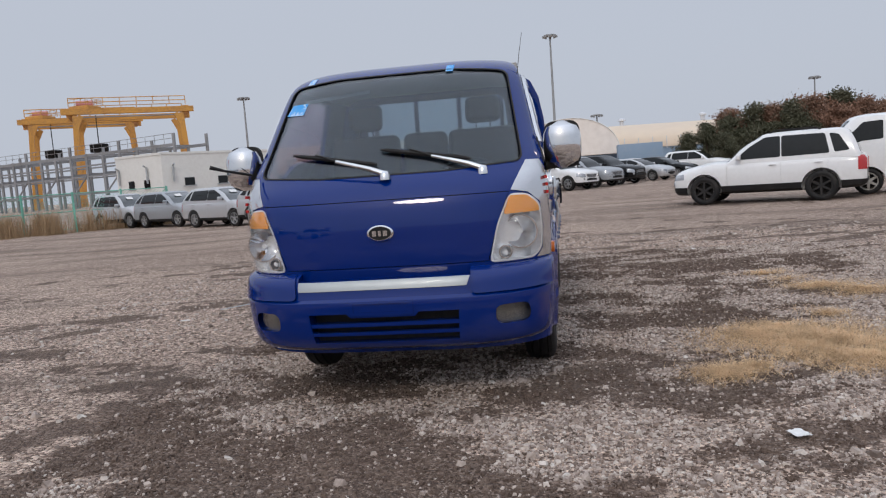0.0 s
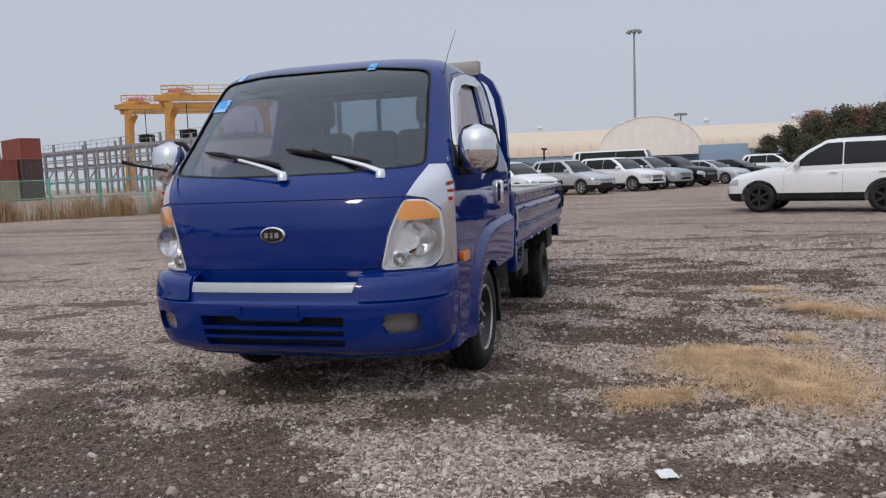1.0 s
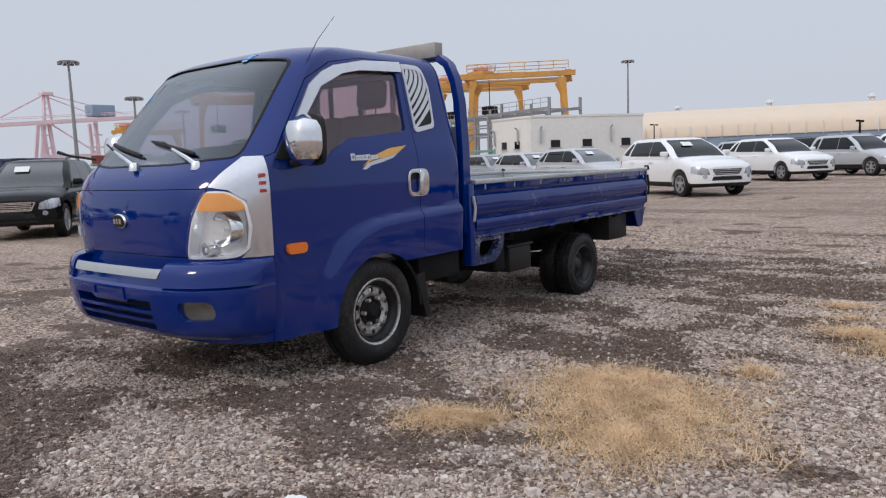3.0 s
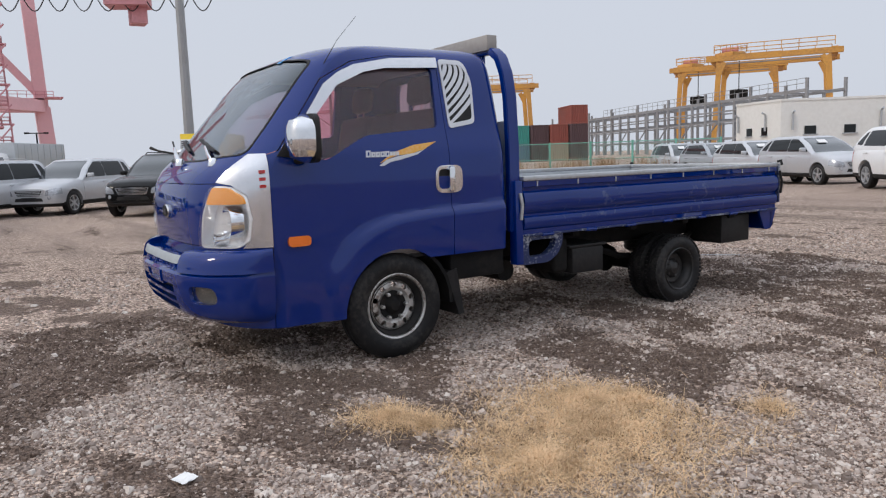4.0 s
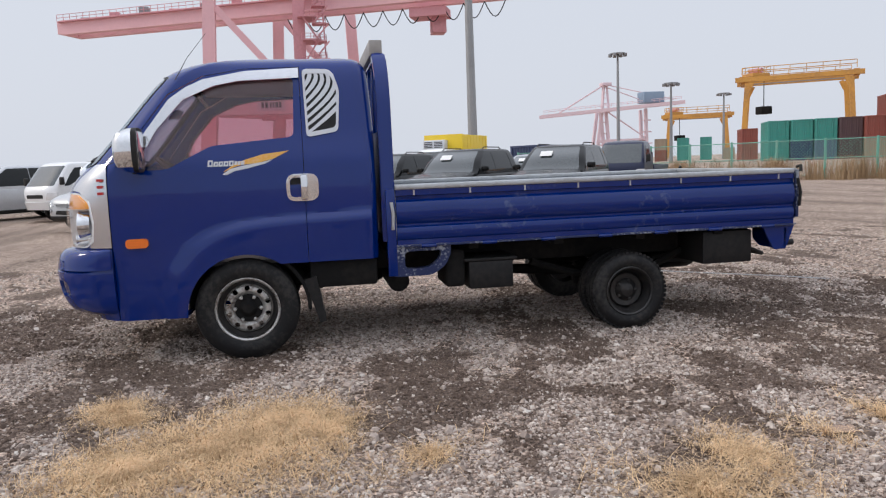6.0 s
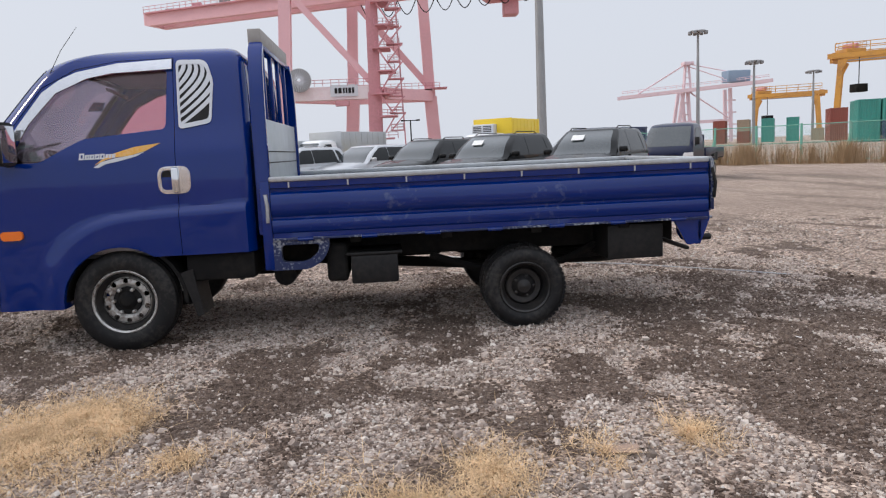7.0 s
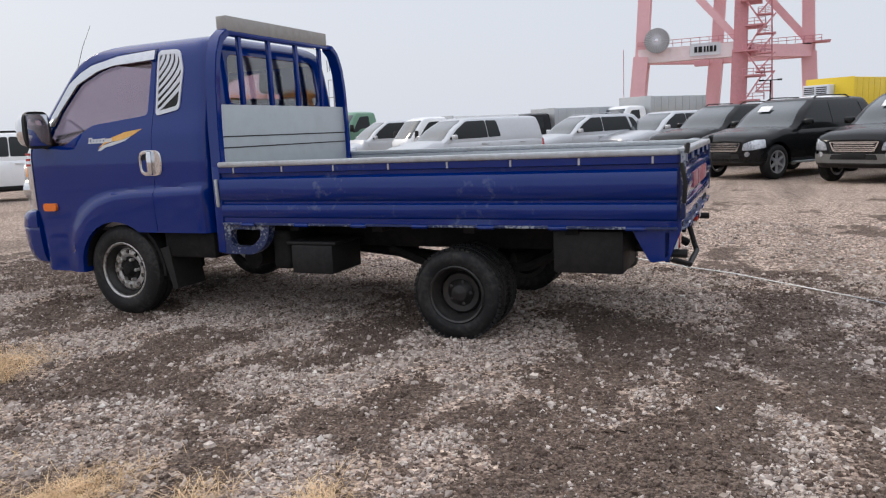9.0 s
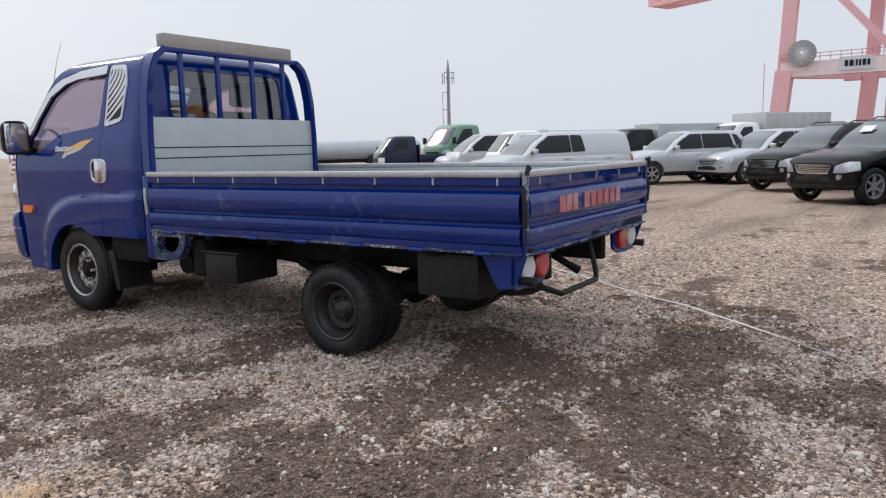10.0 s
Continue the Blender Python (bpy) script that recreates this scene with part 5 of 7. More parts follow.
park(LARGE, (1.4, 37.2), 125, GREY_CAR, "dark grey " + SUV_LABEL)
park(LARGE, (2.8, 39.7), 125, DARK_CAR, "charcoal " + SUV_LABEL)
park(SEDAN, (5.0, 43.0), 125, SILVER_CAR, "silver saloon car parked on gravel")
park(SEDAN, (6.9, 46.4), 124, DARK_CAR, "dark saloon car parked on gravel")
park(LARGE, (9.6, 49.5), 118, WHITE_CAR, "white " + SUV_LABEL)
for at, mat, nm in (((-7.8, 36.5), SILVER_CAR, "silver"), ((-5.4, 40.0), DARK_CAR, "dark grey"), ((-2.8, 43.4), WHITE_CAR, "white"), ((-10.4, 33.4), WHITE_CAR, "white"), ((0.4, 47.0), GREY_CAR, "grey"), ((3.0, 51.0), DARK_CAR, "black")):
    park(LARGE if mat is not WHITE_CAR else BOXY, at, 122, mat, nm + " vehicle in the row behind", None, None, BLACK)
park(LARGE, (-8.66, -13.5), -54, WHITE_CAR, "white sport utility vehicle with dark windows beyond the truck", None, None, BLACK)
# dark pair and the silver row opposite
park(TALL, (-13.5, 6.85), 124, DARK_CAR, "charcoal crossover with a chrome grille bar and muddy bumper", None, CAR_SCREEN, BLACK, True, chrome_grille=True, bumper=MUD_GREY)
park(TALL, (-15.1, 4.45), 127, DARK_CAR, "black sport utility vehicle with a chrome slatted grille", None, CAR_SCREEN, BLACK, True, chrome_grille=True, step=True)
park(TALL, (-18.9, 2.7), 126, DARK_CAR, "dark grey sport utility vehicle with a chrome grille", None, CAR_SCREEN, BLACK, False, chrome_grille=True)
park(COMPACT, (-19.8, 8.0), 122, GREY_CAR, "grey crossover standing behind a dark one", None, CAR_SCREEN, None, True)
park(LARGE, (-21.5, -2.2), 131, SILVER_CAR, "pale silver sport utility vehicle with alloy wheels", None, CAR_SCREEN, SILVER_CAR)
park(LARGE, (-22.4, 0.5), 129, SILVER_CAR, "silver sport utility vehicle in a row", None, CAR_SCREEN)


# ---- trucks and vans
def cab_over(W=1.70, H=1.98, mats=None, yf=-1.1, yr=0.75, base=0.42):
    """Meshes of a small forward-control cab, front axle at the origin."""
    w = W / 2
    tab = [(base, yf + 0.10, yr, w * 0.97, 0.25), (base + 0.35, yf, yr, w, 0.28), (1.05, yf, yr, w, 0.28), (1.22, yf + 0.10, yr, w * 0.99, 0.26), (1.55, yf + 0.36, yr - 0.01, w * 0.92, 0.22), (H - 0.12, yf + 0.62, yr - 0.03, w * 0.84, 0.2), (H - 0.04, yf + 0.76, yr - 0.07, w * 0.76, 0.2), (H, yf + 1.0, yr - 0.2, w * 0.5, 0.2)]

    def hull(d=0.0):
        return loft([plan_ring(z + (d if i == 21 else 0), *(lambda v: (v[0] - d, v[1] + d, v[2] + d, v[3]))(between(tab, z)), 0.08, 4, 1.6, 14, 6) for i, z in enumerate([base + (H - base) * (1 - (1 - k / 21) ** 1.35) for k in range(22)])])

    arch = prism(arc(0, 0.32, 0.37, 0, 360, 24)[:-1], "x", 0.4, 2)
    arch = prism(arc(0, 0.32, 0.37, 0, 360, 24)[:-1], "x", -2, -0.4, arch)
    out = {"cab": carved(hull(), ("DIFFERENCE", arch))}
    out["windscreen"] = carved(hull(0.006), ("DIFFERENCE", hull(-0.01)), ("INTERSECT", prism(rounded([(-w * 0.88, 1.20), (w * 0.88, 1.20), (w * 0.80, H - 0.13), (-w * 0.80, H - 0.13)], 0.05, 3), "y", yf - 1, yf + 0.95)))
    out["side_window"] = carved(hull(0.006), ("DIFFERENCE", hull(-0.01)), ("INTERSECT", prism(rounded([(yf + 0.50, 1.18), (yf + 0.72, 1.20), (yf + 0.95, 1.32), (yr - 0.42, 1.35), (yr - 0.42, H - 0.18), (yf + 1.0, H - 0.20), (yf + 0.78, 1.55)], 0.04, 3), "x", 0.2, 2)))
    out["headlight"] = carved(hull(0.006), ("DIFFERENCE", hull(-0.01)), ("INTERSECT", prism(rounded([(w * 0.62, 0.74), (w * 1.1, 0.74), (w * 1.1, 0.98), (w * 0.72, 0.98)], 0.03, 3), "y", yf - 1, yf + 0.26)))
    out["bumper"] = carved(hull(0.03), ("DIFFERENCE", hull(-0.02)), ("INTERSECT", box(-2, 2, yf - 1, yf + 0.30, base - 0.1, base + 0.26)))
    out["grille"] = carved(hull(0.006), ("DIFFERENCE", hull(-0.01)), ("INTERSECT", prism(rounded([(-w * 0.5, 0.80), (w * 0.5, 0.80), (w * 0.5, 0.92), (-w * 0.5, 0.92)], 0.03, 3), "y", yf - 1, yf + 0.2)))
    out["wing_mirror"] = box(w + 0.04, w + 0.18, yf + 0.30, yf + 0.42, 1.22, 1.48, 0.03)
    return {k: to_mesh(k, v, {"cab": WHITE_CAR, "windscreen": CAR_SCREEN, "side_window": CAR_GLASS, "headlight": LAMP, "bumper": WHITE_CAR, "grille": BLACK, "wing_mirror": BLACK}[k], 30) for k, v in out.items()}


CAB_MESH = cab_over()


def small_truck(at, heading, mat, label, load="bed", load_mat=None, size=1.0, length=2.9, bumper_mat=None, box_h=1.35, frame_rack=False):
    ob = thing("small_truck", pose(at[0], at[1], 0, 0, 0, 180 - heading) @ Matrix.Scale(size, 4), label, "truck", "parked trucks")
    for k, me in CAB_MESH.items():
        p = part(k, me, None, ob)
        if k in ("cab",):
            painted(p, mat)
        if k == "bumper":
            painted(p, bumper_mat or mat)
        if k in ("side_window", "headlight", "wing_mirror"):
            part(k, me, None, ob).scale = (-1, 1, 1)
    for y, r in ((0, 0.325), (2.45, 0.29)):
        for s in (1, -1):
            car_wheel(ob, (s * 0.70, y, r), r, 0.19, STEEL_RIM, 6, s < 0, "")
    part("chassis", box(-0.40, 0.40, -0.7, 0.9 + length, 0.46, 0.66, 0.01), UNDER, ob)
    y0, y1 = 0.85, 0.85 + length
    part("bed_floor", box(-0.84, 0.84, y0, y1, 0.68, 0.76, 0.01), UNDER, ob)
    lm = load_mat or mat
    if load == "bed":
        for s in (1, -1):
            part("side_gate", box(*sorted((0.82 * s, 0.86 * s)), y0, y1, 0.72, 1.08, 0.01), lm, ob)
        part("tailgate", box(-0.82, 0.82, y1 - 0.03, y1 + 0.01, 0.72, 1.08, 0.01), lm, ob)
        part("headboard", box(-0.80, 0.80, y0, y0 + 0.04, 0.72, 1.55, 0.01), lm, ob)
    else:
        part("cargo_box", box(-0.88, 0.88, y0, y1, 0.72, 0.72 + box_h, 0.02), lm, ob)
        for i in range(8):
            y = y0 + (y1 - y0) * (i + 0.5) / 8
            for s in (1, -1):
                part("box_rib", box(*sorted((0.878 * s, 0.893 * s)), y - 0.02, y + 0.02, 0.74, 0.70 + box_h, 0.003), lm, ob)
        part("box_trim", box(-0.89, 0.89, y0 - 0.01, y0 + 0.03, 0.70, 0.74 + box_h, 0.005), lm if lm is YELLOW_BOX else ALU, ob)
    if frame_rack:
        bm = bmesh.new()
        for x in (-0.82, 0.82):
            for y in (y0 + 0.05, (y0 + y1) / 2, y1 - 0.05):
                tube([(x, y, 1.05), (x, y, 2.30)], 0.03, 6, bm)
            tube([(x, y0, 2.30), (x, y1, 2.30)], 0.03, 6, bm)
            tube([(x, y0, 2.12), (x, y1, 2.12)], 0.02, 6, bm)
        for y in (y0 + 0.05, y1 - 0.05):
            tube([(-0.82, y, 2.30), (0.82, y, 2.30)], 0.03, 6, bm)
        part("rack", bm, ALU, ob, "grey steel rack")
    return ob


small_truck((-19.4, 11.3), 126, NAVY_CAR, "navy blue small flatbed truck with a dusty bumper", "bed", NAVY_CAR, 1.0, 2.9, BLACK)
small_truck((8.35, 15.6), -69, WHITE_CAR, "white small flatbed truck behind a white car")
yellow = small_truck((-26.6, 5.6), 122, WHITE_CAR, "white refrigerated truck with a bright yellow box", "box", YELLOW_BOX, 1.05, 3.2, None, 1.85)
cool = part("cooling_unit", box(-0.78, 0.20, 0.45, 0.86, 1.98, 2.36, 0.03), WHITE_TRIM, yellow, "white cooling unit")
for z in (2.04, 2.11, 2.18, 2.25):
    for x0, x1 in ((-0.72, -0.34), (-0.26, 0.12)):
        part("louvre", box(x0, x1, 0.44, 0.452, z, z + 0.035), BLACK, cool)
small_truck((-29.0, -2.1), 124, WHITE_CAR, "white truck with a grey box and a rust-red end panel", "box", ALU, 1.08, 3.4, None, 1.60)
small_truck((-26.3, -5.6), 128, DARK_CAR, "dark truck with a pale grey cargo box", "box", ALU, 1.0, 3.6, None, 1.42)
small_truck((-20.7, -7.9), 128, WHITE_CAR, "white delivery truck with a dark windscreen", "box", WHITE_CAR, 0.98, 3.0, None, 1.25)
small_truck((-24.1, -16.2), 128, NAVY_CAR, "navy blue flatbed truck in profile", "bed", NAVY_CAR, 1.0, 2.9)
green = small_truck((-27.8, -15.4), 108, GREEN_CAR, "large faded green flatbed truck", "bed", GREEN_CAR, 1.28, 3.4)
small_truck((-9.3, -19.6), 20, WHITE_CAR, "white small truck with a tall grey rack", "bed", WHITE_CAR, 1.0, 2.9, None, 1.3, True)


def van(at, heading, mat, label, L=5.0, H=1.92):
    kind = van.kind
    ob = park(kind, at, heading, mat, label, None, CAR_SCREEN, None, False, "van", "parked vans")
    ob.name = "parked_van"
    return ob


van.kind = passenger_car(5.05, 1.92, 1.93, 3.1, 0.34, 1.10, 1.16, 0.25, 0.10, -1.75, -0.85, spokes=6)
van((-23.4, -10.5), 128, SILVER_CAR, "pale silver van with dark side windows")
bus_kind = passenger_car(6.9, 2.1, 2.55, 4.0, 0.38, 1.25, 1.45, 0.35, 0.06, -2.75, -2.35, spokes=6)
park(bus_kind, (-1.2, 55.0), 99, WHITE_CAR, "white minibus with a band of dark windows", None, None, None, False, "bus", "parked vans")

# double cab pickup with a hard top over its bed
pick = park(PICKUP, (-16.1, -4.4), 124, SILVER_CAR, "silver double-cab pickup with a grey hard top", None, CAR_SCREEN, None, False)

# ---------------------------------------------------------------- the harbour beyond the yard
def beam(a, b, w, h, bm=None):
    """A box girder from a to b, w wide and h high."""
    a, b = Vector(a), Vector(b)
    d = (b - a).normalized()
    side = d.cross(Vector((0, 0, 1)))
    side = (side if side.length > 0.05 else Vector((1, 0, 0))).normalized()
    up = side.cross(d)
    return loft([[p + side * sx * w / 2 + up * sz * h / 2 for sx, sz in ((-1, -1), (1, -1), (1, 1), (-1, 1))] for p in (a, b)], True, bm)


def railing(points, h, bm, step=2.0, r=0.05):
    pts = [Vector(p) for p in points]
    for k in (h, h * 0.5):
        tube([p + Vector((0, 0, k)) for p in pts], r, 5, bm)
    for a, b in zip(pts, pts[1:]):
        n = max(1, int((b - a).length / step))
        for i in range(n + 1):
            p = a + (b - a) * i / n
            tube([p, p + Vector((0, 0, h))], r, 4, bm)
    return bm


# ship-to-shore crane
crane = thing("quay_crane", pose(0, 0, 0), "towering pink quay crane with stairs, cable reel and boom", "crane")
LEGS = [(-139, -20.2, -17.2), (-139, -2.3, -1.6), (-157, -8.2, -5.8), (-157, 10.2, 8.3)]
for i, (x, y0, y1) in enumerate(LEGS):
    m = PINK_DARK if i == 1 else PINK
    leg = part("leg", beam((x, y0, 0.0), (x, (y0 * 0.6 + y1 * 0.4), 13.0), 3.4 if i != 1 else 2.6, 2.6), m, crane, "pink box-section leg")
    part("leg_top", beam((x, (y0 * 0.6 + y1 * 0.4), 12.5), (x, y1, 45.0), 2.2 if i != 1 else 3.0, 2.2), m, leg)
part("portal_beam", beam((-139, -19.5, 13.1), (-139, -1.5, 13.1), 2.34, 2.46), PALE_BEAM, crane, "whitish pink portal beam")
part("portal_beam", beam((-157, -8, 13.4), (-157, 9.8, 13.4), 2.2, 2.6), PINK, crane)
part("portal_beam", beam((-140.4, -18.3, 12.9), (-156, -8.6, 13.2), 2.0, 2.2), PINK, crane)
part("portal_beam", beam((-140.4, -1.1, 12.9), (-156, 9.1, 13.2), 2.0, 2.2), PINK, crane)
part("brace", beam((-139, -16.8, 31.5), (-139, -2.2, 14.5), 1.2, 1.2), PINK, crane)
part("brace", beam((-157, -5.4, 33), (-157, 9.4, 15.0), 1.3, 1.3), PINK, crane)
A0, A1 = Vector((-167, -50.5, 32.8)), Vector((-126, 44, 32.8))
across = (A1 - A0).normalized().cross(Vector((0, 0, 1)))
boom = part("boom", beam(A0 - across * 2.4, A1 - across * 2.4, 1.5, 2.9), PINK, crane, "long pink twin-girder boom")
part("boom_girder", beam(A0 + across * 2.4, A1 + across * 2.4, 1.5, 2.9), PINK, boom)
part("boom_tip", beam(A0 - across * 3.1, A0 + across * 3.1, 1.2, 2.6), PINK, boom)
for k in range(14):
    p = A0 + (A1 - A0) * (k + 0.6) / 14.5
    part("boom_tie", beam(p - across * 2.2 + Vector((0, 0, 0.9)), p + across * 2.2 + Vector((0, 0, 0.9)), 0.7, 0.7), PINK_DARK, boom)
    if k < 9:
        part("boom_gear", box(p.x - 0.8, p.x + 0.8, p.y - 1.0, p.y + 1.0, 34.2, 35.0 + 0.5 * (k % 3), 0.1), PINK_DARK if k % 2 else GREY_STEEL, boom)
for sd in (-3.4, 3.4):
    part("boom_walkway", beam(A0 + across * sd + Vector((0, 0, 1.1)), A1 + across * sd + Vector((0, 0, 1.1)), 0.9, 0.2), PINK_DARK, boom)
    part("boom_railing", railing([A0 + across * sd * 1.1 + Vector((0, 0, 1.2)), A1 + across * sd * 1.1 + Vector((0, 0, 1.2))], 1.3, bmesh.new(), 1.6, 0.06), PINK_DARK, boom)
part("trolley", beam((-137, 19.5, 29.6), (-134.5, 26.0, 29.6), 5.0, 1.6), PINK_DARK, crane, "dark pink trolley")
part("operator_cab", box(-138, -134.5, 23.0, 25.6, 26.0, 29.0, 0.1), PINK_DARK, crane)
for i in range(11):
    y = -4 + i * 3.6
    x = -166 + (y + 49) / 93 * 40
    pts = [(x + 1.2 + 0.43 * 3.6 * t / 8, y + 3.6 * t / 8, 30.6 - 2.8 * math.sin(math.pi * t / 8)) for t in range(9)]
    part("festoon_cable", tube(pts, 0.10, 5), BLACK, crane)
reel = part("cable_reel", spun([(-0.3, 0.5), (-0.3, 2.2), (0.3, 2.2), (0.3, 0.5)], 40, None, "x"), GREY_STEEL, crane, "pale spoked cable reel")
reel.matrix_basis = pose(-136.8, -16.0, 15.6)
bm = bmesh.new()
for k in range(30):
    a = 2 * math.pi * k / 30
    tube([(0.4, 0.3 * math.cos(a), 0.3 * math.sin(a)), (0.45, 2.15 * math.cos(a), 2.15 * math.sin(a))], 0.07, 4, bm)
part("spoke_ring", bm, WHITE_TRIM, reel)
sign = part("sign_board", box(-137.75, -137.6, -10.4, -5.2, 12.4, 14.6), WHITE_TRIM, crane, "white sign with dark bars")
for y0, y1 in ((-9.6, -9.1), (-8.9, -8.3), (-8.0, -7.7), (-7.5, -7.2), (-7.0, -6.5), (-6.3, -5.9)):
    part("sign_bar", box(-137.6, -137.5, y0, y1, 13.0, 14.0), BLACK, sign)
for k in range(7):
    z = 4.0 + k * 4.2
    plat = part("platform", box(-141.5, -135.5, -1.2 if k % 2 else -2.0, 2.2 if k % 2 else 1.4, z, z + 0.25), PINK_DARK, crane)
    bm = bmesh.new()
    railing([(-141, 2.0, z + 0.2), (-136, 2.0, z + 0.2), (-136, -1.5, z + 0.2)], 1.1, bm, 1.2, 0.06)
    part("platform_rail", bm, PINK_DARK, plat)
    if k < 6:
        bm = bmesh.new()
        beam((-136.3, 1.6 if k % 2 else -1.0, z + 0.2), (-136.3, -1.0 if k % 2 else 1.6, z + 4.2), 0.8, 0.25, bm)
        part("stair", bm, PINK_DARK, plat)
for pts in ([(-137.6, -19.5, 14.4), (-137.6, -2.5, 14.4)], [(-155.6, -8, 14.8), (-155.6, 11.5, 14.8)]):
    part("beam_railing", railing(pts, 1.2, bmesh.new(), 1.5, 0.06), PINK_DARK, crane)
part("ladder", railing([(-138, -22.2, 0.5), (-138, -22.2, 0.6)], 14, bmesh.new(), 1, 0.06), PINK, crane)
for k in range(9):
    z = 5.5 + k * 3.2
    land = part("landing", box(-138.2, -135.6, 0.6, 3.2 + 0.5 * (k % 2), z, z + 0.18), PINK_DARK, crane)
    part("landing_rail", railing([(-138.0, 0.8, z + 0.15), (-138.0, 3.1, z + 0.15), (-135.8, 3.1, z + 0.15), (-135.8, 0.8, z + 0.15)], 1.1, bmesh.new(), 0.9, 0.05), PINK_DARK, land)
    part("landing_stair", beam((-135.7, 0.9, z + 0.1), (-135.7, 3.6, z + 3.2), 0.7, 0.22), PINK_DARK, land)
part("stair_post", beam((-136.0, 3.4, 2.0), (-136.0, 2.6, 32.0), 0.25, 0.25), PINK_DARK, crane)
part("side_platform", box(-158, -154, 10.0, 13.0, 14.6, 14.85), PINK_DARK, crane)
part("hanging_platform", box(-138.5, -136.5, -9.5, -7.0, 10.6, 11.5), PINK_DARK, crane)

# second quay crane in the distance, its haze put into the pale pink
c2 = thing("quay_crane", pose(0, 0, 0), "distant pink quay crane, haze put into its pale colour", "crane")
for x, y0, y1 in ((-276, 109.5, 112.5), (-276, 115.5, 114.0), (-284, 110.5, 113.5), (-284, 116.5, 115.0), (-270, 128.5, 128.0), (-278, 130.0, 129.5)):
    part("leg", beam((x, y0, 0), (x, y1, 20), 1.1, 1.1), HAZED_PINK, c2)
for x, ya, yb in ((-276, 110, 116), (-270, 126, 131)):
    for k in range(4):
        part("leg_tie", beam((x, ya + 0.3 * k, 2 + 4.5 * k), (x, yb - 0.3 * k, 2 + 4.5 * k), 0.5, 0.5), HAZED_PINK, c2)
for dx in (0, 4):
    part("boom", beam((-284 + dx, 89, 18.6), (-265 + dx, 140, 21.6), 1.0, 1.3), HAZED_PINK, c2, "pale twin-girder boom")
part("boom_railing", railing([(-281, 90, 19.8), (-262, 139, 22.6)], 1.2, bmesh.new(), 2.0, 0.10), HAZED_PINK, c2)
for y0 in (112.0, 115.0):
    part("apex", beam((-275, y0, 19), (-275.5, 113.6 + (y0 - 113.5) * 0.4, 30.0), 0.8, 0.8), HAZED_PINK, c2)
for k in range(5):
    part("apex_tie", beam((-275, 112.1 + 0.15 * k, 20.5 + 2.2 * k), (-275, 115.0 - 0.2 * k, 20.5 + 2.2 * k), 0.3, 0.3), HAZED_PINK, c2)
part("apex_head", box(-277, -273.5, 111.8, 115.6, 29.6, 30.8, 0.1), HAZED_PINK, c2)
part("stay", tube([(-275, 113, 30), (-283, 97.0, 20.0)], 0.30, 5), HAZED_PINK, c2)
part("stay", tube([(-275, 114, 30), (-266, 138, 23)], 0.22, 5), HAZED_PINK, c2)
part("stay", tube([(-275, 114, 29), (-269, 128, 22.5)], 0.22, 5), HAZED_PINK, c2)
part("brace", tube([(-275, 115, 19), (-270, 127.5, 9)], 0.30, 5), HAZED_PINK, c2)
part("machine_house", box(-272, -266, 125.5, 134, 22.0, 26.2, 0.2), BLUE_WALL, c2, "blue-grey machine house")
part("portal_beam", beam((-276, 110, 8), (-270, 129, 8), 1.2, 1.2), HAZED_PINK, c2)


def away(k, x, y):
    """Moves a thing k times as far off, seen from a standing eye at (x, y)."""
    c = Vector((x, y, 1.2))
    return Matrix.Translation(c) @ Matrix.Scale(k, 4) @ Matrix.Translation(-c)


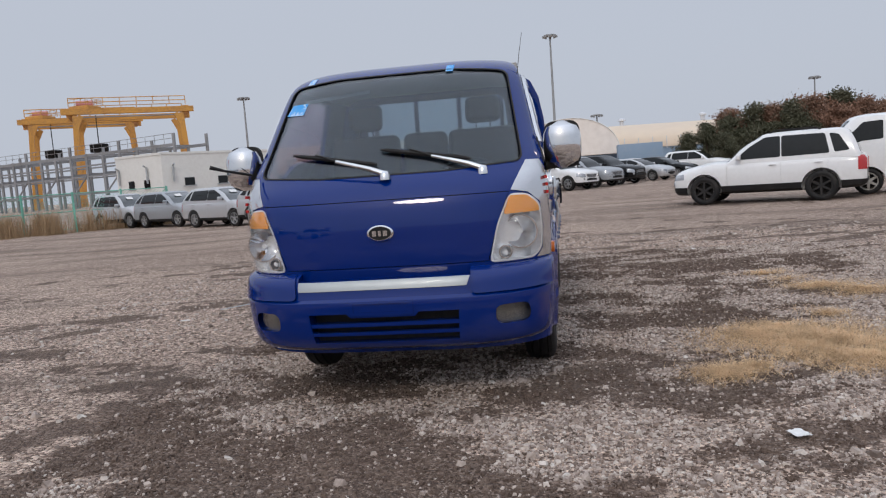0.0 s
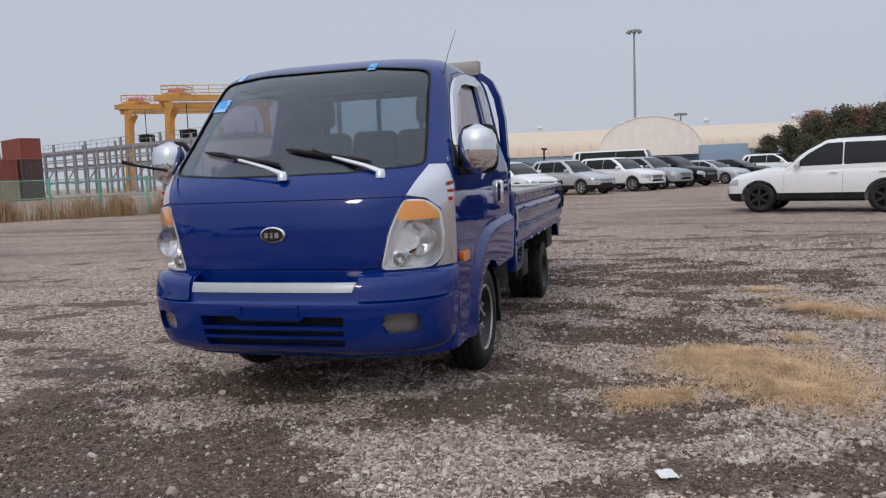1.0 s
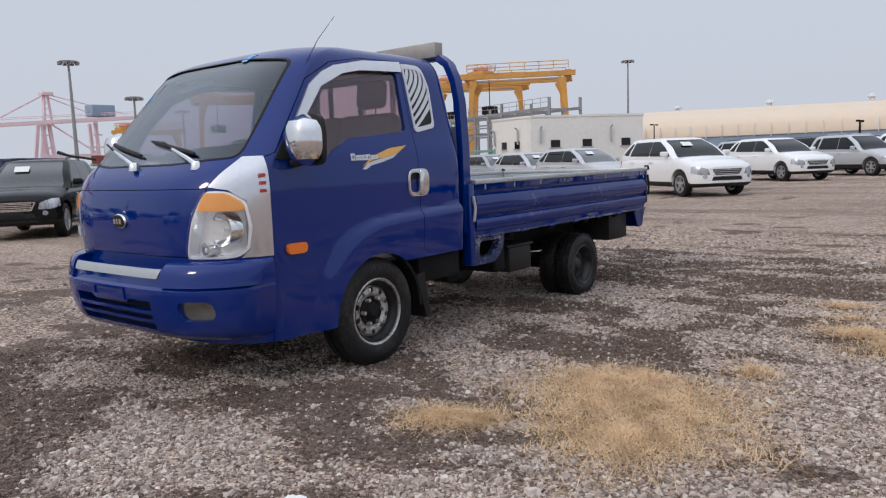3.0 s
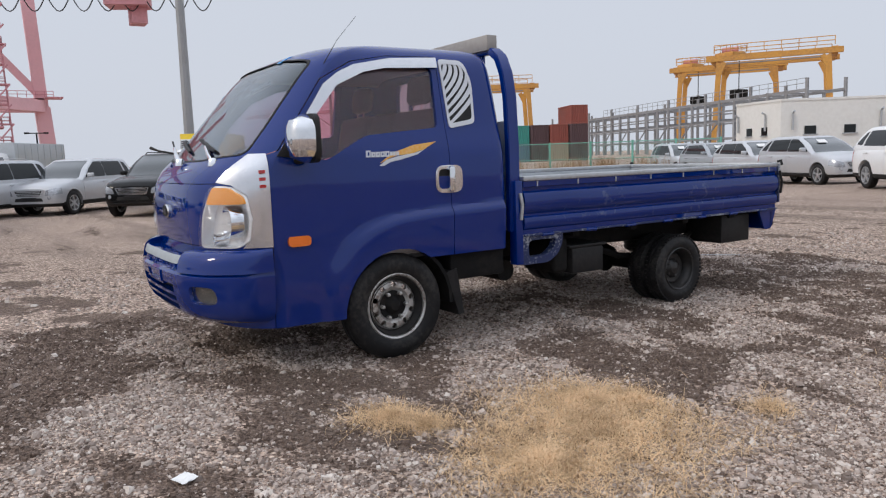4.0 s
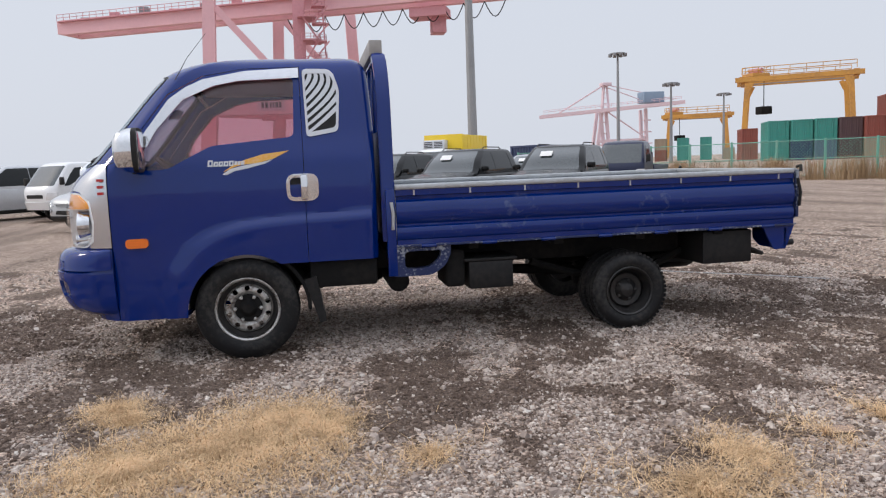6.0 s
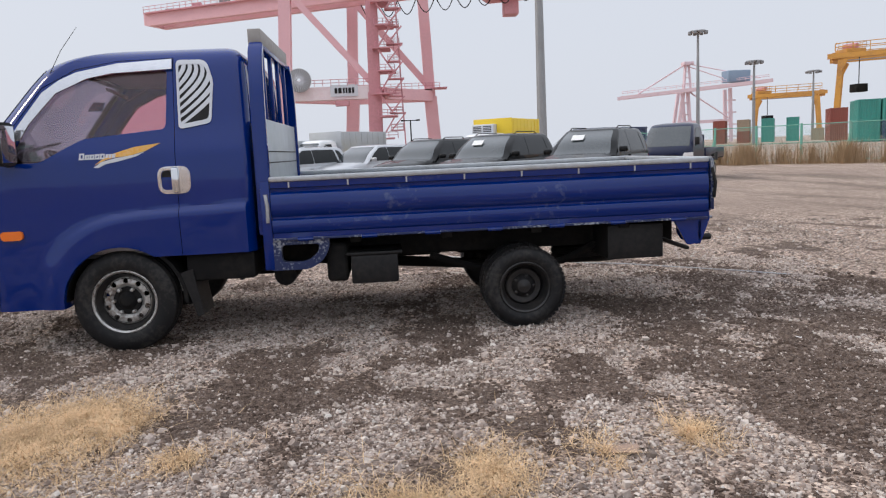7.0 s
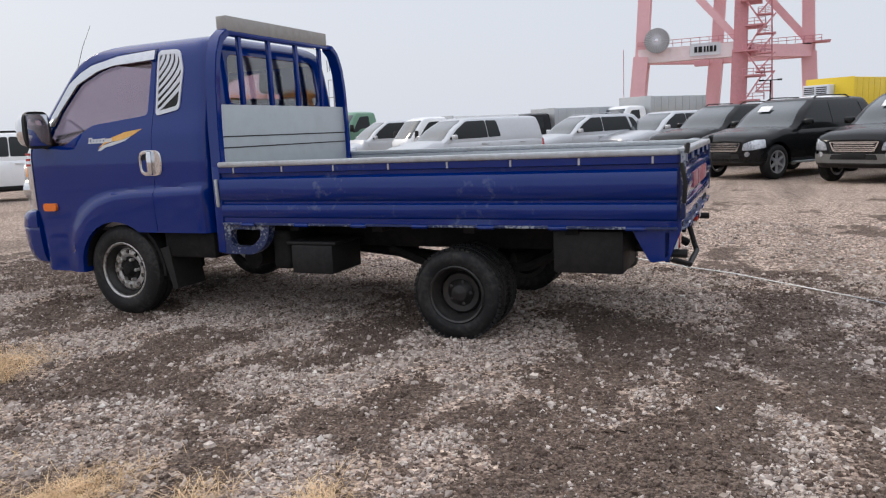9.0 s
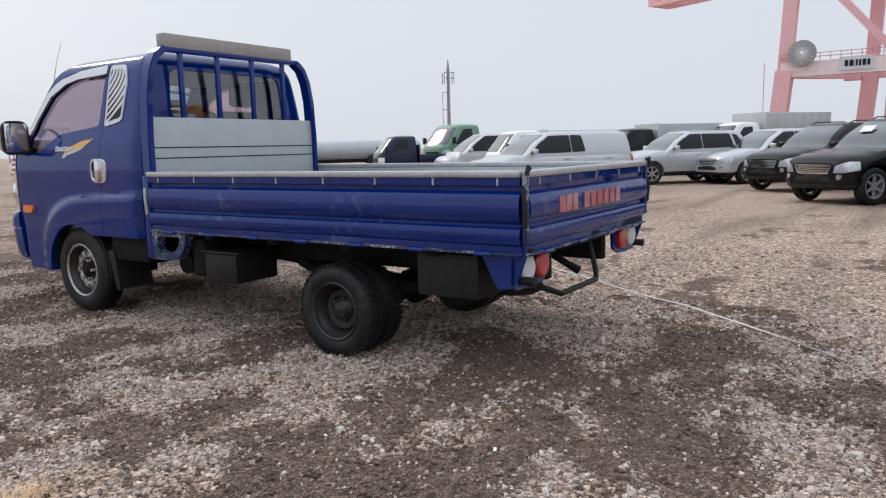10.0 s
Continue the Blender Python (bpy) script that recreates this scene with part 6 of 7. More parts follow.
def yard_gantry(a, b, h, deep, label, at):
    """A rubber-tyred gantry: two portal frames joined by sills, trolley and spreader."""
    a, b = Vector((*a, 0)), Vector((*b, 0))
    along = (b - a).normalized()
    back = Vector((-along.y, along.x, 0)) * deep
    g = new("yard_gantry")
    g.matrix_basis = at
    tagged(g, label, "gantry crane", "yard gantries")
    for off in (Vector((0, 0, 0)), back):
        for p in (a, b):
            q = p + off
            sgn = 1 if p is a else -1
            bm = beam(q, q + Vector((0, 0, h - 0.6)) + along * 0.7 * sgn, 0.68, 0.68)
            beam(q + Vector((0, 0, h - 2.2)) + along * 0.6 * sgn, q + Vector((0, 0, h - 0.5)) + along * 1.4 * sgn, 0.7, 0.6, bm)
            part("leg", bm, ORANGE, g, "yellow box leg")
        top = Vector((0, 0, h))
        part("girder", beam(a + off + top - along * 1.0, b + off + top + along * 1.0, 0.7, 0.72), ORANGE, g)
        part("girder_rail", railing([a + off + top + Vector((0, 0, 0.7)), b + off + top + Vector((0, 0, 0.7))], 1.1, bmesh.new(), 2.0, 0.06), ORANGE, g)
    for p in (a, b):
        part("sill", beam(p + Vector((0, 0, 1.1)), p + back + Vector((0, 0, 1.1)), 1.0, 1.2), ORANGE, g)
        part("end_tie", beam(p + Vector((0, 0, h)), p + back + Vector((0, 0, h)), 0.8, 1.0), ORANGE, g)
    m = a + (b - a) * 0.12 + back * 0.5
    part("trolley", box(m.x - 1.5, m.x + 1.5, m.y - 1.5, m.y + 1.5, h + 0.4, h + 1.2, 0.1), ORANGE, g)
    part("hoist_drum", tube([(m.x - 1.0, m.y - 0.4, h + 1.6), (m.x + 1.0, m.y + 0.4, h + 1.6)], 0.42, 12), PINK_DARK, g, "rusty hoist drum")
    part("trolley_rail", railing([(m.x - 1.5, m.y - 1.5, h + 1.2), (m.x + 1.5, m.y - 1.5, h + 1.2), (m.x + 1.5, m.y + 1.5, h + 1.2), (m.x - 1.5, m.y + 1.5, h + 1.2)], 0.9, bmesh.new(), 0.8, 0.04), ORANGE, g)
    part("cable_walk", beam(a + Vector((0, 0, h - 0.75)) + along * 1.5, b + Vector((0, 0, h - 0.75)) - along * 1.5, 0.5, 0.12), GREY_STEEL, g, "grey walkway under the girder")
    part("hoist_rope", tube([m + along * 1.2 + Vector((0, 0, h)), m + along * 1.2 + Vector((0, 0, h - 4.0))], 0.08, 4), BLACK, g)
    c = m + along * 1.2
    part("spreader", box(c.x - 0.9, c.x + 0.9, c.y - 0.9, c.y + 0.9, h - 5.2, h - 4.0, 0.1), UNDER, g, "dark spreader")
    return g


yard_gantry((-64.4, 83.6), (-52.0, 91.5), 13.2, 9.0, "yellow rubber-tyred gantry crane over the container yard", away(1.9, 1.0, -4.8))
yard_gantry((-78.0, 92.0), (-65.5, 100.5), 13.5, 8.0, "second yellow gantry crane behind the first", away(1.9, 1.0, -4.8))
yard_gantry((-101.0, 65.0), (-92.5, 78.0), 12.4, 8.0, "yellow gantry crane with a hanging spreader", away(1.9, 5.3, -0.9))
yard_gantry((-147.4, 75.2), (-141.3, 86.6), 9.7, 9.0, "distant yellow gantry crane with a hanging spreader", away(2.2, 5.3, -0.9))


def mast(at, h, r, heads, label):
    p = thing("floodlight_mast", pose(at[0], at[1], 0), label, "light mast", "floodlight masts")
    part("pole", tube([(0, 0, 0), (0, 0, h * 0.5), (0, 0, h)], [r, r * 0.8, r * 0.5], 10), POLE_STEEL, p)
    if heads:
        part("crown", spun([(h - 0.1, 0.05), (h - 0.1, r * 4.0), (h + 0.12, r * 4.0), (h + 0.12, 0.05)], 14, None, "z"), POLE_STEEL, p)
        for k in range(heads):
            a = 2 * math.pi * k / heads
            x, y = math.cos(a) * r * 4.0, math.sin(a) * r * 4.0
            part("floodlight", box(x - r * 0.8, x + r * 0.8, y - r * 0.8, y + r * 0.8, h - r * 1.4, h, r * 0.2), GREY_STEEL, p)
    return p


mast((-2.6, 150), 28.0, 0.32, 8, "tall grey floodlight mast behind the warehouse")
mast((-113, 243), 33.8, 0.48, 8, "tall grey floodlight mast beyond the white building")
mast((44, 139), 14.0, 0.22, 8, "slim floodlight mast behind trees")
mast((7.5, 200), 14.5, 0.35, 6, "distant slim floodlight mast")
mast((-92.4, 21.1), 40.0, 0.66, 6, "thick pale grey lamp mast by the quay")
mast((-146, 64.4), 23.2, 0.42, 8, "tall grey floodlight mast by the containers")
mast((-124, 65.5), 14.5, 0.33, 8, "distant grey floodlight mast")
mast((-165, 100), 16.0, 0.36, 6, "far floodlight mast in haze")
lat = thing("antenna_mast", pose(-41.0, -24.5, 0), "grey antenna mast with a cage of panels", "mast")
part("pole", tube([(0, 0, 0), (0, 0, 6.9), (0, 0, 7.6)], [0.14, 0.11, 0.03], 8), POLE_STEEL, lat)
part("cage", railing([(0.5, 0, 5.9), (0, 0.5, 5.9), (-0.5, 0, 5.9), (0, -0.5, 5.9), (0.5, 0, 5.9)], 0.8, bmesh.new(), 0.4, 0.03), POLE_STEEL, lat)
part("ladder", railing([(0.45, -0.2, 2.9), (0.45, 0.2, 2.9)], 2.4, bmesh.new(), 0.4, 0.025), POLE_STEEL, lat)
for x, y, z in ((-84.5, 3.5, 5.2), (-9.5, 72.0, 3.4), (-40.0, 97.7, 5.2)):
    lp = thing("lamp_post", pose(x, y, 0), "short twin-armed lamp post", "lamp post", "lamp posts")
    part("pole", tube([(0, 0, 0), (0, 0, z)], 0.09, 6), UNDER, lp)
    part("arm", beam((0, -0.9, z), (0, 0.9, z), 0.10, 0.10), UNDER, lp)
    for s in (-1, 1):
        part("lamp_head", box(-0.13, 0.13, s * 0.9 - 0.25, s * 0.9 + 0.25, z - 0.08, z + 0.10, 0.03), UNDER, lp)

# cream roofed warehouse with its blue-grey wall
hall = thing("warehouse", pose(0, 0, 0), "long warehouse with a cream membrane roof and blue-grey walls", "building")
rings = []
for x, y, k in ((-74, 132, 1.15), (-20, 144, 1.06), (40, 152, 0.98), (120, 160, 0.9)):
    rings.append([(x + 40 * (1 - math.cos(a)) * 0.06, y + 0.0 + 42 * (0.5 - 0.5 * math.cos(a)), 4.2 + 5.2 * k * math.sin(a) ** 0.75) for a in [math.pi * i / 16 for i in range(17)]] + [(x, y + 42, 3.9), (x, y, 3.9)])
part("roof", loft(rings), CREAM_ROOF, hall, "cream membrane roof", 40)
part("wall", loft([[(x, y + 0.3, 0), (x, y + 0.3, 4.4), (x, y + 41, 4.4), (x, y + 41, 0)] for x, y in ((-74, 132), (-20, 144), (40, 152), (120, 160))]), BLUE_WALL, hall, "blue-grey cladding wall")
for i in range(48):
    t = i / 47
    x = -72 + 130 * t
    y = 132.3 + (x + 74) * 0.222 if x < -20 else 144.2 + (x + 20) * 0.133
    part("stay_post", beam((x, y - 0.6, 3.6), (x, y - 0.6, 6.0), 0.14, 0.14), WHITE_TRIM, hall)
for i in range(8):
    x = -60 + i * 18
    y = (132 + (x + 74) * 0.222 if x < -20 else 144 + (x + 20) * 0.133) + 21
    v = part("roof_ventilator", spun([(8.9, 0.0005), (8.9, 0.5), (10.0, 0.5), (10.1, 0.95), (10.5, 0.8), (10.8, 0.0005)], 12, None, "z", (x, y, 0.6)), WHITE_TRIM, hall, "white round ventilator")
gable = [(-9.6 * math.cos(a), 3.2 + 7.4 * math.sin(a) ** 0.85) for a in [math.pi * i / 24 for i in range(25)]]
gb = part("gable", prism([(x + 0.2, z) for x, z in gable], "y", 142.6, 148.8), GABLE, hall, "arched cream gable", 40)
part("gable_trim", tube([(x + 0.2, 142.5, z) for x, z in gable], 0.07, 6), WHITE_WALL, hall)
part("blue_annex", box(9, 17, 136, 141, 0, 4.6, 0.05), BLUE_WALL, hall, "small blue annex")

# white shed with windows
shed = thing("shed", pose(0, 0, 0), "cream white flat-roofed shed with small dark windows", "building")
P = [Vector(p) for p in ((-64.7, 92.8), (-55.5, 89.6), (-44.7, 104.4), (-54.0, 111.0), (-68.0, 104.0))]
part("wall", prism([tuple(p) for p in P], "z", 0, 7.1), WHITE_WALL, shed)
mid_p = sum(P, Vector((0, 0))) / 5
part("parapet", prism([tuple(mid_p + (p - mid_p) * 1.012) for p in P], "z", 7.05, 7.35), WHITE_WALL, shed)
for a0, b0, spans in ((P[1], P[2], ((0.17, 0.25), (0.45, 0.53), (0.80, 0.88))), (P[0], P[1], ((0.26, 0.38), (0.60, 0.72)))):
    edge = b0 - a0
    nrm = Vector((edge.y, -edge.x)).normalized()
    for t0, t1 in spans:
        a, b = a0 + edge * t0, a0 + edge * t1
        win = part("window", prism([tuple(a), tuple(b), tuple(b + nrm * 0.10), tuple(a + nrm * 0.10)], "z", 2.6, 3.7), CAR_GLASS, shed, "small dark window")
        a, b = a0 + edge * (t0 - 0.012), a0 + edge * (t1 + 0.012)
        part("window_sill", prism([tuple(a), tuple(b), tuple(b + nrm * 0.25), tuple(a + nrm * 0.25)], "z", 2.45, 2.6), ALU, win)
    for t in (0.08, 0.70):
        a = a0 + edge * t + nrm * 0.25
        part("vent_pipe", tube([(a.x, a.y, 3.2), (a.x, a.y, 5.4), (a.x + nrm.x * 0.5, a.y + nrm.y * 0.5, 5.7)], 0.14, 8), ALU, shed)

# bare steel rack
rack = tagged(new("steel_framework"), "open grey steel pipe rack with platforms", "steel frame")
rack.matrix_basis = away(1.9, 1.0, -4.8)
A, B = Vector((-98.5, 88.8, 0)), Vector((-35.3, 64.6, 0))
dirn = (B - A).normalized()
nn = Vector((dirn.y, -dirn.x, 0))
LN = (B - A).length
for i in range(25):
    t = i / 24
    h = 6.3
    for off in (0.0, 4.0):
        p = A + dirn * LN * t + nn * off
        part("column", beam(p, p + Vector((0, 0, h + (0.9 if i % 3 == 0 else 0))), 0.24, 0.24), GREY_STEEL, rack)
    p = A + dirn * LN * t
    for z in (2.2, 4.2, h - 0.3):
        part("cross_beam", beam(p + Vector((0, 0, z)), p + nn * 4 + Vector((0, 0, z)), 0.10, 0.14), GREY_STEEL, rack)
    if i < 24:
        t2 = (i + 1) / 24
        h2 = 6.3
        q = A + dirn * LN * t2
        for off in (0.0, 4.0):
            for f in (0.34, 0.62, 0.80, 0.97):
                part("rail_beam", beam(p + nn * off + Vector((0, 0, h * f)), q + nn * off + Vector((0, 0, h * f)), 0.12, 0.30 if f > 0.9 else 0.17), GREY_STEEL, rack)
        if i % 2 == 0:
            part("brace", beam(p + nn * 4 + Vector((0, 0, h * 0.33)), q + nn * 4 + Vector((0, 0, h2 * 0.66)), 0.12, 0.12), GREY_STEEL, rack)
        if i >= 8:
            part("guard_rail", railing([p + nn * 4 + Vector((0, 0, h)), q + nn * 4 + Vector((0, 0, h2))], 0.9, bmesh.new(), 1.0, 0.028), GREY_STEEL, rack)
        if i in (1, 3, 6, 9, 12):
            part("pipe", tube([p + nn * 2 + Vector((0, 0, 2.1)), q + nn * 2 + Vector((0, 0, 2.1))], 0.18, 8), ALU, rack)

# containers
TEAL = material("teal_container", (0.05, 0.30, 0.25), 0.6, 0, 0, (0.12, 0.22, 0.2), 0.8, 0.6)
RUST = material("rust_red_container", (0.28, 0.075, 0.055), 0.65, 0, 0, (0.2, 0.1, 0.08), 0.8, 0.6)
SLATE = material("slate_blue_container", (0.10, 0.16, 0.22), 0.6, 0, 0, (0.16, 0.18, 0.2), 0.8, 0.6)
NAVYC = material("navy_container", (0.03, 0.05, 0.12), 0.6, 0, 0, (0.08, 0.09, 0.13), 0.8, 0.6)
MAROON = material("dark_maroon_container", (0.09, 0.05, 0.055), 0.65, 0, 0, (0.14, 0.09, 0.08), 0.8, 0.6)
TANC = material("tan_container", (0.35, 0.28, 0.20), 0.65, 0, 0, (0.28, 0.22, 0.17), 0.8, 0.6)


def container_bm():
    plan = [(-1.22, 0.0)]
    for i in range(8):
        x = -1.05 + i * 0.27
        plan += [(x, 0.06), (x + 0.10, 0.06), (x + 0.13, 0.0), (x + 0.20, 0.0)]
    plan.append((1.22, 0.0))
    right = []
    for i in range(20):
        y = 0.25 + i * 0.28
        right += [(1.16, y), (1.16, y + 0.10), (1.22, y + 0.13), (1.22, y + 0.22)]
    plan += right + [(1.22, 6.05), (-1.22, 6.05)] + [(-x, y) for x, y in right[::-1]]
    bm = prism(plan, "z", 0.15, 2.45)
    for z in (0.0, 2.44):
        box(-1.24, 1.24, -0.02, 6.07, z, z + 0.15, 0.01, bm)
    for x in (-1.16, 1.16):
        box(x - 0.09, x + 0.09, -0.03, 0.10, 0, 2.59, 0, bm)
    return bm


CONT = to_mesh("shipping_container", container_bm(), TEAL)


def container(x, y, z, turn, mat, nm):
    c = painted(new("shipping_container", CONT), mat)
    c.matrix_basis = pose(x, y, z, 0, 0, turn)
    return tagged(c, nm + " corrugated steel shipping container in a stack", "container", "stacked containers")


ROW = [(TEAL, TEAL), (NAVYC, TEAL), (SLATE, TEAL), (MAROON, MAROON), (TANC, RUST), (MAROON, MAROON, RUST)]
COLS = [(-77.9 + (i - 2.5) * 2.75 * 0.62, 64.8 + (i - 2.5) * 2.75 * 0.785, 66, col) for i, col in enumerate(ROW)]
COLS += [(-158.5, 74.4, 60, (RUST, RUST)), (-156.0, 78.8, 60, (RUST, TANC)), (-153.6, 83.2, 60, (TEAL, TEAL)), (-151.2, 87.6, 60, (TEAL, TEAL)), (-149.0, 92.0, 60, (TANC,)), (-107.2, 71.0, 66, (RUST, RUST)), (-49.0, 15.9, 38, (NAVYC,))]
TONE = {RUST: "rust red", TEAL: "teal", SLATE: "slate blue", TANC: "tan", MAROON: "dark maroon", NAVYC: "navy"}
for x, y, turn, col in COLS:
    for lv, mat in enumerate(col):
        container(x, y, lv * 2.6 + fall(x, y), turn, mat, TONE[mat])

# long pale tank trailers far behind
tank = thing("tank_trailer", pose(-40.0, -41.0, 0, 0, 0, -42), "long pale silver tank trailer behind the trucks", "trailer")
part("tank", tube([(-12, 0, 1.3), (-11.7, 0, 1.3), (11.7, 0, 1.3), (12, 0, 1.3)], [0.6, 0.85, 0.85, 0.6], 20), BOARD, tank)
part("chassis", box(-12, 12, -0.5, 0.5, 0.3, 0.6, 0.02), UNDER, tank)
for x in (-9, -7.7, 7.5, 8.8):
    part("wheel", tube([(x, -1.0, 0.48), (x, 1.0, 0.48)], 0.48, 20), RUBBER, tank)

# ---------------------------------------------------------------- fence, trees
fence = thing("fence", pose(0, 0, -0.18), "green wire mesh fence on posts with dry weeds below", "fence")
FA, FB = Vector((-40.0, 13.0, 0)), Vector((-20.0, 30.5, 0))
fd = (FB - FA).normalized()
FL = (FB - FA).length
nposts = 13
for i in range(nposts):
    p = FA + fd * FL * i / (nposts - 1)
    part("post", tube([p, p + Vector((0, 0, 1.95))], 0.06, 6), FENCE_GREEN, fence)
    if i % 3 == 1:
        part("stay", tube([p + Vector((0, 0, 1.5)), p + Vector((0.5, -0.6, 0.0))], 0.03, 5), FENCE_GREEN, fence)
for z in (0.15, 1.0, 1.88):
    part("rail", tube([FA + Vector((0, 0, z)), FB + Vector((0, 0, z))], 0.022, 5), FENCE_GREEN, fence)
verts, faces = [], []
for k in range(int(FL / 0.16)):
    for s in (1, -1):
        a = FA + fd * (k * 0.16) + Vector((0, 0, 0.1))
        b = FA + fd * max(0.0, min(FL, k * 0.16 + s * 1.8)) + Vector((0, 0, 1.9))
        n = len(verts)
        verts += [a, a + fd * 0.012, b + fd * 0.012, b]
        faces.append((n, n + 1, n + 2, n + 3))
me = bpy.data.meshes.new("mesh_wire")
me.from_pydata([tuple(v) for v in verts], [], faces)
me.materials.append(FENCE_GREEN)
wire = part("mesh_wire", me, None, fence)
tagged(wire, kind="stuff")

STRAW = material("dry_straw", (0.80, 0.57, 0.34), 0.8, 0, 0, (0.42, 0.27, 0.14), 24, 0.95, lo=0.2, hi=0.34)
REED = material("dry_weeds", (0.40, 0.28, 0.16), 0.85, 0, 0, (0.26, 0.15, 0.09), 2, 0.7)


def blades(name, spots, count, lo, hi, lean, width, mat, label, lying=0.0, patchy=False):
    """Thin bent blades; spots are (x, y, radius x, radius y, share)."""
    rng = np.random.default_rng(11)
    w = np.array([s[4] for s in spots], float)
    pick_ = rng.choice(len(spots), count, p=w / w.sum())
    sp = np.array([s[:4] for s in spots])[pick_]
    rad, ang = np.abs(rng.normal(0, 0.62, count)), rng.random(count) * 2 * np.pi
    x, y = sp[:, 0] + sp[:, 2] * rad * np.cos(ang), sp[:, 1] + sp[:, 3] * rad * np.sin(ang)
    if patchy:
        keep = np.array([rng.random() < 0.06 + 1.3 * straw_at(a, b) for a, b in zip(x, y)])
        x, y, count = x[keep], y[keep], int(keep.sum())
    h = lo + (hi - lo) * rng.random(count) ** 1.5
    dirs = rng.random(count) * 2 * np.pi
    dx, dy = np.cos(dirs), np.sin(dirs)
    out = lean * h * (0.5 + rng.random(count))
    z0 = np.array([level(a, b) for a, b in zip(x, y)]) + lying * 0.02 * rng.random(count)
    tz = h * (1 - lying) + lying * 0.035 * rng.random(count)
    vs = np.empty((count, 5, 3))
    px, py = -dy * width, dx * width
    vs[:, 0] = np.stack([x - px, y - py, z0], 1)
    vs[:, 1] = np.stack([x + px, y + py, z0], 1)
    mx, my, mz = x + dx * out * 0.4, y + dy * out * 0.4, z0 + tz * 0.75 + lying * 0.02 * rng.random(count)
    vs[:, 2] = np.stack([mx + px * 0.8, my + py * 0.8, mz], 1)
    vs[:, 3] = np.stack([mx - px * 0.8, my - py * 0.8, mz], 1)
    vs[:, 4] = np.stack([x + dx * out, y + dy * out, z0 + tz], 1)
    base = np.arange(count)[:, None] * 5
    f4 = (base + np.array([[0, 1, 2, 3]])).tolist()
    f3 = (base + np.array([[3, 2, 4]])).tolist()
    me = bpy.data.meshes.new(name)
    me.from_pydata(vs.reshape(-1, 3).tolist(), [], f4 + f3)
    me.materials.append(mat)
    ob = new(name, me)
    return tagged(ob, label, "dry grass", "", "stuff")


spots = []
for i in range(40):
    p = FA + fd * FL * (i + 0.5) / 40 + Vector((0.7 * math.sin(i * 2.1), 0.6 * math.cos(i * 1.7), 0)) + Vector((0.5, -0.6, 0))
    spots.append((p.x, p.y, 0.8, 0.8, 1.0 + 0.8 * math.sin(i * 0.9)))
blades("dry_weeds", spots, 15000, 0.15, 1.25, 0.35, 0.009, REED, "brown dry weeds along the fence")

LEAF_GREEN = material("dark_conifer_needles", (0.082, 0.086, 0.050), 0.8, 0, 0, (0.12, 0.095, 0.06), 1.5, 0.7)
LEAF_RUST = material("rusty_autumn_leaves", (0.24, 0.13, 0.085), 0.8, 0, 0, (0.15, 0.105, 0.07), 1.5, 0.7)
BARK = material("brown_bark", (0.09, 0.065, 0.045), 0.9, 0, 0, (0.05, 0.04, 0.03), 6, 0.6)


def tree(at, h, spread, leaf, label, cone, seed):
    rng = np.random.default_rng(seed)
    t = thing("tree", pose(at[0], at[1], 0, 0, 0, seed * 37), label, "tree", "trees behind the cars")
    part("trunk", tube([(0, 0, 0), (0.1, 0.05, h * 0.4), (0.02, 0.0, h * 0.8), (0, 0, h * 0.97)], [h * 0.03, h * 0.022, h * 0.012, 0.01], 8), BARK, t)
    bm = bmesh.new()
    centres = []
    for k in range(34):
        f = 0.12 + 0.86 * rng.random()
        reach = spread * ((1.05 - f) if cone else math.sin(math.pi * (0.18 + 0.75 * f)) * 0.9) * (0.5 + 0.6 * rng.random())
        a = rng.random() * 2 * math.pi
        tip = Vector((math.cos(a) * reach, math.sin(a) * reach, h * f + (0.05 if cone else 0.25) * reach))
        tube([(0, 0, h * f * 0.92), tip * 0.5 + Vector((0, 0, h * f * 0.47)), tip], [h * 0.008, h * 0.005, 0.008], 5, bm)
        for j in range(5):
            centres.append(Vector((tip.x * (0.3 + 0.17 * j), tip.y * (0.3 + 0.17 * j), tip.z - (1 - j / 4) * 0.12 * reach)))
    part("limbs", bm, BARK, t)
    n = 60
    cs = np.array([tuple(c) for c in centres])
    c = np.repeat(cs, n, 0) + rng.normal(0, 1, (len(cs) * n, 3)) * np.array([0.34, 0.34, 0.24]) * h / 5
    m = len(c)
    s = (0.06 + 0.08 * rng.random(m))[:, None] * h / 5
    d1, d2 = rng.normal(0, 1, (m, 3)), rng.normal(0, 1, (m, 3))
    d1 /= np.linalg.norm(d1, axis=1)[:, None]
    d2 -= d1 * (d1 * d2).sum(1)[:, None]
    d2 /= np.linalg.norm(d2, axis=1)[:, None]
    v = np.stack([c - d1 * s, c + d2 * s * 0.5, c + d1 * s, c - d2 * s * 0.5], 1)
    me = bpy.data.meshes.new("crown")
    me.from_pydata(v.reshape(-1, 3).tolist(), [], (np.arange(m)[:, None] * 4 + np.arange(4)[None]).tolist())
    me.materials.append(leaf)
    part("crown", me, None, t)
    return t


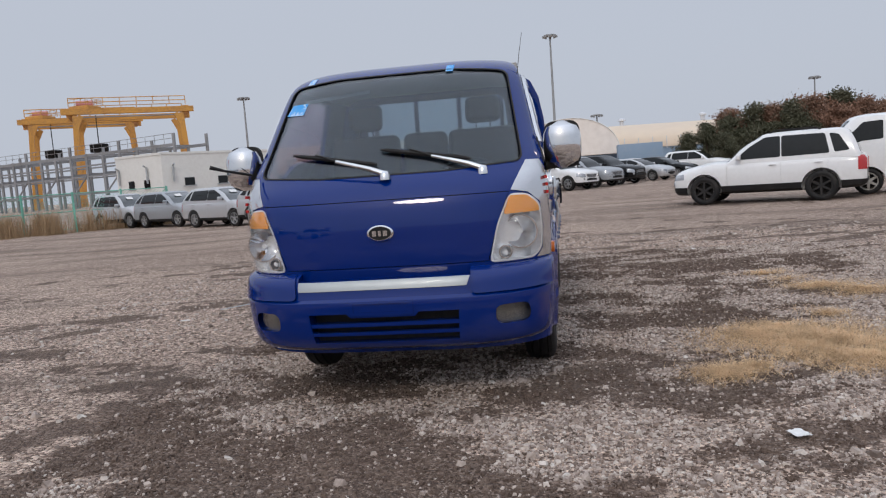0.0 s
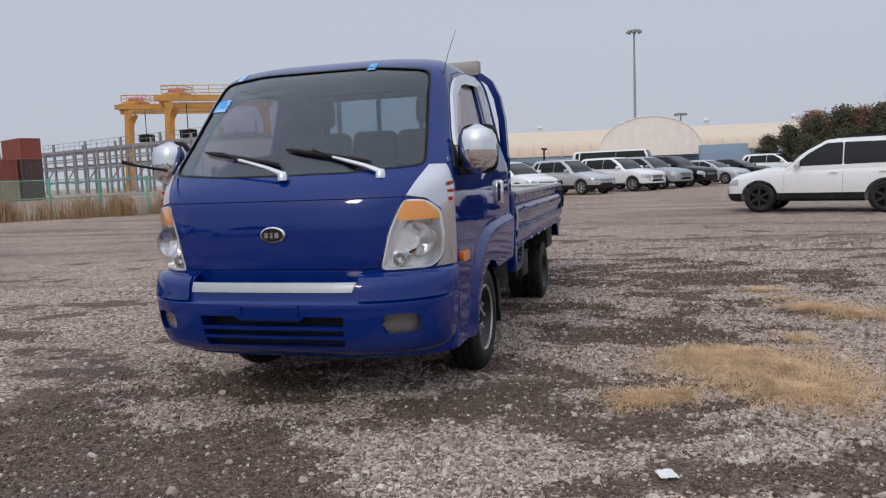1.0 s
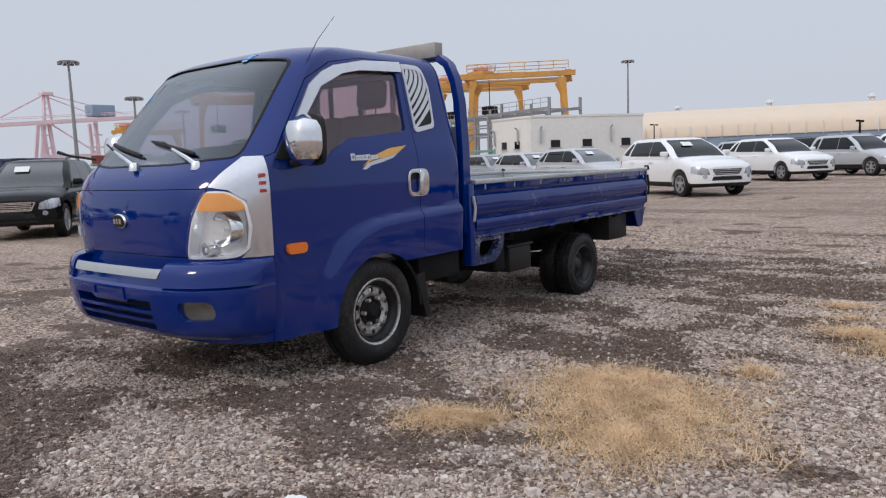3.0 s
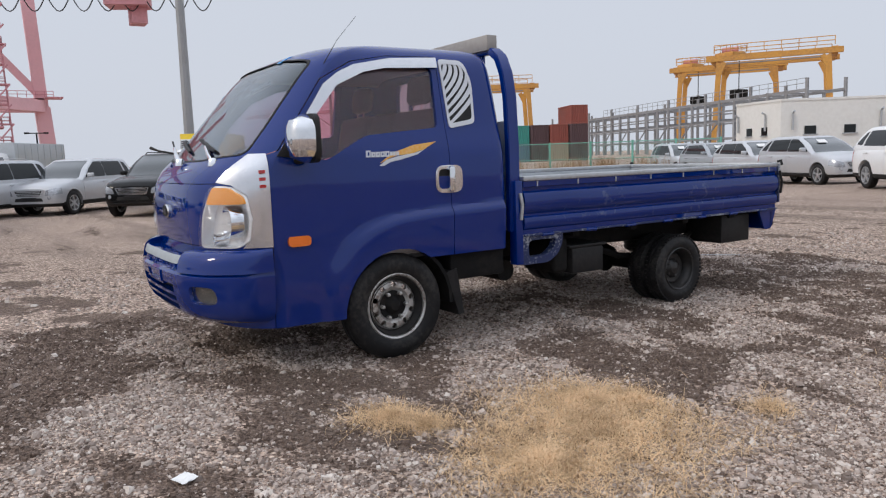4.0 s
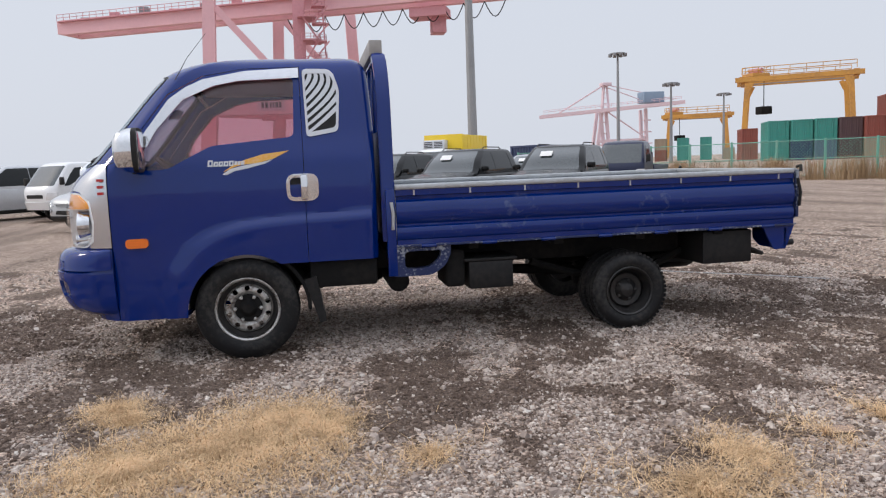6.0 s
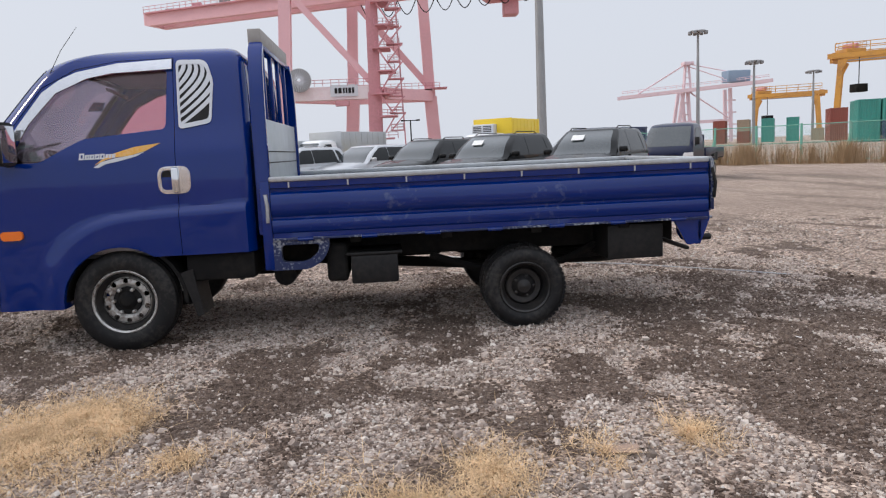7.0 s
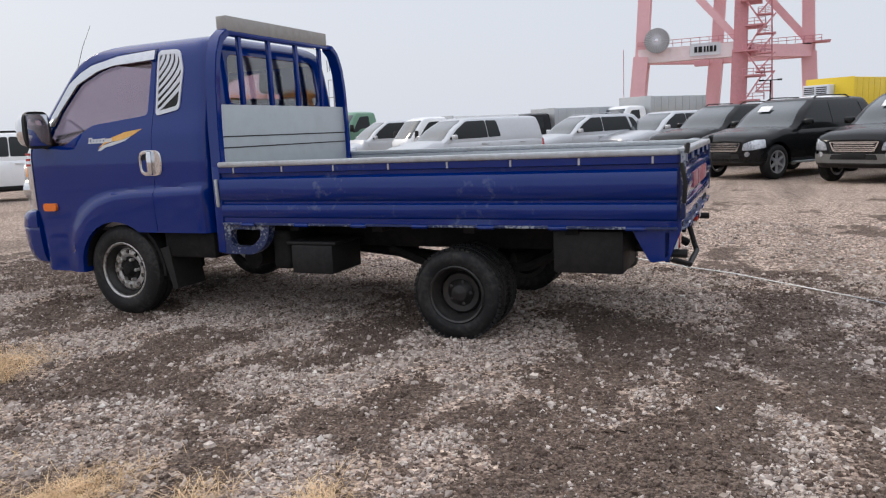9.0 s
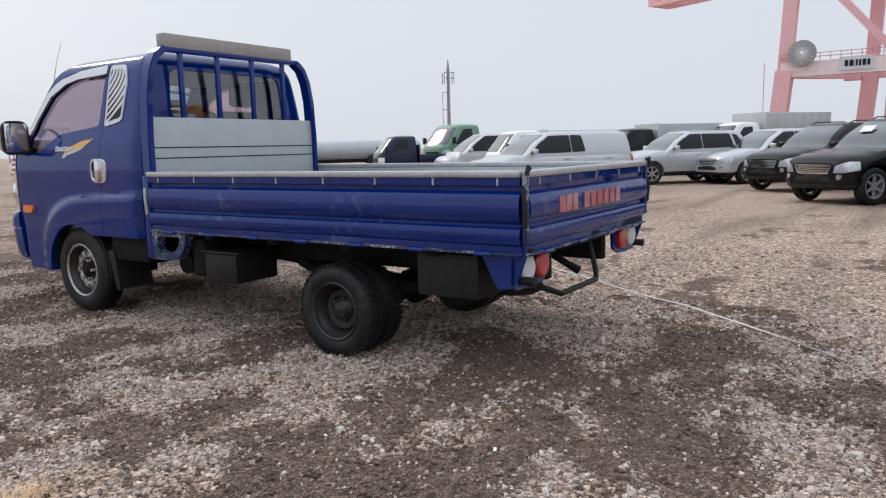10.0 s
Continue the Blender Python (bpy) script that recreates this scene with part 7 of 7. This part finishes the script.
for i, (x, y, h, sp, kind) in enumerate([(9.6, 54.5, 3.0, 2.3, 0), (10.9, 54.0, 3.6, 2.4, 0), (12.4, 53.6, 4.1, 2.5, 0), (14.1, 53.2, 4.6, 2.6, 0), (16.0, 54.5, 4.7, 3.0, 1), (18.3, 54.0, 4.9, 3.0, 1), (16.6, 52.0, 4.7, 2.4, 0), (20.3, 54.0, 5.3, 1.8, 0), (21.6, 53.6, 4.4, 3.0, 1), (23.8, 53.0, 4.2, 2.9, 1), (26.0, 52.6, 3.6, 2.7, 1), (13.0, 56.0, 4.4, 2.6, 1), (15.0, 52.0, 3.4, 2.8, 0), (19.6, 52.0, 3.9, 3.0, 1), (22.5, 51.5, 3.4, 2.9, 1), (12.0, 52.0, 2.8, 2.6, 0), (17.5, 51.5, 3.2, 2.8, 0)]):
    tree((x, y), h, sp, LEAF_RUST if kind else LEAF_GREEN, "rusty brown bare-twigged tree" if kind else "dark green scrubby pine tree", kind == 0, 5 + i)

# ---------------------------------------------------------------- the gravel yard
# dark damp earth patches: x, y, radius x, radius y
EARTH = [(-1.5, -1.6, 0.9, 0.45), (-0.15, -2.0, 1.0, 0.42), (0.5, -1.15, 0.6, 0.30), (0.75, -0.75, 0.6, 0.35), (1.40, -0.80, 0.45, 0.22), (-1.1, -0.6, 0.9, 0.4), (0.3, -0.1, 0.8, 0.4), (1.5, 1.1, 0.5, 0.25), (1.5, 5.1, 0.7, 0.4), (2.55, 2.70, 0.65, 0.42), (2.05, 2.75, 0.5, 0.32), (1.43, 3.8, 0.7, 0.4),
         (2.42, 2.1, 0.45, 0.30), (1.75, 1.95, 0.5, 0.28), (0.44, 3.6, 0.8, 0.35), (0.9, 4.25, 0.5, 0.3), (0.3, 4.9, 0.9, 0.5), (1.0, 0.2, 0.4, 0.25), (3.2, 4.2, 0.9, 0.5), (2.35, 3.15, 0.45, 0.26), (0.2, -3.0, 1.2, 0.4), (-1.3, -2.6, 1.0, 0.35), (-0.2, -3.6, 0.9, 0.3)]
STRAW_SPOTS = [(2.45, 0.10, 0.70, 0.60, 6.0), (2.62, -0.35, 0.55, 0.42, 3.0), (1.75, -0.58, 0.26, 0.20, 1.0), (2.15, 0.30, 0.35, 0.25, 1.3), (1.95, -0.48, 0.22, 0.18, 0.6), (3.30, 1.80, 0.60, 0.32, 1.4), (3.05, 2.10, 0.45, 0.25, 1.2), (2.95, 2.55, 0.30, 0.16, 0.5), (2.80, 2.95, 0.32, 0.16, 0.5), (2.33, 0.50, 0.30, 0.22, 0.9), (2.75, 0.9, 0.3, 0.25, 0.5)]


def earth_at(x, y):
    """0 for loose gravel, 1 for bare dark earth."""
    v = 0.0
    wob = Vector((x * 1.4, y * 1.4, 0.3))
    dx, dy = noise.fractal(wob, 1.0, 2.0, 3) * 0.5, noise.fractal(wob + Vector((9, 4, 2)), 1.0, 2.0, 3) * 0.5
    for cx, cy, rx, ry in EARTH:
        d = ((x + dx - cx) / rx) ** 2 + ((y + dy - cy) / ry) ** 2
        if d < 3.0:
            v = max(v, min(1.0, (3.0 - d) / 2.6))
    n = noise.fractal(Vector((x * 1.1 + y * 0.35, y * 1.9 - x * 0.5, 7.7)), 0.7, 2.0, 6)
    off = ease((math.hypot(x - 1.5, y - 1.0) - 5.0) / 7.0)
    return max(0.0, min(1.0, v * 0.78 + 0.02 - 0.10 * off + (1.5 - 0.7 * off) * n))


def straw_at(x, y):
    """How thickly matted straw covers the ground."""
    v = 0.0
    for cx, cy, rx, ry, share in STRAW_SPOTS:
        d = ((x - cx) / rx) ** 2 + ((y - cy) / ry) ** 2
        v += math.exp(-d * 1.3) * min(1.0, 0.4 + share * 0.2)
    return max(0.0, min(1.0, 1.05 * v + 1.05 * noise.fractal(Vector((x * 2.3, y * 2.3, 1.7)), 0.8, 2.0, 5) - 0.12 * (v < 0.3))) if v > 0.05 else 0.0


def spread_axis(lo, hi, step, far):
    mid = list(np.arange(lo, hi + 1e-6, step))
    out, d = [], step
    p = hi
    right = []
    while p < far:
        d *= 1.16
        p += d
        right.append(p)
    d, p, left = step, lo, []
    while p > -far:
        d *= 1.16
        p -= d
        left.append(p)
    return np.array(left[::-1] + mid + right)


gx, gy = spread_axis(-5, 7, 0.085, 3000), spread_axis(-5, 9, 0.085, 3000)
NX, NY = len(gx), len(gy)
co = np.zeros((NY, NX, 3))
tint, mat_ = np.zeros((NY, NX)), np.zeros((NY, NX))
for j, y in enumerate(gy):
    for i, x in enumerate(gx):
        near = abs(x) < 60 and abs(y) < 60
        co[j, i] = (x, y, level(x, y) if abs(x) < 130 and abs(y) < 70 else 0.0)
        tint[j, i] = earth_at(x, y) if near else 0.08
        mat_[j, i] = straw_at(x, y) if abs(x - 2) < 5 and abs(y - 1) < 6 else 0.0
idx = (np.arange(NY - 1)[:, None] * NX + np.arange(NX - 1)[None]).reshape(-1, 1)
quads = np.concatenate([idx, idx + 1, idx + NX + 1, idx + NX], 1)
me = bpy.data.meshes.new("ground")
me.from_pydata(co.reshape(-1, 3).tolist(), [], quads.tolist())
for p in me.polygons:
    p.use_smooth = True
at = me.attributes.new("earth", "FLOAT", "POINT")
at.data.foreach_set("value", tint.reshape(-1).astype(np.float32))
at = me.attributes.new("straw", "FLOAT", "POINT")
at.data.foreach_set("value", mat_.reshape(-1).astype(np.float32))


def ground_material():
    m = bpy.data.materials.new("gravel_and_earth")
    m.use_nodes = True
    n, l = m.node_tree.nodes, m.node_tree.links
    b = n["Principled BSDF"]
    tc = n.new("ShaderNodeTexCoord")

    def vor(scale, feature="F1"):
        v = n.new("ShaderNodeTexVoronoi")
        v.feature = feature
        v.inputs["Scale"].default_value, v.inputs["Randomness"].default_value = scale, 1.0
        l.new(tc.outputs["Object"], v.inputs["Vector"])
        return v

    def noise_tex(scale, detail=6.0):
        t = n.new("ShaderNodeTexNoise")
        t.inputs["Scale"].default_value, t.inputs["Detail"].default_value = scale, detail
        l.new(tc.outputs["Object"], t.inputs["Vector"])
        return t

    def ramp(src, stops):
        r = n.new("ShaderNodeValToRGB")
        while len(r.color_ramp.elements) < len(stops):
            r.color_ramp.elements.new(0.5)
        for e, (p, c) in zip(r.color_ramp.elements, stops):
            e.position, e.color = p, (*c, 1)
        l.new(src, r.inputs[0])
        return r

    def mix(fac, a, c, mode="MIX"):
        x = n.new("ShaderNodeMix")
        x.data_type, x.blend_type = "RGBA", mode
        if isinstance(fac, float):
            x.inputs[0].default_value = fac
        else:
            l.new(fac, x.inputs[0])
        for s, v in ((6, a), (7, c)):
            if isinstance(v, tuple):
                x.inputs[s].default_value = (*v, 1)
            else:
                l.new(v, x.inputs[s])
        return x.outputs[2]

    big, small = vor(34.0), vor(95.0)
    bright = n.new("ShaderNodeSeparateColor")
    l.new(big.outputs["Color"], bright.inputs[0])
    stone = ramp(bright.outputs[0], [(0.0, (0.14, 0.103, 0.086)), (0.35, (0.45, 0.358, 0.308)), (0.75, (0.72, 0.600, 0.525)), (1.0, (0.90, 0.78, 0.69))])
    b2 = n.new("ShaderNodeSeparateColor")
    l.new(small.outputs["Color"], b2.inputs[0])
    grit = ramp(b2.outputs[1], [(0.0, (0.065, 0.047, 0.039)), (0.6, (0.32, 0.248, 0.208)), (1.0, (0.70, 0.585, 0.51))])
    edge = ramp(big.outputs["Distance"], [(0.0, (1, 1, 1)), (0.42, (1, 1, 1)), (0.62, (0, 0, 0))])
    gravel = mix(edge.outputs[0], grit.outputs[0], stone.outputs[0])
    soil_n = noise_tex(3.0)
    soil = ramp(soil_n.outputs[0], [(0.25, (0.054, 0.037, 0.031)), (0.55, (0.104, 0.075, 0.062)), (0.8, (0.172, 0.128, 0.104))])
    soil_grit = mix(0.34, soil.outputs[0], grit.outputs[0], "MIX")
    att = n.new("ShaderNodeAttribute")
    att.attribute_name = "earth"
    broken = n.new("ShaderNodeMath")
    broken.operation = "MULTIPLY_ADD"
    nz = noise_tex(9.0, 8.0)
    l.new(nz.outputs[0], broken.inputs[0])
    broken.inputs[1].default_value = 1.7
    less = n.new("ShaderNodeMath")
    less.operation, less.inputs[1].default_value = "SUBTRACT", 0.85
    l.new(att.outputs["Fac"], less.inputs[0])
    l.new(less.outputs[0], broken.inputs[2])
    mask = ramp(broken.outputs[0], [(0.36, (0, 0, 0)), (0.62, (1, 1, 1))])
    col = mix(mask.outputs[0], gravel, soil_grit)
    broad = noise_tex(0.16, 4.0)
    tone = ramp(broad.outputs[0], [(0.3, (0.89, 0.825, 0.77)), (0.7, (1.17, 1.105, 1.04))])
    col = mix(1.0, col, tone.outputs[0], "MULTIPLY")
    mp = n.new("ShaderNodeMapping")
    mp.inputs["Rotation"].default_value, mp.inputs["Scale"].default_value = (0, 0, radians(8)), (0.10, 0.85, 1)
    l.new(tc.outputs["Object"], mp.inputs["Vector"])
    tracks = noise_tex(1.0, 5.0)
    l.new(mp.outputs[0], tracks.inputs["Vector"])
    worn = ramp(tracks.outputs[0], [(0.50, (0, 0, 0)), (0.64, (0.5, 0.5, 0.5))])
    col = mix(worn.outputs[0], col, (0.150, 0.115, 0.094))
    thatch = n.new("ShaderNodeAttribute")
    thatch.attribute_name = "straw"
    fibre = noise_tex(70.0, 8.0)
    tan_ = ramp(fibre.outputs[0], [(0.32, (0.12, 0.080, 0.053)), (0.5, (0.38, 0.270, 0.175)), (0.68, (0.72, 0.55, 0.37))])
    cover = n.new("ShaderNodeMath")
    cover.operation = "MULTIPLY_ADD"
    clump = noise_tex(22.0, 8.0)
    l.new(clump.outputs[0], cover.inputs[0])
    cover.inputs[1].default_value = 1.3
    bare = n.new("ShaderNodeMath")
    bare.operation, bare.inputs[1].default_value = "SUBTRACT", 0.62
    l.new(thatch.outputs["Fac"], bare.inputs[0])
    l.new(bare.outputs[0], cover.inputs[2])
    laid = ramp(cover.outputs[0], [(0.50, (0, 0, 0)), (0.85, (0.6, 0.6, 0.6))])
    col = mix(laid.outputs[0], col, tan_.outputs[0])
    l.new(col, b.inputs["Base Color"])
    b.inputs["Roughness"].default_value = 0.92
    b.inputs["Specular IOR Level"].default_value = 0.25
    hgt = n.new("ShaderNodeMath")
    hgt.operation = "ADD"
    inv = n.new("ShaderNodeMath")
    inv.operation, inv.inputs[1].default_value = "MULTIPLY", -1.0
    l.new(big.outputs["Distance"], inv.inputs[0])
    sm = n.new("ShaderNodeMath")
    sm.operation, sm.inputs[1].default_value = "MULTIPLY", -0.4
    l.new(small.outputs["Distance"], sm.inputs[0])
    l.new(inv.outputs[0], hgt.inputs[0]); l.new(sm.outputs[0], hgt.inputs[1])
    bp = n.new("ShaderNodeBump")
    bp.inputs["Strength"].default_value, bp.inputs["Distance"].default_value = 1.0, 0.03
    l.new(hgt.outputs[0], bp.inputs["Height"]); l.new(bp.outputs[0], b.inputs["Normal"])
    return m


me.materials.append(ground_material())
tagged(new("ground", me), "grey gravel yard with dark earth patches", "ground", "", "structure")


def stone_material():
    m = bpy.data.materials.new("loose_stones")
    m.use_nodes = True
    n, l = m.node_tree.nodes, m.node_tree.links
    b = n["Principled BSDF"]
    geo, r = n.new("ShaderNodeNewGeometry"), n.new("ShaderNodeValToRGB")
    while len(r.color_ramp.elements) < 5:
        r.color_ramp.elements.new(0.5)
    for e, (p, c) in zip(r.color_ramp.elements, [(0, (0.19, 0.143, 0.118)), (0.3, (0.46, 0.368, 0.315)), (0.7, (0.72, 0.605, 0.530)), (0.95, (0.87, 0.76, 0.675)), (1.0, (0.92, 0.85, 0.78))]):
        e.position, e.color = p, (*c, 1)
    l.new(geo.outputs["Random Per Island"], r.inputs[0])
    tc, nz, mx = n.new("ShaderNodeTexCoord"), n.new("ShaderNodeTexNoise"), n.new("ShaderNodeMix")
    nz.inputs["Scale"].default_value, nz.inputs["Detail"].default_value = 60.0, 5.0
    l.new(tc.outputs["Object"], nz.inputs["Vector"])
    mx.data_type, mx.blend_type = "RGBA", "MULTIPLY"
    mx.inputs[0].default_value = 0.6
    l.new(r.outputs[0], mx.inputs[6]); l.new(nz.outputs[0], mx.inputs[7])
    l.new(mx.outputs[2], b.inputs["Base Color"])
    b.inputs["Roughness"].default_value = 0.9
    return m


def stones(name, count, size, area, label, seed, keep_earth, mat=None):
    rng = np.random.default_rng(seed)
    x0, x1, y0, y1 = area
    x, y = x0 + (x1 - x0) * rng.random(count * 4), y0 + (y1 - y0) * rng.random(count * 4)
    i, j = np.searchsorted(gx, x), np.searchsorted(gy, y)
    e = tint[j, i] + np.array([0.62 * noise.fractal(Vector((a * 4.5, b * 6.0, 3.3)), 0.8, 2.0, 3) for a, b in zip(x.tolist(), y.tolist())])
    keep = rng.random(count * 4) < (np.clip(1.12 - e * 1.8, keep_earth, 1.0) if mat is None else np.clip(e * 1.8 - 0.35, 0.03, 1.0))
    pts = np.stack([x, y, co[j, i, 2]], 1)[keep][:count]
    count = len(pts)
    ico = np.array([(-1, -1, -1), (1, -1, -1), (1, 1, -1), (-1, 1, -1), (-0.7, -0.7, 1), (0.7, -0.7, 1), (0.7, 0.7, 1), (-0.7, 0.7, 1)]) * 0.72
    tri = np.array([(0, 1, 5), (0, 5, 4), (1, 2, 6), (1, 6, 5), (2, 3, 7), (2, 7, 6), (3, 0, 4), (3, 4, 7), (4, 5, 6), (4, 6, 7)])
    s = size * (0.42 + 0.85 * rng.random(count) ** 2.4 + 0.7 * (rng.random(count) > 0.97))
    ax = np.stack([s * (0.8 + 0.5 * rng.random(count)), s * (0.7 + 0.4 * rng.random(count)), s * (0.45 + 0.35 * rng.random(count))], 1)
    v = ico[None] * (1 + 0.28 * rng.normal(0, 1, (count, 8, 1))) * ax[:, None]
    a, t = rng.random(count) * 2 * np.pi, rng.normal(0, 0.35, count)
    c, si, ct, st = np.cos(a), np.sin(a), np.cos(t), np.sin(t)
    y1_, z1_ = v[..., 1] * ct[:, None] - v[..., 2] * st[:, None], v[..., 1] * st[:, None] + v[..., 2] * ct[:, None]
    X, Y = v[..., 0] * c[:, None] - y1_ * si[:, None], v[..., 0] * si[:, None] + y1_ * c[:, None]
    out = np.stack([X + pts[:, 0:1], Y + pts[:, 1:2], z1_ + pts[:, 2:3] + ax[:, 2:3] * 0.30], -1)
    me = bpy.data.meshes.new(name)
    F = (np.arange(count)[:, None, None] * 8 + tri[None]).reshape(-1, 3)
    me.vertices.add(count * 8)
    me.vertices.foreach_set("co", out.reshape(-1).astype(np.float32))
    me.loops.add(len(F) * 3)
    me.loops.foreach_set("vertex_index", F.reshape(-1).astype(np.int32))
    me.polygons.add(len(F))
    me.polygons.foreach_set("loop_start", np.arange(0, len(F) * 3, 3, dtype=np.int32))
    me.update(calc_edges=True)
    me.shade_flat()
    me.materials.append(mat or STONE)
    return tagged(new(name, me), label, "gravel", "", "stuff")


STONE = stone_material()
stones("gravel", 115000, 0.0108, (-1.6, 4.4, -3.4, 5.6), "loose pale grey crushed gravel", 3, 0.05)
stones("grit", 50000, 0.0075, (-1.2, 4.3, -3.3, 5.4), "fine brown-grey grit between the stones", 8, 0.16)
CLOD = material("dark_earth_clods", (0.105, 0.075, 0.060), 0.95, 0, 0, (0.26, 0.200, 0.165), 30, 0.9, 0.3, 200, shine=0.1)
stones("earth_clods", 40000, 0.0120, (-1.6, 4.3, -3.4, 5.6), "dark brown crumbs of earth and small stones", 21, 0.0, CLOD)
stones("coarse_gravel", 13000, 0.020, (-4.5, 5.4, -4.0, 8.0), "scattered larger grey stones", 4, 0.10)
blades("dry_straw", STRAW_SPOTS, 24000, 0.05, 0.20, 0.9, 0.0012, STRAW, "flattened yellow straw on gravel", 0.97, True)

# litter
lit = thing("paper_litter", pose(1.89, -1.55, level(1.89, -1.55) + 0.010, 3, 2, 24), "crumpled white paper scrap on gravel", "litter", "litter")
bm = bmesh.new()
bmesh.ops.create_grid(bm, x_segments=10, y_segments=8, size=0.036)
for v in bm.verts:
    v.co.x *= 1.05
    v.co.z = 0.010 + 0.007 * noise.noise(v.co * 30) + 0.006 * noise.noise(v.co * 80)
bmesh.ops.solidify(bm, geom=bm.faces[:], thickness=0.002)
part("sheet", bm, PAPER, lit)
for x, y, a, s in ((-2.76, 1.59, 10, 0.9), (2.5, 5.37, 70, 1.1), (1.5, 4.12, 30, 0.35), (0.35, -2.35, 50, 0.4)):
    copy_thing(lit, pose(x, y, level(x, y) + 0.010, 0, 0, a) @ Matrix.Diagonal((1.3 * s, 0.5 * s, s, 1)))
card = bmesh.new()
bmesh.ops.create_grid(card, x_segments=14, y_segments=8, size=0.5)
for v in card.verts:
    r = 1 + 0.25 * noise.noise(Vector((v.co.x * 5, v.co.y * 5, 2.0)))
    v.co = Vector((v.co.x * 0.13 * r, v.co.y * 0.075 * r, 0.006 * noise.noise(v.co * 9) + 0.006))
bmesh.ops.solidify(card, geom=card.faces[:], thickness=0.004)
CARD = material("weathered_brown_card", (0.36, 0.25, 0.19), 0.9, 0, 0, (0.22, 0.14, 0.10), 20, 0.7)
scrap = tagged(new("card_scrap", to_mesh("card_scrap", card, CARD)), "torn brown scrap of card lying on gravel", "litter", "litter")
scrap.matrix_basis = pose(2.93, 2.62, level(2.93, 2.62) + 0.014, 2, -3, 80)
wire_ob = tagged(part("ground_cable", tube([(x, y, level(x, y) + 0.008) for x, y in ((-0.48, 5.15), (-0.78, 4.83), (-1.12, 4.42), (-1.44, 4.00), (-1.62, 3.68), (-1.84, 3.35), (-2.10, 3.04), (-2.7, 2.2))], 0.006, 6), GALV), "thin pale cable lying on gravel", "cable")
bpy.data.scenes.remove(bench)
